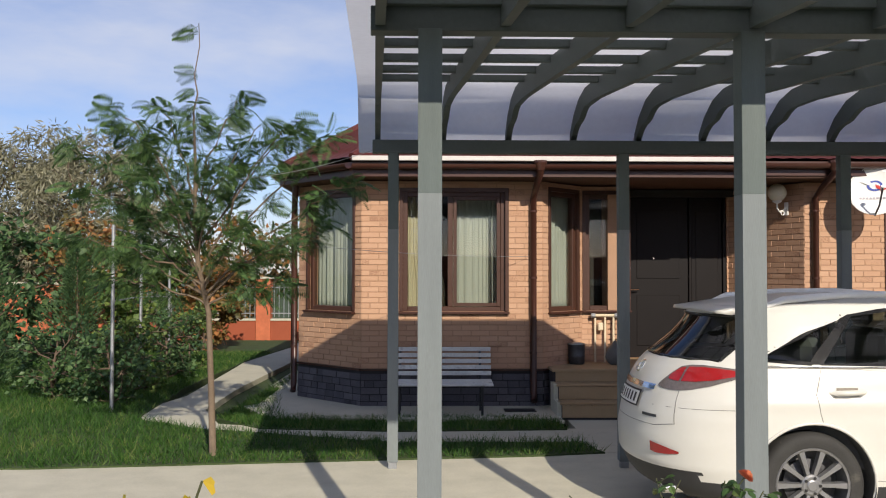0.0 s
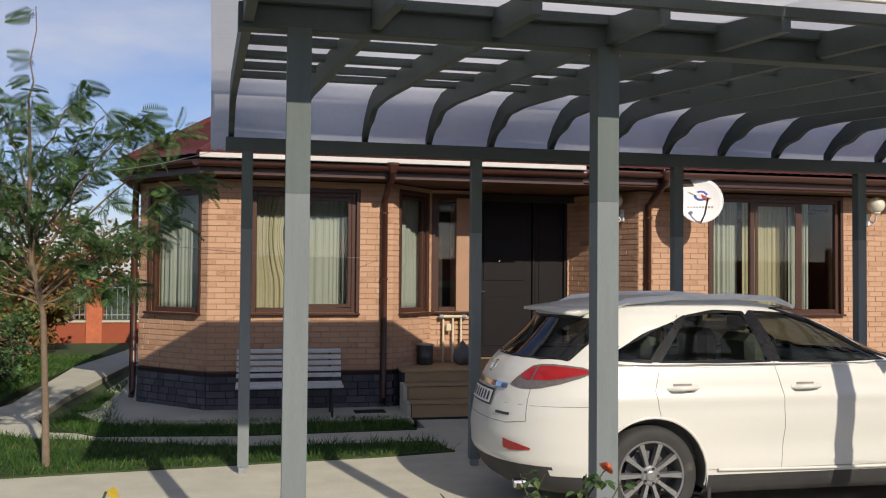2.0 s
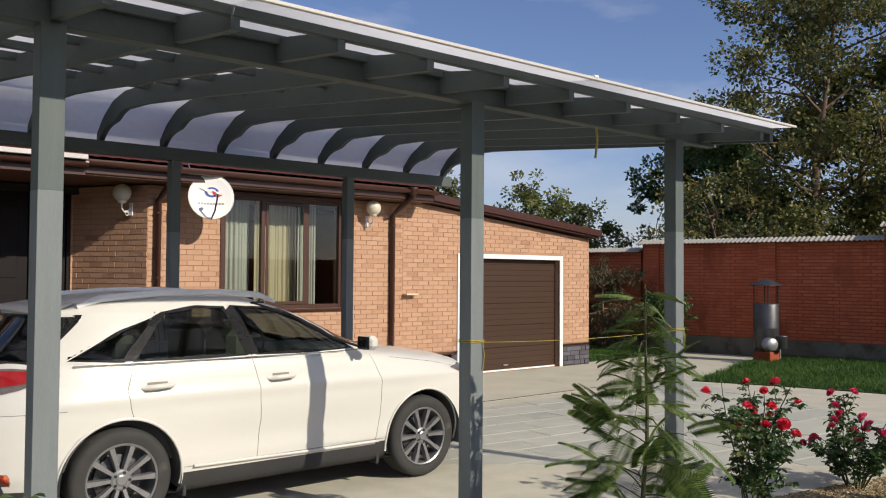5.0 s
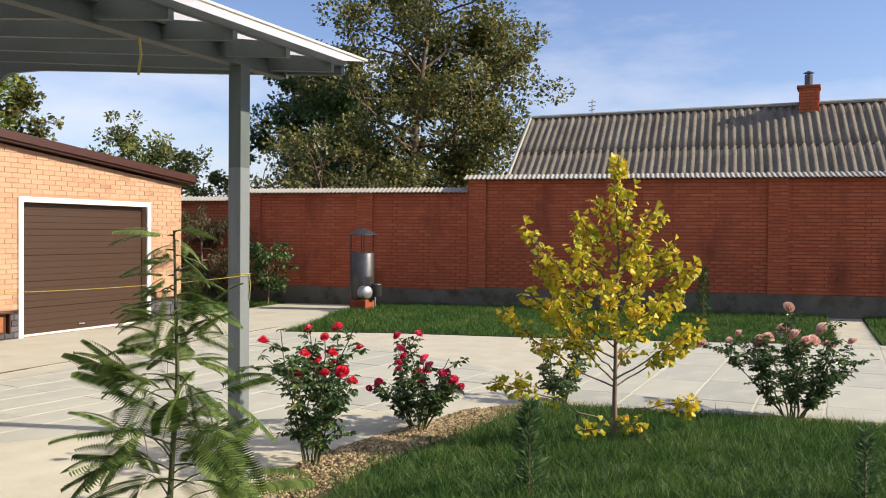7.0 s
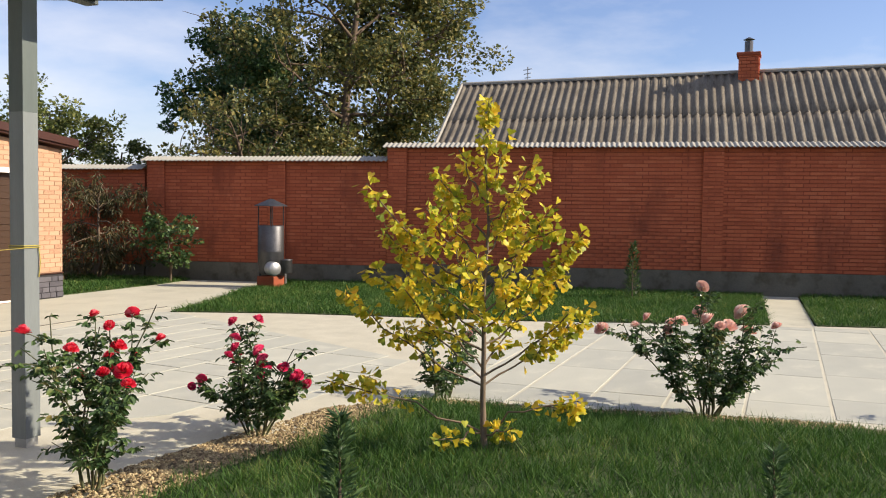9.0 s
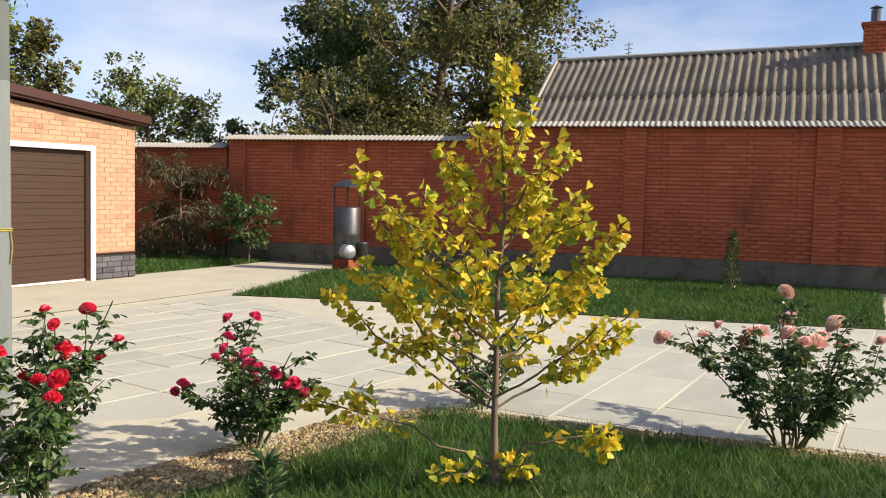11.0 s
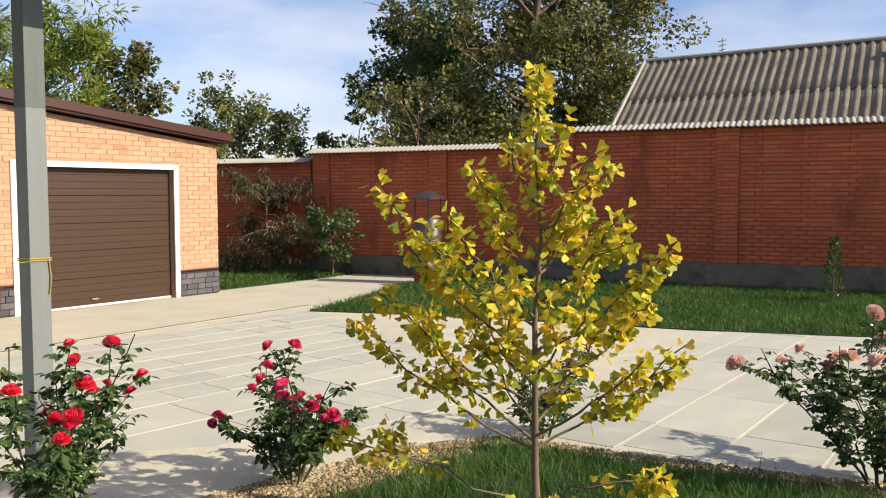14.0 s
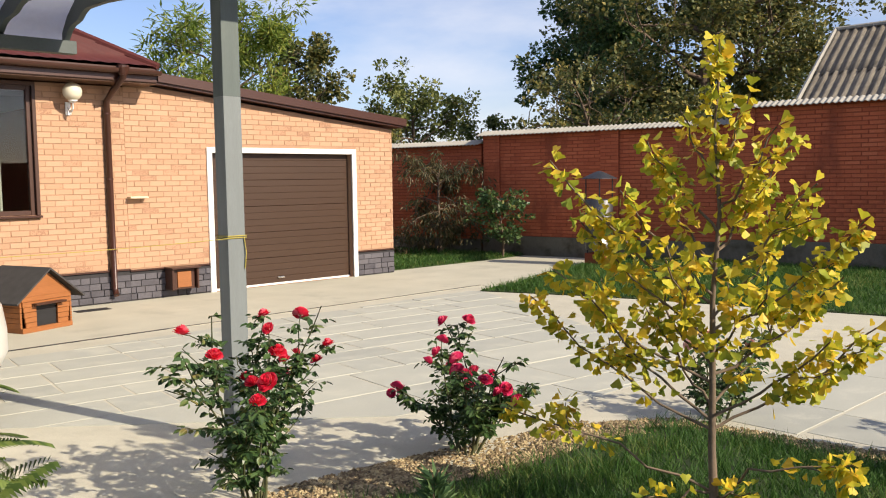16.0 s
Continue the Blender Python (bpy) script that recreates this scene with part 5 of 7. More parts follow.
        part("sill_strip", outline([(-0.85, 0.40), (0.3, 0.385), (0.85, 0.385)], lambda a, b, s=s: (a, s * (car_side(a, b) + 0.012), b), 0.012, None, False), CARW, car, "", True)
        # lamps
        lamp = part("tail_lamp", wrap_patch([(0.47, 1.0, 1.02), (0.53, 0.988, 1.09), (0.59, 0.982, 1.15), (0.66, 0.984, 1.166), (0.74, 0.998, 1.17), (0.82, 1.03, 1.165), (0.88, 1.075, 1.155), (0.915, 1.118, 1.13)], s, 0.006), SMOKEL, car, "smoked clear tail lamp", True)
        part("red_lens", wrap_patch([(0.54, 1.06, 1.085), (0.59, 1.05, 1.138), (0.635, 1.05, 1.15)], s, 0.011), REDL, lamp, "red lamp lens", True)
        part("red_lens", wrap_patch([(0.65, 1.05, 1.152), (0.74, 1.055, 1.157), (0.82, 1.072, 1.153), (0.88, 1.1, 1.143), (0.9, 1.117, 1.132)], s, 0.011), REDL, lamp, "red lamp lens", True)
        part("reflector", wrap_patch([(0.52, 0.535, 0.605), (0.58, 0.525, 0.595), (0.66, 0.53, 0.58), (0.74, 0.545, 0.56)], s, 0.008), REDL, car, "red bumper reflector")
        part("head_lamp", side_patch([(1.72, 0.97), (2.05, 0.84), (2.2, 0.80), (2.2, 0.88), (1.95, 0.985)], s, 0.008), SMOKEL, car, "clear headlamp", True)
    part("windscreen", end_patch(SHIELD, True, -0.004), CARGLASS, car, "tinted windscreen", True)
    part("window_seal", outline(SHIELD, lambda a, b: (car_end(a, b, True), a, b), 0.018), BLACKG, car)
    part("rear_window", end_patch(BACKL, False, -0.004), REARGLASS, car, "dark tinted rear window", True)
    part("window_seal", outline(BACKL, lambda a, b: (car_end(a, b, False), a, b), 0.012), BLACKG, car)
    # spoiler
    bm = bmesh.new()
    g = []
    for y in np.linspace(-0.56, 0.56, 13):
        c = 1 - 0.35 * (abs(y) / 0.6) ** 3
        g.append([bm.verts.new(p) for p in ((-1.6, y, 1.622 - 0.03 * abs(y)), (-1.84 - 0.09 * c, y, 1.57 - 0.02 * abs(y)), (-1.85 - 0.09 * c, y, 1.545 - 0.02 * abs(y)), (-1.8, y, 1.52))])
    for a, b in zip(g, g[1:]):
        for k in range(4):
            bm.faces.new((a[k], a[(k + 1) % 4], b[(k + 1) % 4], b[k]))
    bm.faces.new(g[0][::-1])
    bm.faces.new(g[-1])
    part("spoiler", bm, CARW, car, "", True)
    # tail details
    part("tailgate_gap", outline([(-0.62, 1.0), (-0.66, 0.75), (-0.5, 0.72), (0.5, 0.72), (0.66, 0.75), (0.62, 1.0)], lambda a, b: (car_end(a, b, False) - 0.001, a, b), 0.0022, None, False), SEAM, car)
    part("chrome_strip", end_patch([(-0.42, 0.965), (0.42, 0.965), (0.42, 1.005), (-0.42, 1.005)], False, 0.012, 4, 10), CHROME, car, "chrome strip over the plate")
    plate = part("number_plate", end_patch([(-0.27, 0.82), (0.27, 0.82), (0.27, 0.945), (-0.27, 0.945)], False, 0.012, 4, 8), IRON, car)
    part("plate_face", end_patch([(-0.255, 0.833), (0.255, 0.833), (0.255, 0.932), (-0.255, 0.932)], False, 0.016, 4, 8), PLATEM, plate)
    for y in (-0.2, -0.13, -0.06, 0.01, 0.08, 0.16, 0.21):
        part("plate_mark", end_patch([(y - 0.017, 0.85), (y + 0.017, 0.85), (y + 0.017, 0.918), (y - 0.017, 0.918)], False, 0.018, 2, 2), IRON, plate)
    part("badge", outline([(0.055 * math.cos(2 * math.pi * k / 12), 1.1 + 0.042 * math.sin(2 * math.pi * k / 12)) for k in range(12)], lambda a, b: (car_end(a, b, False) - 0.004, a, b), 0.007), CHROME, car, "oval chrome badge")
    part("model_mark", end_patch([(-0.52, 0.775), (-0.36, 0.775), (-0.36, 0.795), (-0.52, 0.795)], False, 0.004, 2, 4), DKSTEEL, car)
    part("exhaust", tube(bmesh.new(), [(-2.32, -0.55, 0.27), (-2.1, -0.55, 0.27)], 0.035, 12), CHROME, car)
    # cabin
    boxp("cabin_floor", -2.0, -0.78, 0.45, 1.0, 0.78, 0.8, CABIND, car)
    boxp("dashboard", 0.45, -0.72, 0.8, 1.0, 0.72, 1.16, CABIND, car, 0.05)
    for sy in (-0.38, 0.38):
        st = boxp("seat", -0.28, sy - 0.25, 0.8, 0.25, sy + 0.25, 1.0, CABIN, car, 0.05)
        boxp("backrest", -0.42, sy - 0.24, 0.9, -0.24, sy + 0.24, 1.38, CABIN, st, 0.06)
        boxp("head_rest", -0.42, sy - 0.13, 1.4, -0.32, sy + 0.13, 1.56, CABIN, st, 0.04)
        boxp("head_rest", -1.28, sy - 0.13, 1.36, -1.18, sy + 0.13, 1.5, CABIN, st, 0.04)
    boxp("rear_bench", -1.2, -0.66, 0.8, -0.7, 0.66, 1.0, CABIN, car, 0.05)
    boxp("rear_backrest", -1.32, -0.66, 0.9, -1.14, 0.66, 1.36, CABIN, car, 0.06)
    part("steering_wheel", outline([(0.18 * math.cos(2 * math.pi * k / 12), 1.12 + 0.18 * math.sin(2 * math.pi * k / 12)) for k in range(12)], lambda a, b: (0.33 + 0.3 * (b - 1.12), 0.38 + a, b), 0.014), CABIND, car, "", True)
    return car


build_car(3.36, 6.98, 0.0)

# ---- plants ----
def leafmat(name, ramp, trans=0.35, rough=0.5, scale=2.0):
    return mat(name, (0, 0, 0), rough, island=0.75, scale=scale, fine=12, bump=0, trans=trans, spec=0.35, ramp=ramp)


L_ALB = leafmat("silk_tree_leaf", [(0.1, (0.030, 0.068, 0.024)), (0.5, (0.061, 0.121, 0.041)), (0.9, (0.121, 0.203, 0.061))])
L_FERN = leafmat("mimosa_leaf", [(0.1, (0.050, 0.092, 0.024)), (0.5, (0.095, 0.155, 0.038)), (0.9, (0.19, 0.25, 0.062))])
L_ROSE = leafmat("rose_leaf", [(0.1, (0.026, 0.056, 0.020)), (0.5, (0.054, 0.104, 0.034)), (0.85, (0.100, 0.162, 0.048)), (1.0, (0.270, 0.215, 0.068))], 0.25, 0.35)
L_GINK = leafmat("ginkgo_leaf", [(0.15, (0.20, 0.26, 0.03)), (0.4, (0.46, 0.46, 0.04)), (0.65, (0.70, 0.56, 0.045)), (0.95, (0.84, 0.55, 0.06))], 0.4, 0.5)
L_OAK = leafmat("dense_green_leaf", [(0.1, (0.030, 0.068, 0.030)), (0.5, (0.066, 0.130, 0.050)), (0.9, (0.135, 0.215, 0.080))])
L_OLIVE = leafmat("autumn_olive_leaf", [(0.1, (0.050, 0.070, 0.030)), (0.5, (0.115, 0.138, 0.048)), (0.9, (0.290, 0.240, 0.070))])
L_MID = leafmat("olive_green_leaf", [(0.1, (0.060, 0.088, 0.030)), (0.5, (0.130, 0.165, 0.050)), (0.9, (0.260, 0.265, 0.080))])
L_BRIGHT = leafmat("bright_green_leaf", [(0.1, (0.072, 0.120, 0.018)), (0.5, (0.156, 0.228, 0.036)), (0.9, (0.312, 0.336, 0.060))])
L_SILV = leafmat("silvery_willow_leaf", [(0.1, (0.12, 0.12, 0.07)), (0.5, (0.24, 0.23, 0.14)), (0.9, (0.42, 0.4, 0.28))])
L_RUST = leafmat("rusty_leaf", [(0.1, (0.085, 0.085, 0.031)), (0.5, (0.221, 0.153, 0.051)), (0.9, (0.425, 0.187, 0.068))])
L_PEACH = leafmat("peach_tree_leaf", [(0.1, (0.039, 0.046, 0.023)), (0.5, (0.078, 0.085, 0.036)), (0.9, (0.156, 0.104, 0.046))])
PETALR = leafmat("red_petal", [(0.1, (0.562, 0.010, 0.037)), (0.5, (0.850, 0.025, 0.075)), (0.9, (0.900, 0.175, 0.225))], 0.3)
PETALM = leafmat("crimson_petal", [(0.1, (0.500, 0.013, 0.075)), (0.5, (0.725, 0.037, 0.150)), (0.9, (0.875, 0.150, 0.250))], 0.3)
PETALP = leafmat("pale_pink_petal", [(0.1, (0.70, 0.34, 0.30)), (0.5, (0.82, 0.52, 0.45)), (0.9, (0.88, 0.70, 0.62))], 0.3)
PETALO = leafmat("orange_petal", [(0.1, (0.5, 0.06, 0.03)), (0.5, (0.68, 0.16, 0.08)), (0.9, (0.75, 0.3, 0.15))], 0.3)
STEM = mat("green_brown_stem", (0.07, 0.075, 0.03), 0.7, var=0.4, scale=12, fine=60, bump=0.2)
GBARK = mat("grey_brown_bark", (0.15, 0.11, 0.075), 0.85, var=0.35, scale=14, fine=70, bump=0.5)

T_OVAL = (np.array([(0, 0, 0), (0.45, 0.42, 0.06), (1, 0, -0.08), (0.45, -0.42, 0.06)]), np.array([(0, 3, 2, 1)]))
T_LEAF = (np.array([(0, 0, 0), (0.3, 0.3, 0.09), (0.7, 0.27, 0.04), (1, 0, -0.14), (0.7, -0.27, 0.04), (0.3, -0.3, 0.09)]), np.array([(0, 3, 2, 1), (0, 5, 4, 3)]))
T_NARROW = (np.array([(0, 0, 0), (0.4, 0.12, 0.03), (1, 0, -0.12), (0.4, -0.12, 0.03)]), np.array([(0, 3, 2, 1)]))
T_FAN = (np.array([(0, 0, 0), (0.75, 0.55, 0.05), (0.98, 0.3, 0.0), (0.86, 0.0, -0.03), (0.98, -0.3, 0.0), (0.75, -0.55, 0.05)]), np.array([(0, 3, 2, 1), (0, 5, 4, 3)]))


def unit(a):
    return a / (np.linalg.norm(a, axis=-1, keepdims=True) + 1e-9)


def scatter(name, pos, along, size, template, material, parent, rng, up=(0, 0, 1), tilt=0.7, smooth=False):
    """One leaf of a template at each position, pointing along, with its face turned roughly up."""
    t, f = template
    n = len(pos)
    a = unit(np.asarray(along, float))
    nn = np.asarray(up, float) + rng.normal(0, tilt, (n, 3))
    b = unit(np.cross(nn, a))
    c = np.cross(a, b)
    s = np.asarray(size, float).reshape(-1, 1, 1) * np.ones((n, 1, 1))
    v = np.asarray(pos)[:, None, :] + s * (t[None, :, 0:1] * a[:, None] + t[None, :, 1:2] * b[:, None] + t[None, :, 2:3] * c[:, None])
    ff = (np.arange(n)[:, None, None] * len(t) + f[None]).reshape(-1, f.shape[1])
    return arrays(name, v.reshape(-1, 3), ff, material, parent, smooth)


def bend(p0, d0, length, n, rng, wander=0.12, gravity=0.0):
    """A wandering line of points."""
    p, d = Vector(p0), Vector(d0).normalized()
    pts = [p.copy()]
    for k in range(n):
        d = (d + Vector(rng.normal(0, wander, 3)) + Vector((0, 0, -gravity))).normalized()
        p = p + d * (length / n)
        pts.append(p.copy())
    return pts


def along_line(pts, q):
    x = q * (len(pts) - 1)
    i = min(int(x), len(pts) - 2)
    return pts[i].lerp(pts[i + 1], x - i), (pts[i + 1] - pts[i]).normalized()


def tree(x, y, h, r, name, label, leaf, leaf_size, count, seed, clear=0.3, lobes=16, trunk=0.12, z=0.0, template=T_OVAL, droop=0.0, squash=1.0, bark=BARK, bare=0.0):
    """A broad-leaved tree: a tapered trunk with limbs, and a crown of leaf clumps round the limb ends."""
    rng = np.random.default_rng(seed)
    t = thing(name, (x, y, z), 0, label, "tree")
    bm = bmesh.new()
    top = h * 0.82
    main = bend((0, 0, -0.1), (rng.normal(0, 0.04), rng.normal(0, 0.04), 1), top, 9, rng, 0.05)
    tube(bm, main, [trunk * (1 - 0.85 * k / 9) + 0.01 for k in range(10)], 8)
    tips = []
    for k in range(lobes):
        q = clear * 0.75 + (1 - clear * 0.75) * (k + rng.uniform(0, 1)) / lobes
        p, d = along_line(main, min(0.98, q))
        a = 2.4 * k + rng.uniform(-0.5, 0.5)
        env = math.sin(math.pi * min(1, max(0.08, (q - clear * 0.6) / (1.08 - clear * 0.6)))) ** 0.6
        reach = r * env * rng.uniform(0.65, 1.1) * squash
        dr = Vector((math.cos(a), math.sin(a), rng.uniform(0.15, 0.8)))
        L = bend(p, dr, max(0.25, reach), 6, rng, 0.16, droop * 0.3)
        r0 = trunk * (1 - 0.8 * q) * 0.5 + 0.008
        tube(bm, L, [r0 * (1 - 0.8 * j / 6) + 0.004 for j in range(7)], 5)
        for j in range(5):
            pp, dd = along_line(L, rng.uniform(0.3, 1.0))
            sd = (dd + Vector(rng.normal(0, 0.7, 3)) + Vector((0, 0, 0.15))).normalized()
            S = bend(pp, sd, reach * rng.uniform(0.3, 0.6) + 0.15, 4, rng, 0.22, droop)
            tube(bm, S, [r0 * 0.35 * (1 - 0.2 * i) + 0.003 for i in range(5)], 4, False)
            tips += [(S[-1], rng.uniform(0.1, 0.24) * r), (S[2], rng.uniform(0.08, 0.2) * r)]
        tips.append((L[-1], 0.2 * r))
    part("trunk", bm, bark, t, "", True)
    tips = [q for q in tips if rng.uniform() > bare]
    per = max(4, int(count / len(tips)))
    pos, dirs = [], []
    for p, rad in tips:
        c = np.array(p)
        o = rng.normal(0, 1, (per, 3))
        o = unit(o) * rng.uniform(0.15, 1, (per, 1)) ** 0.6 * rad * np.array([1, 1, 0.75])
        pos.append(c + o)
        dirs.append(o + rng.normal(0, 0.4, (per, 3)) * rad + np.array([0, 0, -droop * rad * 2]))
    pos, dirs = np.concatenate(pos), np.concatenate(dirs)
    scatter("crown", pos, dirs, leaf_size * rng.uniform(0.6, 1.35, len(pos)), template, leaf, t, rng)
    return t


def frond_template(pairs, leaflet, width):
    v, f = [], []
    n = 0
    for k in range(pairs):
        q = 0.14 + 0.86 * k / (pairs - 1)
        l = leaflet * (0.55 + 0.9 * math.sin(math.pi * (0.15 + 0.8 * q)))
        zz = -0.28 * q * q
        for s in (-1, 1):
            v += [(q, 0, zz), (q + 0.03 + 0.25 * l, s * 0.5 * l, zz - 0.02), (q + 0.3 * l, s * l, zz - 0.06), (q + 0.3 * l - width, s * 0.55 * l, zz - 0.03)]
            f.append((n, n + 1, n + 2, n + 3) if s > 0 else (n + 3, n + 2, n + 1, n))
            n += 4
    v += [(0, 0.006, 0), (0, -0.006, 0), (0.55, -0.005, -0.085), (0.55, 0.005, -0.085), (1, 0.003, -0.28), (1, -0.003, -0.28)]
    f += [(n, n + 1, n + 2, n + 3), (n + 3, n + 2, n + 5, n + 4)]
    return np.array(v), np.array(f)


T_FROND = frond_template(24, 0.2, 0.026)
T_FERN = frond_template(13, 0.28, 0.045)


def silk_tree(x, y):
    """A young silk tree with feathery drooping fronds, on one thin stem."""
    rng = np.random.default_rng(71)
    t = thing("silk_tree", (x, y, 0), 0, "young silk tree with feathery green leaves and a thin trunk", "tree")
    bm = bmesh.new()
    main = [Vector(p) for p in ((0, 0, -0.05), (-0.02, 0, 0.6), (-0.06, 0.02, 1.43), (-0.17, 0.02, 1.9), (-0.2, 0.0, 2.35), (-0.2, 0.0, 2.9), (-0.23, 0.02, 3.45), (-0.19, 0.02, 3.62), (-0.22, 0.0, 3.8), (-0.17, 0.0, 4.1), (-0.18, 0.0, 4.33))]
    tube(bm, main, [0.036, 0.032, 0.028, 0.025, 0.021, 0.016, 0.01, 0.008, 0.006, 0.005, 0.004], 9)
    pos, dirs, size = [], [], []

    def clump(p, d, n, big):
        """A spray of fronds that springs from one knot and hangs over."""
        for _ in range(n):
            pos.append(Vector(p) + Vector(rng.normal(0, 0.035, 3)))
            dirs.append(Vector(d) * rng.uniform(0.4, 1.0) + Vector((rng.normal(0, 0.55), rng.normal(0, 0.55), rng.uniform(-0.85, 0.25))))
            size.append(big * rng.uniform(0.65, 1.25))

    # height on the stem, bearing, reach and height of the tip
    limbs = [(1.75, 3.1, 1.32, 3.15), (1.95, 2.75, 0.95, 3.35), (2.2, 3.4, 0.75, 3.45), (2.0, 3.7, 1.15, 2.6), (1.6, 3.0, 1.25, 2.1), (1.55, 2.5, 1.3, 2.4), (1.7, 4.3, 0.9, 2.7),
             (1.7, 0.1, 1.25, 3.2), (1.8, 6.0, 0.95, 3.3), (2.05, 0.4, 1.05, 3.35), (1.6, 0.15, 1.5, 2.75), (1.55, 5.9, 1.3, 2.3), (1.6, 0.6, 1.2, 2.2), (2.3, 0.0, 0.65, 3.3), (2.6, 0.3, 0.45, 3.6),
             (2.5, 2.9, 0.4, 3.5), (2.1, 1.4, 0.9, 3.1), (1.9, 5.0, 0.9, 2.9), (1.8, 1.9, 1.1, 2.6), (1.5, 3.3, 0.9, 1.75), (1.5, 6.1, 0.75, 1.7), (1.65, 5.4, 0.8, 2.2), (1.9, 2.2, 0.7, 2.9), (1.7, 3.9, 1.3, 2.15)]
    for h, a, reach, tip in limbs:
        q = np.interp(h, [p.z for p in main], np.arange(len(main))) / (len(main) - 1)
        p, d = along_line(main, q)
        end = Vector((p.x + reach * math.cos(a), p.y + reach * 0.85 * math.sin(a), tip))
        mid = p.lerp(end, 0.5) + Vector((0, 0, 0.1 + 0.12 * (tip - h)))
        line = []
        for k in range(11):
            u = k / 10
            c = p * (1 - u) ** 2 + mid * (2 * u * (1 - u)) + end * u * u
            line.append(c + Vector(rng.normal(0, 0.02, 3)) * min(1, 4 * u))
        tube(bm, line, [0.012 * (1 - 0.85 * k / 10) + 0.002 for k in range(11)], 5)
        n = 3 + int(4.5 * (end - p).length)
        for k in range(n):
            pp, dd = along_line(line, min(0.99, 0.3 + 0.7 * (k + rng.uniform(0.2, 0.9)) / n))
            side = Vector((-dd.y, dd.x, 0.0)) * (1 if k % 2 else -1)
            clump(pp + side * rng.uniform(0.0, 0.16), dd * 0.5 + side * 0.6, int(rng.integers(4, 9)), 0.19)
        clump(end, (math.cos(a), math.sin(a), 0.1), 5, 0.22)
    for k in range(22):
        p, d = along_line(main, 0.34 + 0.3 * k / 22)
        clump(p, (math.cos(2.4 * k), math.sin(2.4 * k), 0.0), 3, 0.2)
    for z, sx, n in ((3.2, -1, 5), (3.35, 1, 4), (3.5, -1, 4), (3.65, -1, 3), (3.85, -1, 2), (4.22, -1, 2), (4.3, -1, 2)):
        for k in range(n):
            pos.append(Vector((-0.19, 0, z)))
            dirs.append(Vector((sx, rng.normal(0, 0.4), rng.uniform(-0.35, 0.1))))
            size.append(rng.uniform(0.17, 0.24))
    part("trunk", bm, GBARK, t, "", True)
    scatter("crown", np.array(pos), np.array(dirs), np.array(size), T_FERN, L_ALB, t, rng, tilt=0.7)
    return t


def mimosa(x, y, z):
    """A waist-high mimosa seedling with long ferny fronds."""
    rng = np.random.default_rng(5)
    t = thing("mimosa_plant", (x, y, z), 0, "young mimosa plant with long drooping ferny fronds", "plant")
    bm = bmesh.new()
    main = bend((0, 0, -0.03), (0.05, -0.02, 1), 1.72, 9, rng, 0.04)
    tube(bm, main, [0.016 * (1 - 0.8 * k / 9) + 0.003 for k in range(10)], 7)
    pos, dirs, size = [], [], []
    for k in range(58):
        q = 0.1 + 0.9 * (k / 57) ** 1.0
        p, d = along_line(main, min(0.995, q))
        a = 2.4 * k
        env = 1.0 if q < 0.5 else 0.4
        out = Vector((math.cos(a), math.sin(a), rng.uniform(0.15, 0.75)))
        L = 0.5 * env * rng.uniform(0.4, 1.0) * (1 if q < 0.85 else 0.35)
        line = bend(p, out, L, 5, rng, 0.1, 0.12)
        tube(bm, line, [0.006, 0.005, 0.005, 0.004, 0.003, 0.003], 5, False)
        for j in range(3 if q < 0.8 else 2):
            pp, dd = along_line(line, rng.uniform(0.45, 1.0))
            pos.append(pp)
            dirs.append(dd + Vector(rng.normal(0, 0.4, 3)) + Vector((0, 0, 0.05)))
            size.append(rng.uniform(0.28, 0.46) * (1 if q < 0.5 else 0.62))
    part("stem", bm, STEM, t, "", True)
    scatter("fronds", np.array(pos), np.array(dirs), np.array(size), T_FROND, L_FERN, t, rng, tilt=0.3)
    return t


def bloom(parent, p, r, material, rng):
    """A rose bloom of overlapping cupped petals."""
    v, f = [], []
    n = 0
    tip = Vector((rng.normal(0, 0.7), rng.normal(0, 0.7), 1)).normalized()
    rot = tip.to_track_quat("Z", "Y").to_matrix()
    for ring, (rad, hh, open_) in enumerate(((0.22, 0.98, 0.05), (0.4, 1.0, 0.15), (0.58, 0.95, 0.3), (0.76, 0.86, 0.5), (0.9, 0.74, 0.75), (1.0, 0.58, 0.95))):
        m = 4 + ring // 2
        for k in range(m):
            a = 2 * math.pi * (k + 0.5 * ring) / m + rng.uniform(-0.2, 0.2)
            w = 1.5 * math.pi / m
            pts = []
            for da, q in ((-w * 0.5, 0.0), (w * 0.5, 0.0), (w * 0.95, 0.72), (w * 0.45, 1.0), (-w * 0.45, 1.0), (-w * 0.95, 0.72)):
                rr = rad * (0.35 + 0.65 * q) * (0.8 + 0.2 * open_ * q)
                pts.append(Vector((rr * math.cos(a + da), rr * math.sin(a + da), hh * q - 0.25 * ring * 0.3 * q)))
            v += [p + rot @ (q * r) for q in pts]
            f.append((n, n + 1, n + 2, n + 3))
            f.append((n, n + 3, n + 4, n + 5))
            n += 6
    me = bpy.data.meshes.new("bloom")
    me.from_pydata([tuple(q) for q in v], [], [tuple(dict.fromkeys(q)) for q in f])
    me.materials.append(material)
    ob = new("bloom", me)
    ob.parent = parent
    return ob


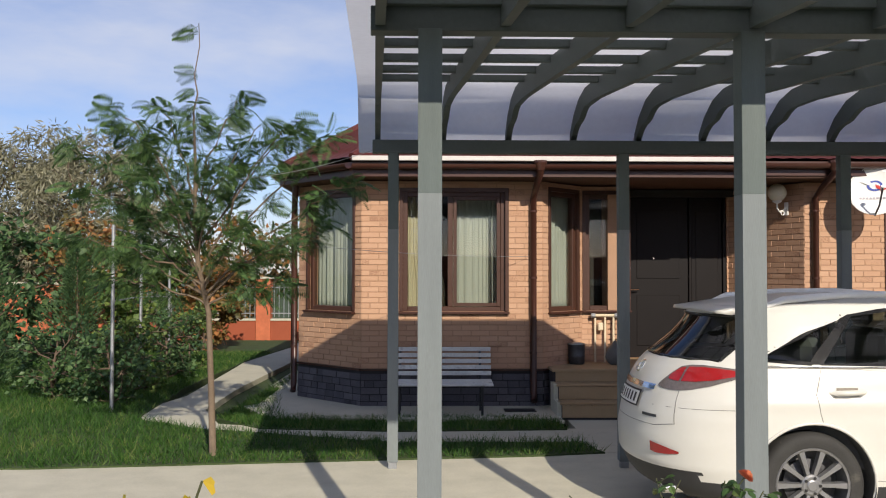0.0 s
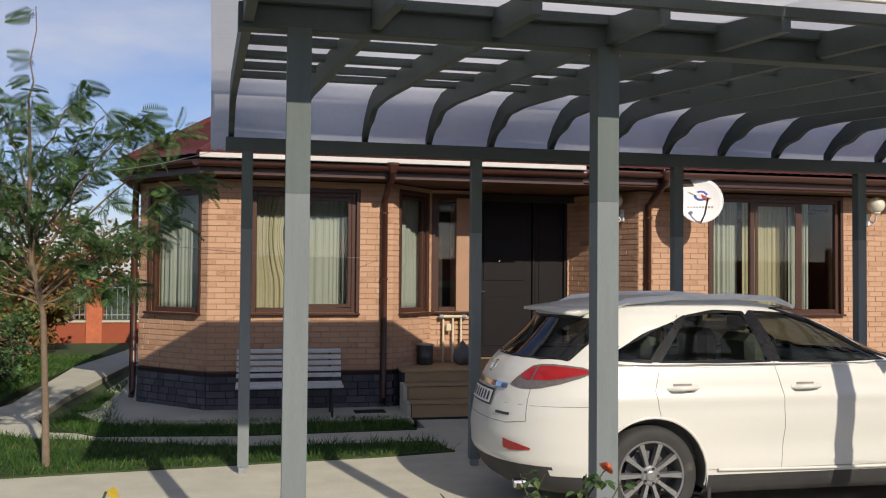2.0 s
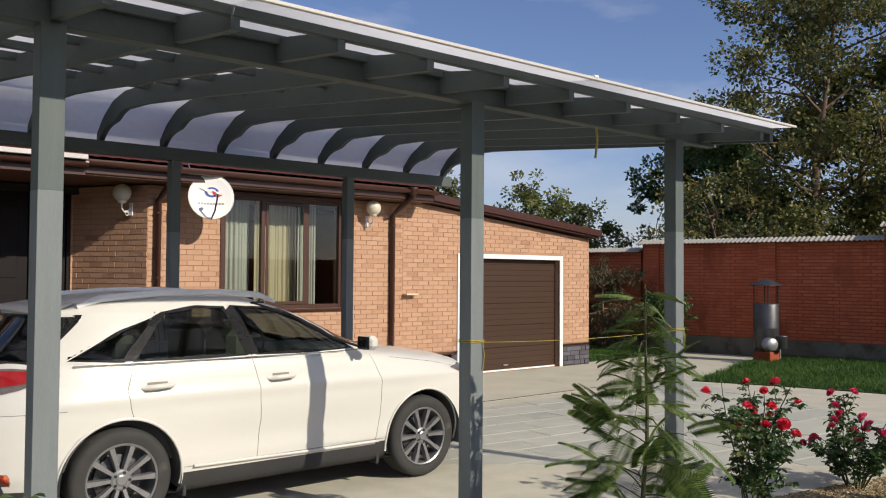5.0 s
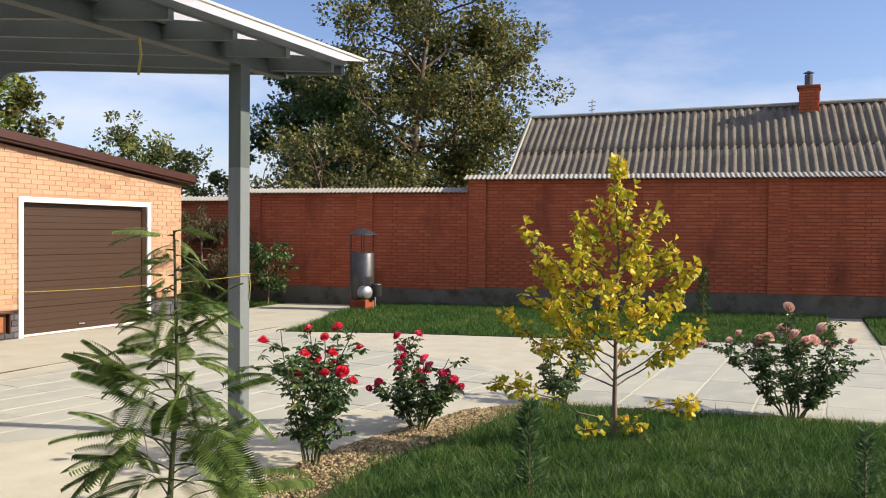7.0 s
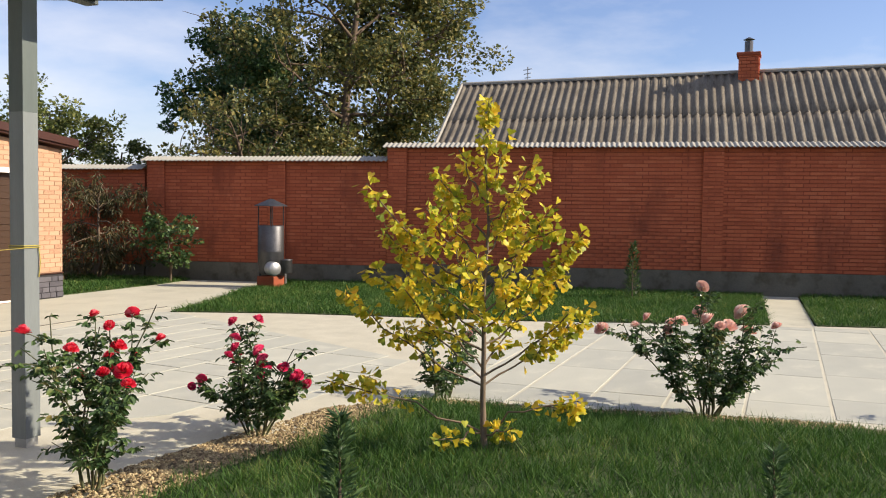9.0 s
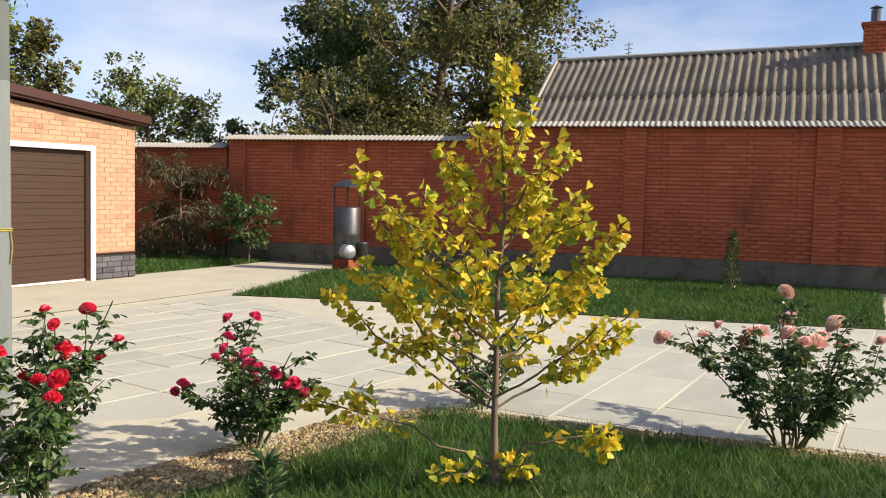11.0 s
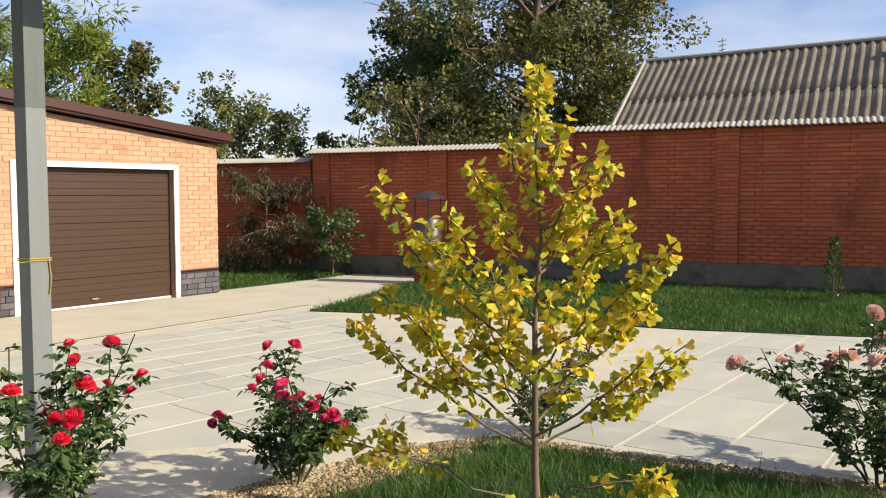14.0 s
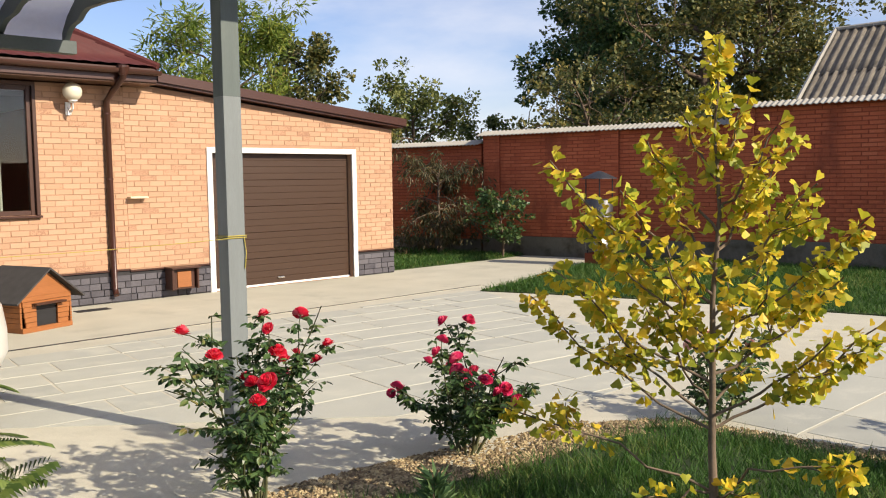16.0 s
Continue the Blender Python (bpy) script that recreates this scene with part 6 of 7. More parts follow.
def rose(x, y, z, h, w, blooms, material, label, seed, stems=9, leaves_n=900, blook=0.042, spread=1.0, low=0.3):
    """A rose bush: thorny canes with side shoots, drooping leaflets in threes and fives, blooms at many heights."""
    rng = np.random.default_rng(seed)
    t = thing("rose_bush", (x, y, z), 0, label, "rose bush", "garden roses")
    bm = bmesh.new()
    pos, dirs = [], []
    tips = []
    shoots = []
    for k in range(stems):
        a = 2 * math.pi * k / stems + rng.uniform(-0.4, 0.4)
        reach = w * 0.5 * rng.uniform(0.3, 1.0) * spread
        hh = h * rng.uniform(0.6, 0.95) if k else h
        if reach > 0.36 * w:
            hh *= 0.88
        line = bend((0.05 * math.cos(a), 0.05 * math.sin(a), -0.04), (reach * math.cos(a) * 0.9, reach * math.sin(a) * 0.9, hh), math.hypot(reach, hh), 7, rng, 0.11, -0.01)
        tube(bm, line, [0.009, 0.008, 0.0075, 0.006, 0.005, 0.0045, 0.004, 0.003], 6)
        tips.append(line[-1])
        shoots.append((line, 0.26))
        for j in range(6):
            p, d = along_line(line, rng.uniform(0.22, 0.92))
            out = Vector((math.cos(a), math.sin(a), 0)) * rng.uniform(0, 0.7)
            sh = bend(p, d * 0.7 + out + Vector((*rng.normal(0, 0.5, 2), 0.25)), h * rng.uniform(0.12, 0.3), 4, rng, 0.14)
            tube(bm, sh, [0.0045, 0.004, 0.0035, 0.003, 0.0025], 5, False)
            shoots.append((sh, 0.05))
            tips.append(sh[-1])
    per = max(3, int(leaves_n / len(shoots) / 4))
    for line, start in shoots:
        for _ in range(per if start < 0.1 else per * 2):
            p, d = along_line(line, rng.uniform(start, 1.0))
            side = Vector((*rng.normal(0, 1, 2), rng.uniform(-0.25, 0.35))).normalized()
            stalk = rng.uniform(0.03, 0.075)
            for q, turn in ((1.0, 0.0), (0.65, 1.0), (0.65, -1.0), (0.3, 0.9)):
                across = side.cross(Vector((0, 0, 1)))
                pos.append(p + side * stalk * q)
                dirs.append(side * (1.0 - 0.5 * abs(turn)) + across * turn + Vector((0, 0, rng.uniform(-0.75, 0.05))))
    part("stem", bm, STEM, t, "", True)
    scatter("foliage", np.array(pos), np.array(dirs), rng.uniform(0.03, 0.056, len(pos)), T_LEAF, L_ROSE, t, rng, tilt=0.45)
    tips = [q for q in tips if q.z > low * h]
    rng.shuffle(tips)
    tips = sorted(tips[:int(blooms * 1.6)], key=lambda q: -q.z)[:blooms]
    for q in tips:
        bloom(t, q, blook * rng.uniform(0.75, 1.25), material, rng)
    return t


def ginkgo(x, y, z):
    """A young ginkgo: a thin leader, ascending side branches crowded with leaves, two low drooping shoots."""
    rng = np.random.default_rng(23)
    t = thing("ginkgo_tree", (x, y, z), 0, "small ginkgo tree with bright yellow-green autumn leaves", "tree")
    bm = bmesh.new()
    main = [Vector(p) for p in ((0.03, 0.0, -0.05), (0.01, 0.01, 0.3), (-0.01, 0.0, 0.62), (0.0, 0.01, 1.0), (0.02, -0.01, 1.4), (0.0, 0.01, 1.75), (0.02, 0, 2.02), (0.015, 0.0, 2.16))]
    tube(bm, main, [0.024, 0.018, 0.015, 0.0125, 0.0095, 0.007, 0.005, 0.003], 9)
    across, deep = Vector((0.49, -0.87, 0)), Vector((0.87, 0.49, 0))
    # start height, then the tip: across, deep, height; share of the branch that is bare
    limbs = [(0.10, -0.98, -0.05, 0.46, 0.6), (0.14, 0.60, -0.1, 0.32, 0.55), (0.10, -0.30, -0.12, 0.10, 0.6), (0.07, 0.16, -0.1, 0.16, 0.2),
             (0.40, -0.86, 0.1, 0.98, 0.45), (0.44, -0.52, -0.25, 1.02, 0.4), (0.50, -0.30, 0.25, 0.98, 0.45), (0.40, 0.72, 0.05, 0.92, 0.42), (0.46, 0.45, -0.28, 0.88, 0.35), (0.52, 0.34, 0.3, 0.96, 0.4),
             (0.62, -0.72, -0.1, 1.14, 0.35), (0.66, 0.55, 0.12, 1.10, 0.3), (0.70, -0.42, 0.36, 1.2, 0.3), (0.72, 0.2, -0.42, 1.16, 0.3), (0.78, -0.2, -0.4, 1.22, 0.25),
             (0.82, -0.62, 0.06, 1.36, 0.25), (0.86, 0.60, -0.05, 1.36, 0.25), (0.92, 0.36, 0.3, 1.4, 0.2), (0.98, -0.74, -0.04, 1.64, 0.35), (1.02, -0.4, -0.22, 1.5, 0.15),
             (1.08, 0.40, -0.18, 1.52, 0.15), (1.14, -0.28, 0.26, 1.6, 0.1), (1.22, 0.26, 0.16, 1.64, 0.1), (1.3, -0.3, 0.0, 1.72, 0.1), (1.38, 0.24, -0.12, 1.76, 0.1), (1.5, -0.16, 0.1, 1.86, 0.05), (1.6, 0.14, 0.05, 1.92, 0.05)]
    lines = [(main[3:], 0.1, 0.7), (main[5:], 0.05, 0.9)]
    for h, u, v, top, bare in limbs:
        q = np.interp(h, [p.z for p in main], np.arange(len(main))) / (len(main) - 1)
        p, d = along_line(main, q)
        tip = across * u + deep * v + Vector((0, 0, top))
        sag = Vector((0, 0, -0.06 if h > 0.2 else 0.04)) * (tip - p).length
        pts = []
        for k in range(8):
            f = k / 7
            w = Vector(rng.normal(0, 0.012, 3)) if 0 < k < 7 else Vector((0, 0, 0))
            pts.append(p.lerp(tip, f) + sag * math.sin(math.pi * f) + w)
        tube(bm, pts, [0.0055 * (1 - 0.75 * k / 7) + 0.002 for k in range(8)], 6)
        lines.append((pts, bare * 0.75, 1.0))
        if (tip - p).length > 0.45:
            p2, d2 = along_line(pts, rng.uniform(0.5, 0.75))
            s2 = bend(p2, d2 + Vector(rng.normal(0, 0.45, 3)), 0.2, 3, rng, 0.1)
            tube(bm, s2, [0.004, 0.0035, 0.003, 0.0025], 5, False)
            lines.append((s2, 0.2, 1.2))
    part("trunk", bm, GBARK, t, "", True)
    pos, dirs = [], []
    for line, bare, rich in lines:
        L = sum((b - a).length for a, b in zip(line, line[1:]))
        for c in range(int((4 + 29 * L * (1 - bare)) * rich)):
            p, d = along_line(line, bare + (1 - bare) * rng.uniform(0, 1) ** 0.7)
            for _ in range(rng.integers(3, 6)):
                o = Vector(rng.normal(0, 1, 3)) + Vector((0, 0, -0.25))
                o.normalize()
                pos.append(p + o * rng.uniform(0.012, 0.045))
                dirs.append(o + Vector((0, 0, -0.3)))
    scatter("foliage", np.array(pos), np.array(dirs), rng.uniform(0.034, 0.06, len(pos)), T_FAN, L_GINK, t, rng, tilt=0.9)
    return t


def conifer(x, y, h, r, label, seed, mat_leaf, count=900, z=0.0):
    rng = np.random.default_rng(seed)
    t = thing("conifer", (x, y, z), 0, label, "conifer")
    part("trunk", tube(bmesh.new(), [(0, 0, -0.03), (0.01, 0, h * 0.5), (0, 0.01, h)], [0.004 + 0.012 * h, 0.003 + 0.006 * h, 0.002], 6), BARK, t)
    q = rng.uniform(0.05, 1, count)
    a = rng.uniform(0, 2 * math.pi, count)
    lob = 1 + 0.3 * np.sin(3 * a + 9 * q) + 0.2 * np.sin(11 * q + a)
    rad = r * (1 - q) ** 0.7 * rng.uniform(0.3, 1, count) * lob
    pos = np.stack([rad * np.cos(a), rad * np.sin(a), h * q], 1)
    d = np.stack([np.cos(a), np.sin(a), np.full(count, 0.9)], 1) + rng.normal(0, 0.3, (count, 3))
    scatter("foliage", pos, d, rng.uniform(0.05, 0.12, count) * (0.5 + 0.5 * min(1, h)), T_NARROW, mat_leaf, t, rng)
    return t


GZ = float(height_s(7.1, 1.33))
ginkgo(7.2, 1.6, GZ)
rose(5.97, 3.53, 0.0, 1.14, 0.62, 15, PETALR, "tall rose bush with many bright red blooms", 31, 9, 2300, 0.046, 1.0, 0.3)
rose(7.4, 3.38, 0.0, 0.8, 0.78, 24, PETALM, "rose bush with many crimson-pink blooms", 32, 11, 2400, 0.042, 1.0, 0.3)
rose(9.25, 0.42, 0.0, 1.1, 1.35, 16, PETALP, "wide rose bush with pale pink fading blooms", 33, 13, 3800, 0.062, 1.0, 0.45)
rose(9.12, 2.62, 0.0, 0.72, 0.7, 4, PETALP, "small rose bush with a few pale blooms", 34, 8, 1300, 0.05)
rose(0.28, 3.4, 0.02, 1.2, 0.4, 2, PETALO, "slim rose bush with an orange bud", 37, 6, 700, 0.03)
rose(9.9, -1.9, 0.0, 0.8, 0.8, 4, PETALP, "rose bush with pale blooms at the lawn's edge", 36, 8, 600, 0.05)
mimosa(4.27, 3.36, 0.02)
silk_tree(-2.78, 8.84)
conifer(5.6, 1.75, 0.55, 0.08, "thin young thuja seedling in the lawn", 41, L_OAK, 480, float(height_s(5.6, 1.75)))
conifer(6.25, -0.1, 0.42, 0.05, "thin young thuja seedling with browning tips", 42, L_OAK, 260, float(height_s(6.25, -0.1)))
conifer(18.4, 2.5, 1.05, 0.16, "slim young cypress before the fence", 43, L_ROSE, 600)
for i, (x, y, h, r) in enumerate(((-7.3, 13.2, 2.5, 0.75), (-8.4, 14.5, 2.9, 0.8), (-6.9, 15.8, 2.3, 0.7))):
    conifer(x, y, h, r, "dense dark green thuja beside the lawn", 50 + i, L_OAK, 5000)
tree(17.2, 14.0, 2.55, 1.15, "peach_tree", "small drooping peach tree with dull olive leaves", L_PEACH, 0.13, 5200, 61, 0.35, 14, 0.035, template=T_NARROW, droop=0.35)
tree(17.45, 12.25, 1.75, 0.6, "shrub", "small dark evergreen shrub on one stem", L_ROSE, 0.085, 1800, 62, 0.25, 10, 0.02)
for i, (x, y, h, r) in enumerate(((-4.95, 12.2, 1.15, 0.55), (-5.1, 13.4, 1.35, 0.6), (-5.0, 14.9, 1.3, 0.6), (-5.1, 16.6, 1.4, 0.7), (-6.0, 12.6, 1.2, 0.5))):
    tree(x, y, h, r, "garden_shrub", "leafy green shrub beside the garden path", (L_OAK, L_FERN)[i % 2], 0.07, 1500, 64 + i, 0.1, 12, 0.015)
# trees beyond the fences
tree(30.6, 18.2, 9.2, 3.0, "background_tree", "dense dark green tree behind the fence", L_OAK, 0.15, 40000, 81, 0.12, 26, 0.2, z=0)
tree(29.6, 15.0, 15.0, 4.5, "background_tree", "tall olive and yellow autumn tree behind the fence", L_OLIVE, 0.14, 42000, 82, 0.15, 30, 0.24, bare=0.15)
tree(33.0, 14.2, 11.5, 3.2, "background_tree", "leafy autumn tree behind the neighbour roof", L_OLIVE, 0.19, 13000, 83, 0.3, 24, 0.2)
tree(26.0, 15.5, 5.5, 2.4, "background_tree", "thin-branched half-bare tree behind the fence", L_OLIVE, 0.12, 5200, 84, 0.1, 26, 0.12, bare=0.4)
tree(18.6, 26.6, 8.0, 2.9, "background_tree", "bright green walnut tree behind the garage", L_BRIGHT, 0.27, 13000, 85, 0.25, 22, 0.2, template=T_NARROW)
tree(26.0, 31.4, 9.3, 2.1, "background_tree", "dark slender tree far behind the garage", L_OLIVE, 0.19, 9600, 86, 0.3, 20, 0.18)
tree(23.4, 21.8, 5.7, 2.0, "background_tree", "olive green fruit tree behind the fence", L_MID, 0.12, 12000, 87, 0.2, 20, 0.12)
tree(28.0, 23.2, 4.6, 1.5, "background_tree", "green bushy tree behind the fence", L_MID, 0.13, 5200, 88, 0.2, 16, 0.1)
tree(20.6, 21.2, 4.0, 1.2, "background_tree", "low olive green tree behind the fence", L_OLIVE, 0.11, 4400, 89, 0.2, 14, 0.08)
tree(-10.9, 24.8, 6.3, 2.6, "background_tree", "silvery willow with fine pale leaves", L_SILV, 0.2, 24000, 90, 0.15, 28, 0.14, template=T_NARROW, droop=0.2)
tree(-13.5, 26.5, 6.4, 2.6, "background_tree", "silvery willow with fine pale leaves", L_SILV, 0.2, 20000, 91, 0.15, 26, 0.14, template=T_NARROW, droop=0.2)
for i, (x, y, h, r, lf) in enumerate(((-8.6, 21.5, 3.3, 1.4, L_RUST), (-6.6, 27.5, 3.8, 1.7, L_RUST), (-4.2, 28, 3.5, 1.6, L_OAK), (-2.0, 27.5, 3.4, 1.5, L_OLIVE), (-9.6, 18.6, 3.0, 1.3, L_OAK), (-11.5, 17.5, 3.4, 1.5, L_OAK), (-7.2, 19.5, 2.6, 1.1, L_FERN), (-5.8, 20.5, 2.4, 0.9, L_RUST))):
    tree(x, y, h, r, "background_tree", "mixed green and rusty garden tree near the street fence", lf, 0.14, 2800, 92 + i, 0.15, 16, 0.07)


# near ginkgo sapling with a few leaves
def sapling():
    rng = np.random.default_rng(77)
    t = thing("ginkgo_sapling", (-1.3, 1.75, 0.02), 0, "thin ginkgo sapling with few yellow-green leaves", "plant")
    bm = bmesh.new()
    main = [Vector(p) for p in ((0, 0, -0.03), (0.0, 0.0, 0.5), (0.02, 0, 0.9), (0.0, 0, 1.15))]
    tube(bm, main, [0.012, 0.009, 0.007, 0.005], 6)
    pos, dirs = [], []
    for h, tip in ((0.9, (0.22, -0.05, 1.43)), (1.0, (0.1, -0.1, 1.38)), (1.1, (-0.32, -0.05, 1.42)), (1.15, (-0.42, -0.02, 1.6))):
        line = [Vector((0.01, 0, h)), Vector((0.01, 0, h)).lerp(Vector(tip), 0.5) + Vector((0, 0, -0.04)), Vector(tip)]
        tube(bm, line, [0.004, 0.003, 0.0025], 5)
        for k in range(5):
            p, d = along_line(line, 0.6 + 0.1 * k)
            pos.append(p)
            dirs.append(d + Vector(rng.normal(0, 0.7, 3)))
    part("stem", bm, STEM, t)
    scatter("foliage", np.array(pos), np.array(dirs), rng.uniform(0.035, 0.05, len(pos)), T_FAN, L_GINK, t, rng)


sapling()


# ---- grass, gravel and fallen leaves ----
def grass(name, poly, box4, density, hgt, seed, zfun=None, width=0.006, label="", bald=0.0, edge=None):
    rng = np.random.default_rng(seed)
    x0, y0, x1, y1 = box4
    n = int((x1 - x0) * (y1 - y0) * density)
    x, y = rng.uniform(x0, x1, n), rng.uniform(y0, y1, n)
    patch = 0.5 + 0.5 * np.sin(1.7 * x + 1.1 * np.sin(1.3 * y)) * np.cos(1.9 * y + 0.8 * np.sin(0.9 * x))
    clump = 0.5 + 0.5 * np.sin(7.3 * x + 2.1 * np.sin(5.1 * y)) * np.cos(6.7 * y + 1.7 * np.sin(4.3 * x))
    ok = inside(poly, x, y) & (rng.uniform(0, 1, n) > bald * (0.5 * patch + 0.9 * clump))
    x, y, patch = x[ok], y[ok], (0.5 * patch + 0.6 - 0.6 * clump)[ok]
    if edge is not None:
        ok = edge(x, y) > rng.uniform(0, 1, len(x))
        x, y, patch = x[ok], y[ok], patch[ok]
    n = len(x)
    z = zfun(x, y) if zfun else np.full(n, 0.01)
    a = rng.uniform(0, 2 * math.pi, n)
    h = hgt * rng.uniform(0.45, 1.25, n) * (0.75 + 0.5 * patch)
    lean = rng.normal(0, 0.7, (n, 2)) * h[:, None]
    wx, wy = np.cos(a) * width * rng.uniform(0.6, 1.4, n), np.sin(a) * width * rng.uniform(0.6, 1.4, n)
    v = np.zeros((n, 3, 3))
    v[:, 0] = np.stack([x - wx, y - wy, z - 0.01], 1)
    v[:, 1] = np.stack([x + wx, y + wy, z - 0.01], 1)
    v[:, 2] = np.stack([x + lean[:, 0], y + lean[:, 1], z + h], 1)
    ob = arrays(name, v.reshape(-1, 3), np.arange(3 * n).reshape(n, 3), GRASS)
    return tagged(ob, label, "grass", kind="stuff")


def bed_edge(x, y):
    """Grass thins out near the gravelled rim of the south lawn."""
    d = np.where(x < 8.9, 3.48 - 0.12 * np.clip(x - 6.2, 0, 3) - y, 1.0)
    d = np.minimum(d, (9.3 - 0.12 * y - x) * 1.6)
    return np.clip((d - 0.25) / 0.5, 0.0, 1.0)


grass("grass_south", LAWN_S, (3.6, -6.5, 10.2, 3.5), 5200, 0.08, 1, height_s, 0.004, "uneven mown green grass of the near lawn", 0.55, bed_edge)
grass("grass_south", LAWN_S, (-12, -6.0, 3.6, 3.4), 500, 0.08, 9, height_s, 0.008, "mown green grass beside the near lawn", 0.3)
grass("grass_east", LAWN_E1, (13, 0, 20.8, 10.3), 1500, 0.085, 2, None, 0.008, "lush green grass before the brick fence", 0.1)
grass("grass_east", LAWN_E2, (14.7, -6, 22, 0.0), 1100, 0.085, 3, None, 0.008, "lush green grass before the brick fence", 0.1)
grass("grass_garage", LAWN_G, (14, 10.6, 18.5, 16), 1100, 0.085, 4, None, 0.009, "green grass beside the garage", 0.1)
grass("grass_west", LAWN_W, (-12, 8.1, 1.2, 20), 1500, 0.085, 5, None, 0.006, "uneven green grass around the young tree", 0.3)
grass("grass_house", LAWN_P, (-3.4, 9.9, 1.0, 16.3), 2600, 0.085, 6, None, 0.006, "green grass strip along the house", 0.25)


def pebbles(name, n, seed, where, size, material, label, flat=0.6):
    rng = np.random.default_rng(seed)
    p = where(rng, n)
    t = np.array([(1, 0, 0), (0, 1, 0), (-1, 0, 0), (0, -1, 0), (0, 0, flat), (0, 0, -flat)], float)
    f = np.array([(0, 1, 4), (1, 2, 4), (2, 3, 4), (3, 0, 4), (1, 0, 5), (2, 1, 5), (3, 2, 5), (0, 3, 5)])
    s = rng.uniform(size[0], size[1], (n, 1, 1)) * rng.uniform(0.6, 1.3, (n, 1, 3))
    a = rng.uniform(0, 6.28, n)
    c, q = np.cos(a), np.sin(a)
    rot = np.stack([np.stack([c, -q, 0 * a], 1), np.stack([q, c, 0 * a], 1), np.stack([0 * a, 0 * a, 1 + 0 * a], 1)], 1)
    v = np.einsum("nij,nkj->nki", rot, t[None] * s) + p[:, None]
    ff = (np.arange(n)[:, None, None] * 6 + f[None]).reshape(-1, 3)
    return tagged(arrays(name, v.reshape(-1, 3), ff, material), label, "gravel", kind="stuff")


def rim(rng, n):
    q = rng.uniform(0, 1, n)
    xs, ys = np.interp(q, [0, 0.25, 0.5, 0.7, 0.8, 0.9, 1], [4.2, 6.3, 7.2, 8.3, 8.85, 9.1, 9.4]), np.interp(q, [0, 0.25, 0.5, 0.7, 0.8, 0.9, 1], [3.55, 3.5, 3.42, 3.2, 2.7, 1.5, -0.6])
    w = np.where(q < 0.72, 0.42, 0.16)
    x, y = xs + rng.uniform(-1, 0.3, n) * w * np.where(q > 0.75, 1, 0.2), ys + rng.uniform(-1, 0.3, n) * w
    return np.stack([x, y, height_s(x, y) + 0.006], 1)


pebbles("gravel", 9000, 8, rim, (0.008, 0.022), GRAVEL, "tan pebbles and dry litter along the bed's edge")

# ---- fixtures and loose things ----
GLOBE = mat("cream_globe_glass", (0.78, 0.73, 0.58), 0.25, var=0.04, scale=4, fine=40, bump=0, trans=0.2)
YEL = mat("yellow_cord", (0.34, 0.28, 0.06), 0.7, var=0.15)
BLUE = mat("blue_print", (0.05, 0.08, 0.35), 0.5, var=0.1)
REDP = mat("red_print", (0.55, 0.04, 0.03), 0.5, var=0.1)
GREYP = mat("grey_print", (0.35, 0.33, 0.36), 0.5, var=0.1)
CREAMP = mat("cream_pipe_paint", (0.62, 0.52, 0.36), 0.5, var=0.12, scale=6, fine=50)


def wall_lamp(m):
    """A globe lamp on a scrolled bracket; local -y points away from the wall."""
    l = new("wall_lamp")
    l.matrix_basis = m
    tagged(l, "white globe wall lamp on a scrolled bracket", "lamp", "porch lamps")
    part("back_plate", box(bmesh.new(), -0.035, -0.02, -0.09, 0.035, 0.0, 0.09, 0.008), WHITE, l)
    arm = part("arm", tube(bmesh.new(), [(0, -0.01, 0.02), (0, -0.08, -0.03), (0, -0.15, -0.04), (0, -0.19, 0.0), (0, -0.19, 0.07)], 0.011, 8), WHITE, l, "", True)
    pts = [(0, -0.09 - 0.045 * math.cos(a) * (1 - a / 14), -0.06 + 0.045 * math.sin(a) * (1 - a / 14)) for a in np.linspace(0, 9, 20)]
    part("scroll", tube(bmesh.new(), pts, 0.006, 6), WHITE, arm)
    part("cup", lathe(bmesh.new(), [(0.03, 0.07), (0.06, 0.09), (0.062, 0.105)], 16, pose(0, -0.19, 0)), WHITE, l)
    bm = bmesh.new()
    bmesh.ops.create_uvsphere(bm, u_segments=28, v_segments=18, radius=0.125, matrix=pose(0, -0.19, 0.215))
    part("globe", bm, GLOBE, l, "cream glass globe", True)
    return l


wall_lamp(pose(8.2, 11.775, 2.72))
ww = WALLS["porch_east"][1]
wall_lamp(ww @ pose(1.08, -0.012, 2.72))


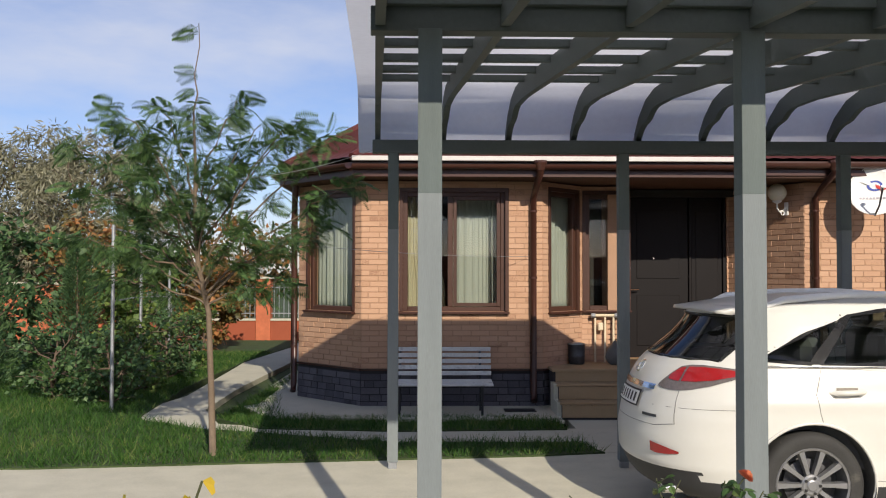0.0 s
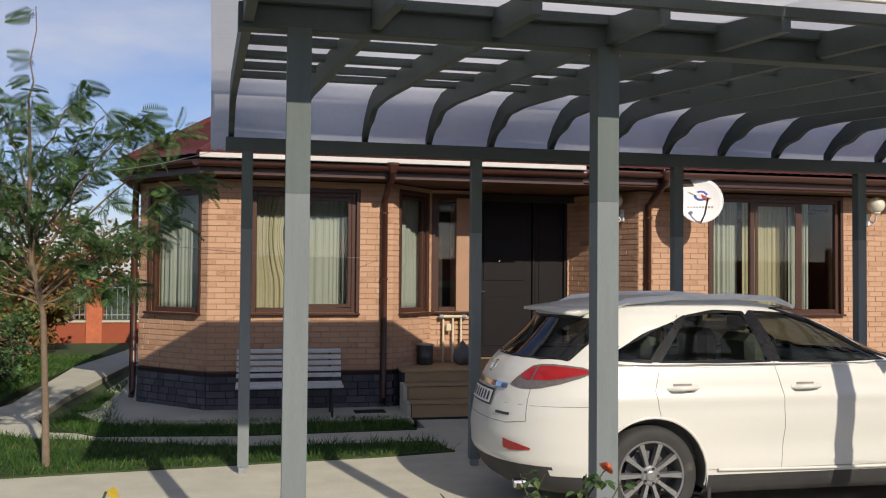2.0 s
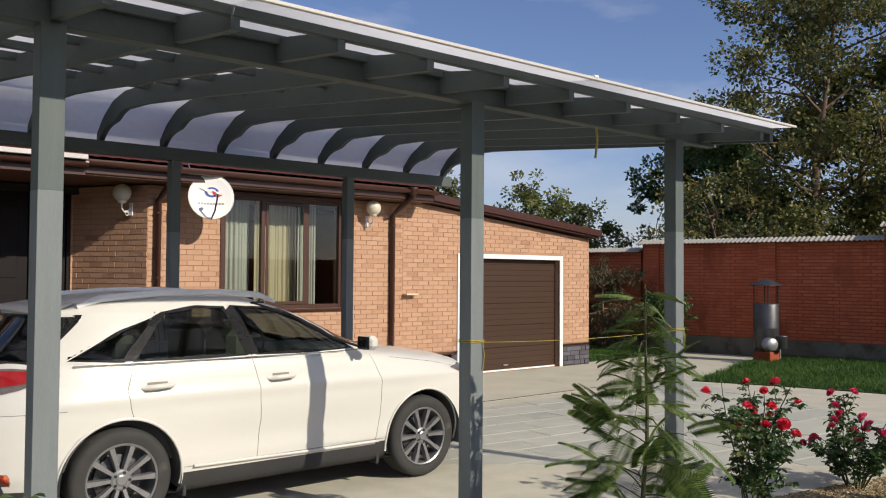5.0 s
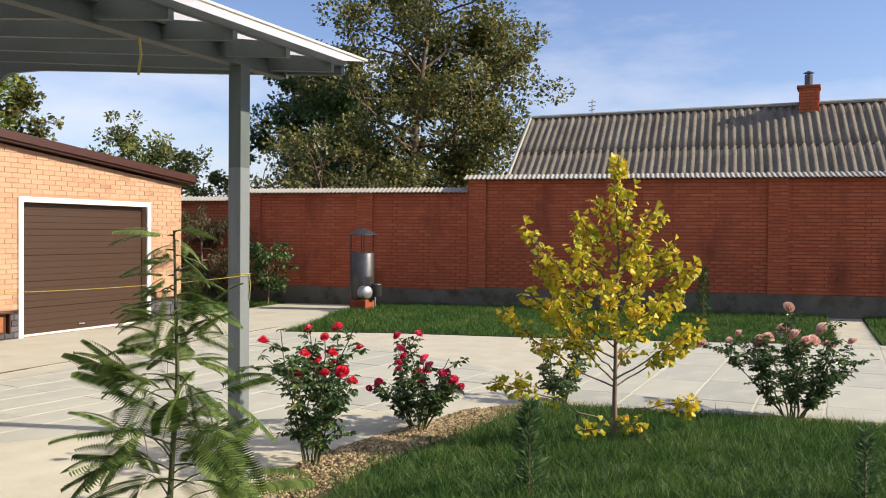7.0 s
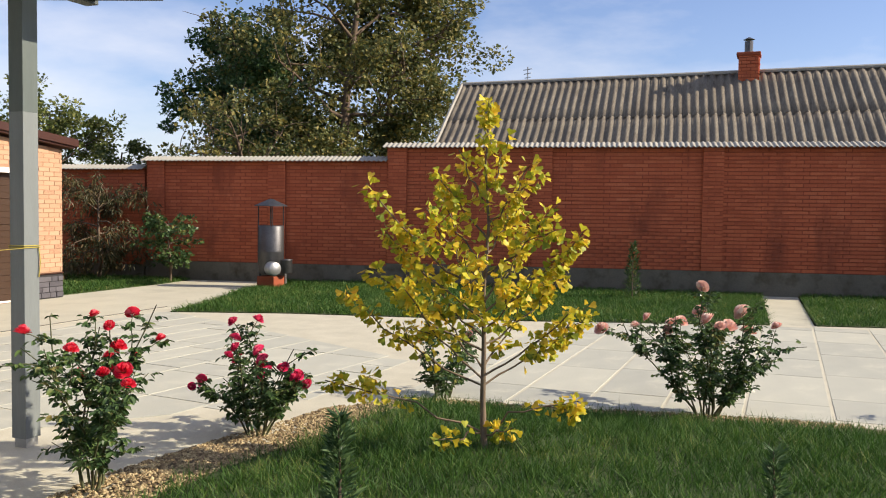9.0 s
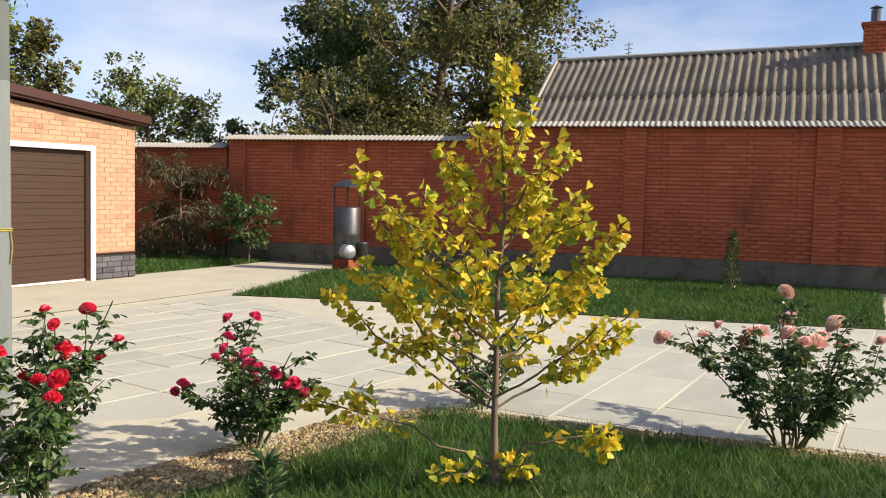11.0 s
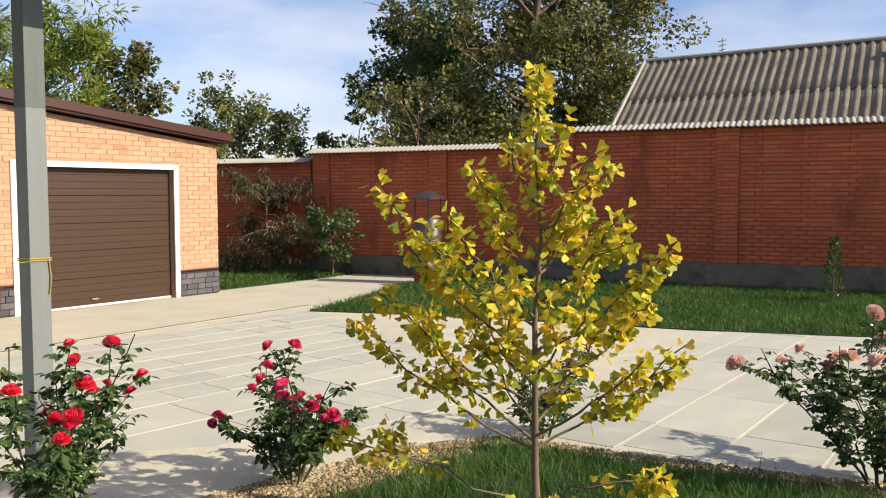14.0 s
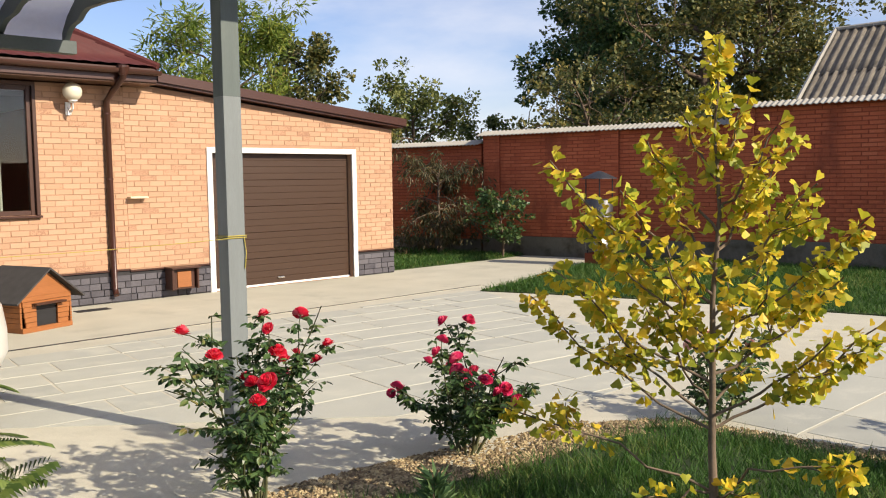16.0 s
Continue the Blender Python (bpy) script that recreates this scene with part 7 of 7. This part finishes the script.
def dish():
    d = thing("satellite_dish", (5.2, 11.78, 2.9), 0, "round white satellite dish on a wall arm", "satellite dish")
    tilt = pose(-0.05, -0.52, 0.0, 84, 0, -16) @ Matrix.Scale(0.74, 4)
    prof = [(0.0, 0.06)] + [(0.42 * q, 0.06 * (1 - q * q)) for q in np.linspace(0.1, 1, 10)]
    bm = bmesh.new()
    rings = []
    for r, z in prof[1:]:
        rings.append([bm.verts.new(tilt @ Vector((r * math.cos(a), r * math.sin(a), -z))) for a in np.linspace(0, 2 * math.pi, 41)[:-1]])
    for a, b in zip(rings, rings[1:]):
        for k in range(40):
            bm.faces.new((a[k], a[(k + 1) % 40], b[(k + 1) % 40], b[k]))
    bm.faces.new(rings[0][::-1])
    p = part("reflector", bm, WHITE, d, "", True)
    sm = p.modifiers.new("thickness", "SOLIDIFY")
    sm.thickness = 0.006
    sm.offset = 0
    part("rim", tube(bmesh.new(), [tilt @ Vector((0.42 * math.cos(a), 0.42 * math.sin(a), 0)) for a in np.linspace(0, 2 * math.pi, 41)], 0.008, 6), WHITE, d)

    def flat_on(name, pts, material, lift):
        bm = bmesh.new()
        vs = []
        for u, w in pts:
            z = -0.06 * (1 - (math.hypot(u, w) / 0.42) ** 2)
            vs.append(bm.verts.new(tilt @ Vector((u, w, z + lift))))
        bm.faces.new(vs)
        bmesh.ops.triangulate(bm, faces=bm.faces[:])
        part(name, bm, material, p)
    flat_on("print_disc", [(0.02 + 0.13 * math.cos(a), 0.1 + 0.095 * math.sin(a)) for a in np.linspace(0, 2 * math.pi, 25)[:-1]], BLUE, 0.014)
    flat_on("print_disc", [(0.02 + 0.085 * math.cos(a), 0.1 + 0.06 * math.sin(a)) for a in np.linspace(0, 2 * math.pi, 25)[:-1]], PLATEM, 0.018)
    flat_on("print_mark", [(-0.22, 0.17), (-0.1, 0.19), (0.06, 0.09), (-0.06, 0.1)], PLATEM, 0.022)
    flat_on("print_mark", [(0.02, 0.13), (0.16, 0.06), (0.22, 0.05), (0.14, 0.01), (0.04, 0.06)], REDP, 0.026)
    for k in range(9):
        x = -0.24 + 0.055 * k
        flat_on("print_bar", [(x, -0.14), (x + 0.04, -0.14), (x + 0.04, -0.105), (x, -0.105)], GREYP, 0.013)
    part("feed_arm", tube(bmesh.new(), [tilt @ Vector((0.0, -0.43, -0.03)), tilt @ Vector((0.03, -0.3, 0.2)), tilt @ Vector((0.05, -0.02, 0.42))], 0.012, 8), DKSTEEL, d)
    part("feed_head", lathe(bmesh.new(), [(0.03, 0), (0.034, 0.06), (0.02, 0.1)], 12, tilt @ pose(0.05, -0.0, 0.42, 160)), WHITE, d)
    part("wall_arm", tube(bmesh.new(), [(0.0, 0.0, 0.0), (0.0, -0.2, -0.02), tilt @ Vector((0, 0, -0.07))], 0.02, 8), DKSTEEL, d)
    boxp("wall_plate", -0.08, -0.015, -0.1, 0.08, 0.0, 0.1, DKSTEEL, d, 0.004)


dish()


def bench():
    b = thing("garden_bench", (-0.48, 11.15, 0.05), 0, "worn white slatted garden bench on dark iron legs", "bench")
    w = 0.66
    for k in range(4):
        y = -0.16 + 0.1 * k
        boxp("seat_slat", -w, y, 0.36 + 0.006 * k, w, y + 0.075, 0.39 + 0.006 * k, BENCHM, b, 0.006)
    for k in range(5):
        z = 0.45 + 0.075 * k
        y = 0.26 + 0.03 * k
        boxp("back_slat", -w, y, z, w, y + 0.025, z + 0.055, BENCHM, b, 0.005)
    for x in (-0.52, 0.52):
        part("leg", tube(bmesh.new(), [(x, -0.14, -0.02), (x, -0.13, 0.2), (x, -0.12, 0.35)], 0.016, 8), IRON, b)
        part("leg", tube(bmesh.new(), [(x, 0.24, -0.02), (x, 0.22, 0.35), (x, 0.3, 0.5), (x, 0.42, 0.8)], 0.016, 8), IRON, b)
        part("rail", tube(bmesh.new(), [(x, -0.14, 0.35), (x, 0.25, 0.37)], 0.014, 8), IRON, b)


bench()


def kennel():
    k = thing("dog_kennel", (7.24, 10.16, 0.0), 20, "orange wooden kennel with a dark gabled roof", "kennel")
    hw, d = 0.33, 0.62
    for y in (0.0, d):
        bm = bmesh.new()
        n = 6
        for i in range(n):
            z0, z1 = 0.06 + 0.062 * i, 0.06 + 0.062 * (i + 1) - 0.004
            q = 0.1 * (1 - i / n)
            for a, b in ((-hw + q * 0.5, -0.14), (0.14, hw - q * 0.5)) if (y == 0.0 and i < 4) else ((-hw + q * 0.5, hw - q * 0.5),):
                box(bm, a, y - 0.012, z0, b, y + 0.012, z1, 0.003)
        v = [bm.verts.new(p) for p in ((-hw, y - 0.012, 0.43), (hw, y - 0.012, 0.43), (0, y - 0.012, 0.72), (-hw, y + 0.012, 0.43), (hw, y + 0.012, 0.43), (0, y + 0.012, 0.72))]
        for q in ((0, 1, 2), (3, 5, 4), (0, 2, 5, 3), (1, 4, 5, 2), (0, 3, 4, 1)):
            bm.faces.new([v[i] for i in q])
        part("end_wall", bm, WOOD, k)
    for x in (-hw, hw):
        bm = bmesh.new()
        for i in range(6):
            box(bm, x - 0.012, 0.0, 0.06 + 0.062 * i, x + 0.012, d, 0.06 + 0.062 * (i + 1) - 0.004, 0.003)
        part("side_wall", bm, WOOD, k)
    boxp("floor", -hw, -0.02, 0.0, hw, d + 0.02, 0.06, WOOD, k, 0.004)
    for s in (-1, 1):
        bm = bmesh.new()
        v = [bm.verts.new(p) for y in (-0.1, d + 0.1) for p in ((s * 0.0, y, 0.76), (s * (hw + 0.12), y, 0.375), (s * (hw + 0.12), y, 0.355), (0.0, y, 0.735))]
        for q in ((0, 1, 2, 3), (4, 7, 6, 5), (0, 4, 5, 1), (1, 5, 6, 2), (2, 6, 7, 3), (3, 7, 4, 0)):
            bm.faces.new([v[i] for i in q])
        bmesh.ops.recalc_face_normals(bm, faces=bm.faces[:])
        part("roof", bm, BITUMEN, k, "dark shingle roof board")
    boxp("door_hood", -0.2, -0.1, 0.325, 0.2, 0.0, 0.345, FRAMEB, k, 0.004)
    # Dark panel set behind the opening in place of the kennel's shaded inside.
    boxp("doorway", -0.14, 0.02, 0.06, 0.14, 0.03, 0.31, IRON, k)
    k.scale = (1.04, 1.04, 0.97)


kennel()


def hatch():
    h = thing("cat_house", (9.72, 11.62, 0.12), 0, "small wooden pet box with a dark hood on the plinth", "pet box")
    boxp("box", -0.17, -0.02, 0.0, 0.17, 0.16, 0.3, FRAMEB, h, 0.006)
    boxp("front", -0.11, -0.035, 0.03, 0.11, -0.018, 0.27, WOOD, h, 0.004, "orange wooden front")
    boxp("roof", -0.23, -0.12, 0.31, 0.23, 0.16, 0.335, FRAMEB, h, 0.005)
    for x in (-0.2, 0.2):
        boxp("side", x - 0.015, -0.08, 0.0, x + 0.015, 0.15, 0.31, FRAMEB, h, 0.004)


hatch()


def smoker():
    s = thing("garden_smoker", (17.35, 9.65, 0.0), 0, "sooty steel barrel smoker with a small roof on bricks", "smoker")
    boxp("base", -0.2, -0.2, -0.02, 0.2, 0.2, 0.24, REDMORTAR, s, 0.01)
    part("barrel", lathe(bmesh.new(), [(0.25, 0.3), (0.265, 0.32), (0.265, 0.72), (0.27, 0.74), (0.265, 0.76), (0.265, 1.24), (0.25, 1.27)], 28), DKSTEEL, s, "", True)
    part("fire_box", lathe(bmesh.new(), [(0.13, 0.0), (0.14, 0.02), (0.14, 0.2), (0.12, 0.22)], 20, pose(-0.34, -0.2, 0.42, 90, 0, -30)), STEEL, s, "", True)
    part("pot", lathe(bmesh.new(), [(0.13, 0.3), (0.14, 0.32), (0.14, 0.56), (0.15, 0.58)], 18, pose(0.1, -0.28, 0.0)), DKSTEEL, s, "", True)
    for a in (0.6, 2.2, 3.8, 5.4):
        part("roof_leg", tube(bmesh.new(), [(0.25 * math.cos(a), 0.25 * math.sin(a), 1.2), (0.25 * math.cos(a), 0.25 * math.sin(a), 1.68)], 0.012, 6), IRON, s)
    part("roof", lathe(bmesh.new(), [(0.34, 1.66), (0.34, 1.675), (0.06, 1.8), (0.02, 1.81)], 16), DKSTEEL, s)
    part("drain", tube(bmesh.new(), [(0.2, -0.1, 0.35), (0.36, -0.12, 0.33), (0.37, -0.12, 0.05)], 0.022, 8), STEEL, s)
    for a in (0.8, 2.4, 4.0):
        part("leg", tube(bmesh.new(), [(0.22 * math.cos(a), 0.22 * math.sin(a), 0.32), (0.24 * math.cos(a), 0.24 * math.sin(a), -0.02)], 0.014, 6), IRON, s)


smoker()


def gas_pipes():
    g = thing("gas_pipes", (1.72, 12.4, 0.57), 0, "cream painted gas pipes with a small meter", "pipes")
    for x, z in ((0.0, 0.62), (0.14, 0.66), (0.26, 0.64)):
        part("pipe", tube(bmesh.new(), [(x, -0.04, 0.0), (x, -0.04, z)], 0.016, 8), CREAMP, g)
    part("pipe", tube(bmesh.new(), [(-0.05, -0.05, 0.66), (0.34, -0.05, 0.66)], 0.022, 8), CREAMP, g)
    boxp("meter", 0.035, -0.085, 0.45, 0.11, -0.03, 0.56, CREAMP, g, 0.012)
    for x in (-0.03, 0.3):
        part("valve", lathe(bmesh.new(), [(0.03, -0.03), (0.035, 0.0), (0.03, 0.03)], 10, pose(x, -0.05, 0.66, 0, 90)), STEEL, g)
    c = thing("metal_bin", (1.42, 12.15, 0.57), 0, "grey ribbed metal bin on the porch", "bin")
    part("body", lathe(bmesh.new(), [(0.095, 0.0), (0.11, 0.02), (0.112, 0.1), (0.116, 0.11), (0.112, 0.12), (0.115, 0.26), (0.12, 0.27)], 20), DKSTEEL, c, "", True)
    part("lid", lathe(bmesh.new(), [(0.122, 0.27), (0.122, 0.285), (0.03, 0.3)], 20), STEEL, c, "", True)
    b = thing("dark_bag", (1.95, 12.1, 0.57), 0, "dark filled bag slumped on the porch", "bag")
    bm = bmesh.new()
    bmesh.ops.create_icosphere(bm, subdivisions=3, radius=0.15, matrix=pose(0, 0, 0.13))
    for v in bm.verts:
        v.co += 0.03 * noise.noise_vector(v.co * 9)
        up = min(1.0, max(0.0, v.co.z / 0.28))
        v.co.x *= 1.12 - 0.75 * up ** 1.5
        v.co.y *= 1.05 - 0.7 * up ** 1.5
        v.co.z = max(0.0, v.co.z * 1.15)
    part("sack", bm, CABIND, b, "", True)


gas_pipes()


def trellis():
    t = thing("vine_trellis", (0, 0, 0), 0, "grey metal vine trellis with thin top bars", "trellis")
    P = [(-4.75, 11.55, 2.45), (-5.05, 13.6, 2.45), (-5.2, 15.6, 2.4)]
    for x, y, h in P:
        part("post", tube(bmesh.new(), [(x, y, -0.05), (x, y, h)], 0.025, 8), STEEL, t)
    for (x0, y0, h0), (x1, y1, h1) in zip(P, P[1:]):
        for z in (0.05, 0.35, 1.0):
            part("bar", tube(bmesh.new(), [(x0, y0, h0 - z), (x1, y1, h1 - z)], 0.012, 6), STEEL, t)


trellis()


def cords():
    c = thing("yellow_cord", (0, 0, 0), 0, "thin yellow cord tied between the carport posts", "cord")
    z = 1.34
    for a, b in zip(FXS[2:], FXS[3:]):
        pts = [(a + (b - a) * q, FY - 0.068, z - 0.1 * q * (1 - q)) for q in np.linspace(0, 1, 9)]
        part("strand", tube(bmesh.new(), pts, 0.0022, 5), YEL, c)
    for x in FXS[2:]:
        for dz in (0, 0.012):
            part("knot", tube(bmesh.new(), [(x + 0.067 * sx, FY + 0.067 * sy, z + dz) for sx, sy in ((-1, -1), (1, -1), (1, 1), (-1, 1), (-1, -1))], 0.004, 5), YEL, c)
        part("tail", tube(bmesh.new(), [(x + 0.05, FY - 0.07, z), (x + 0.06, FY - 0.075, z - 0.1), (x + 0.05, FY - 0.07, z - 0.2)], 0.004, 5), YEL, c)
    part("tail", tube(bmesh.new(), [(5.3, FY - 0.07, 3.06), (5.31, FY - 0.075, 2.95), (5.29, FY - 0.07, 2.8)], 0.01, 5), YEL, c)
    w = thing("clothes_wire", (0, 0, 0), 0, "thin wire from the tree to the house eave", "wire")
    pts = [Vector((-2.75, 8.85, 2.2)).lerp(Vector((0.7, 11.74, 2.05)), q) + Vector((0, 0, -0.25 * q * (1 - q))) for q in np.linspace(0, 1, 12)]
    part("strand", tube(bmesh.new(), pts, 0.003, 5), STEEL, w)
    pts = [Vector((-2.9, 8.85, 2.75)).lerp(Vector((-1.15, 8.35, 3.0)), q) + Vector((0, 0, -0.3 * q * (1 - q))) for q in np.linspace(0, 1, 12)]
    part("strand", tube(bmesh.new(), pts, 0.003, 5), STEEL, w)


cords()
tagged(boxp("floor_drain", 0.35, 11.25, 0.05, 0.75, 11.5, 0.058, IRON), "dark metal drain grate in the pad", "drain", kind="structure")
tagged(boxp("wall_spout", 8.98, 11.66, 1.48, 9.25, 11.79, 1.51, CREAMP, None, 0.004), "short pale pipe stub on the brick wall", "pipe")
tagged(boxp("floor_drain", 8.0, 11.2, 0.0, 8.45, 11.4, 0.006, IRON), "dark drain cover beside the plinth", "drain", kind="structure")


def utility_pole():
    p = thing("utility_pole", (42.0, -14.0, 0), 0, "tall wooden utility pole with insulators and wires", "utility pole")
    part("pole", tube(bmesh.new(), [(0, 0, -0.2), (0, 0, 9.6)], [0.11, 0.08], 8), BARK, p)
    for z in (9.2, 8.2):
        boxp("crossarm", -0.06, -0.9, z, 0.06, 0.9, z + 0.1, BARK, p)
        for y in (-0.8, -0.3, 0.3, 0.8):
            part("insulator", lathe(bmesh.new(), [(0.05, 0), (0.06, 0.08), (0.03, 0.16)], 8, pose(0, y, z + 0.1)), WHITE, p)


utility_pole()


def service_wires():
    w = thing("service_wires", (0, 0, 0), 0, "thin black service wires running down to the neighbour house", "wire")
    for dy in (-0.3, 0.3):
        pts = [Vector((42.0, -14.0 + dy, 9.35)).lerp(Vector((26.6, -2.4 + dy, 4.3)), q) + Vector((0, 0, -1.2 * q * (1 - q))) for q in np.linspace(0, 1, 14)]
        part("strand", tube(bmesh.new(), pts, 0.012, 5), IRON, w)


service_wires()

# ---- paving slabs ----
def clip(poly, area):
    """A convex polygon cut by a convex area given anticlockwise."""
    out = list(poly)
    for (ax, ay), (bx, by) in zip(area, area[1:] + area[:1]):
        src, out = out, []
        for (px, py), (qx, qy) in zip(src, src[1:] + src[:1]):
            dp = (bx - ax) * (py - ay) - (by - ay) * (px - ax)
            dq = (bx - ax) * (qy - ay) - (by - ay) * (qx - ax)
            if dp >= 0:
                out.append((px, py))
            if (dp >= 0) != (dq >= 0):
                k = dp / (dp - dq)
                out.append((px + (qx - px) * k, py + (qy - py) * k))
        if not out:
            return []
    return out


YARD = [(-14.0, 3.62), (8.45, 3.62), (8.95, 3.2), (9.6, 3.05), (14.3, 3.15), (13.75, 5.6), (13.05, 8.62), (13.3, 9.15), (1.2, 8.97), (-1.3, 8.46), (-14.0, 8.1)]


def paving():
    owner = bpy.data.objects["pavement"]
    rng = np.random.default_rng(17)
    bm = bmesh.new()
    box(bm, -0.5, -0.5, -0.05, 0.5, 0.5, 0.0)
    top = [e for e in bm.edges if all(abs(v.co.z) < 1e-6 for v in e.verts)]
    bmesh.ops.bevel(bm, geom=top, offset=0.003, segments=1, affect="EDGES")
    me = bpy.data.meshes.new("slab")
    bm.to_mesh(me)
    bm.free()
    me.materials.append(SLAB)
    extra = bmesh.new()
    turn = math.radians(-6.5)
    ca, sa = math.cos(turn), math.sin(turn)

    def put(x0, y0, x1, y1, g, near, area=None):
        """One slab; in the yard the courses lie a little turned, and those at the rim are cut to it."""
        x0, y0, x1, y1 = x0 + g, y0 + g, x1 - g, y1 - g
        if x1 - x0 < 0.12 or y1 - y0 < 0.12:
            return 0
        z = rng.uniform(-0.0012, 0.0018)
        quad = [(x0, y0), (x1, y0), (x1, y1), (x0, y1)]
        if area:
            quad = [(ca * x - sa * (y - 6), 6 + sa * x + ca * (y - 6)) for x, y in quad]
            cut = clip(quad, area)
            if len(cut) < 3:
                return 0
            whole = len(cut) == 4 and all(abs(a - c) + abs(b - d) < 1e-6 for (a, b), (c, d) in zip(cut, quad))
        else:
            cut, whole = quad, True
        if near and whole:
            ob = new("slab", me)
            ob.location = (sum(q[0] for q in quad) / 4, sum(q[1] for q in quad) / 4, z)
            ob.rotation_euler = (0, 0, turn if area else 0)
            ob.scale = (x1 - x0, y1 - y0, 1)
            ob.parent = owner
            return 1
        if abs(sum(a[0] * b[1] - b[0] * a[1] for a, b in zip(cut, cut[1:] + cut[:1]))) > 0.06:
            prism(extra, cut, -0.04, z)
        return 0

    count = 0
    y = 1.6
    while y < 12.5:
        y1 = y + rng.choice([0.42, 0.5, 0.6, 0.7])
        x = -15 + rng.uniform(0, 0.6)
        while x < 15.5:
            x1 = x + rng.choice([0.45, 0.7, 0.95, 1.2])
            count += put(x, y, x1, y1, 0.011, x > -3.5 and count < 230, YARD)
            x = x1
        y = y1
    # long strips of large slabs on the patio
    strips = [3.02, 2.7, 2.06, 1.43, 0.8, 0.16, -0.52, -1.25, -1.95, -2.65, -3.4, -4.1, -4.8, -5.5, -6.2, -6.9, -7.6, -8.3]
    for yb, ya in zip(strips, strips[1:]):
        x = 9.42 - 0.14 * max(-3.0, ya)
        end = 15.6 - 0.21 * yb
        x1 = x + rng.uniform(0.5, 1.0)
        while x < end - 0.1:
            x1 = min(x1, end)
            count += put(x, ya + 0.006, x1, yb - 0.006, 0.009, count < 295)
            x, x1 = x1, x1 + rng.choice([1.1, 1.25, 1.4])
    ob = part("slabwork", extra, SLAB, owner)
    ob["kind"] = "stuff"


paving()

# ---- bricks and stones of the walls ----
def lay_all():
    for owner, v, joined, piece, single, name in BRICKWORK:
        c = v.mean(1)
        pick = np.zeros(len(v), bool)
        if single is not None:
            ids = [i for i in range(len(v)) if single(c[i])][:260]
            pick[ids] = True
            for i in ids:
                me = bpy.data.meshes.new(name)
                me.from_pydata((v[i] - c[i]).tolist(), [], BF.tolist())
                me.materials.append(piece)
                ob = new(name, me)
                ob.location = c[i]
                ob.parent = owner
        w = v[~pick]
        if len(w):
            f = (np.arange(len(w))[:, None, None] * 8 + BF[None]).reshape(-1, 4)
            ob = arrays(name + "work", w.reshape(-1, 3), f, joined, owner)
            ob["kind"] = "stuff"


lay_all()
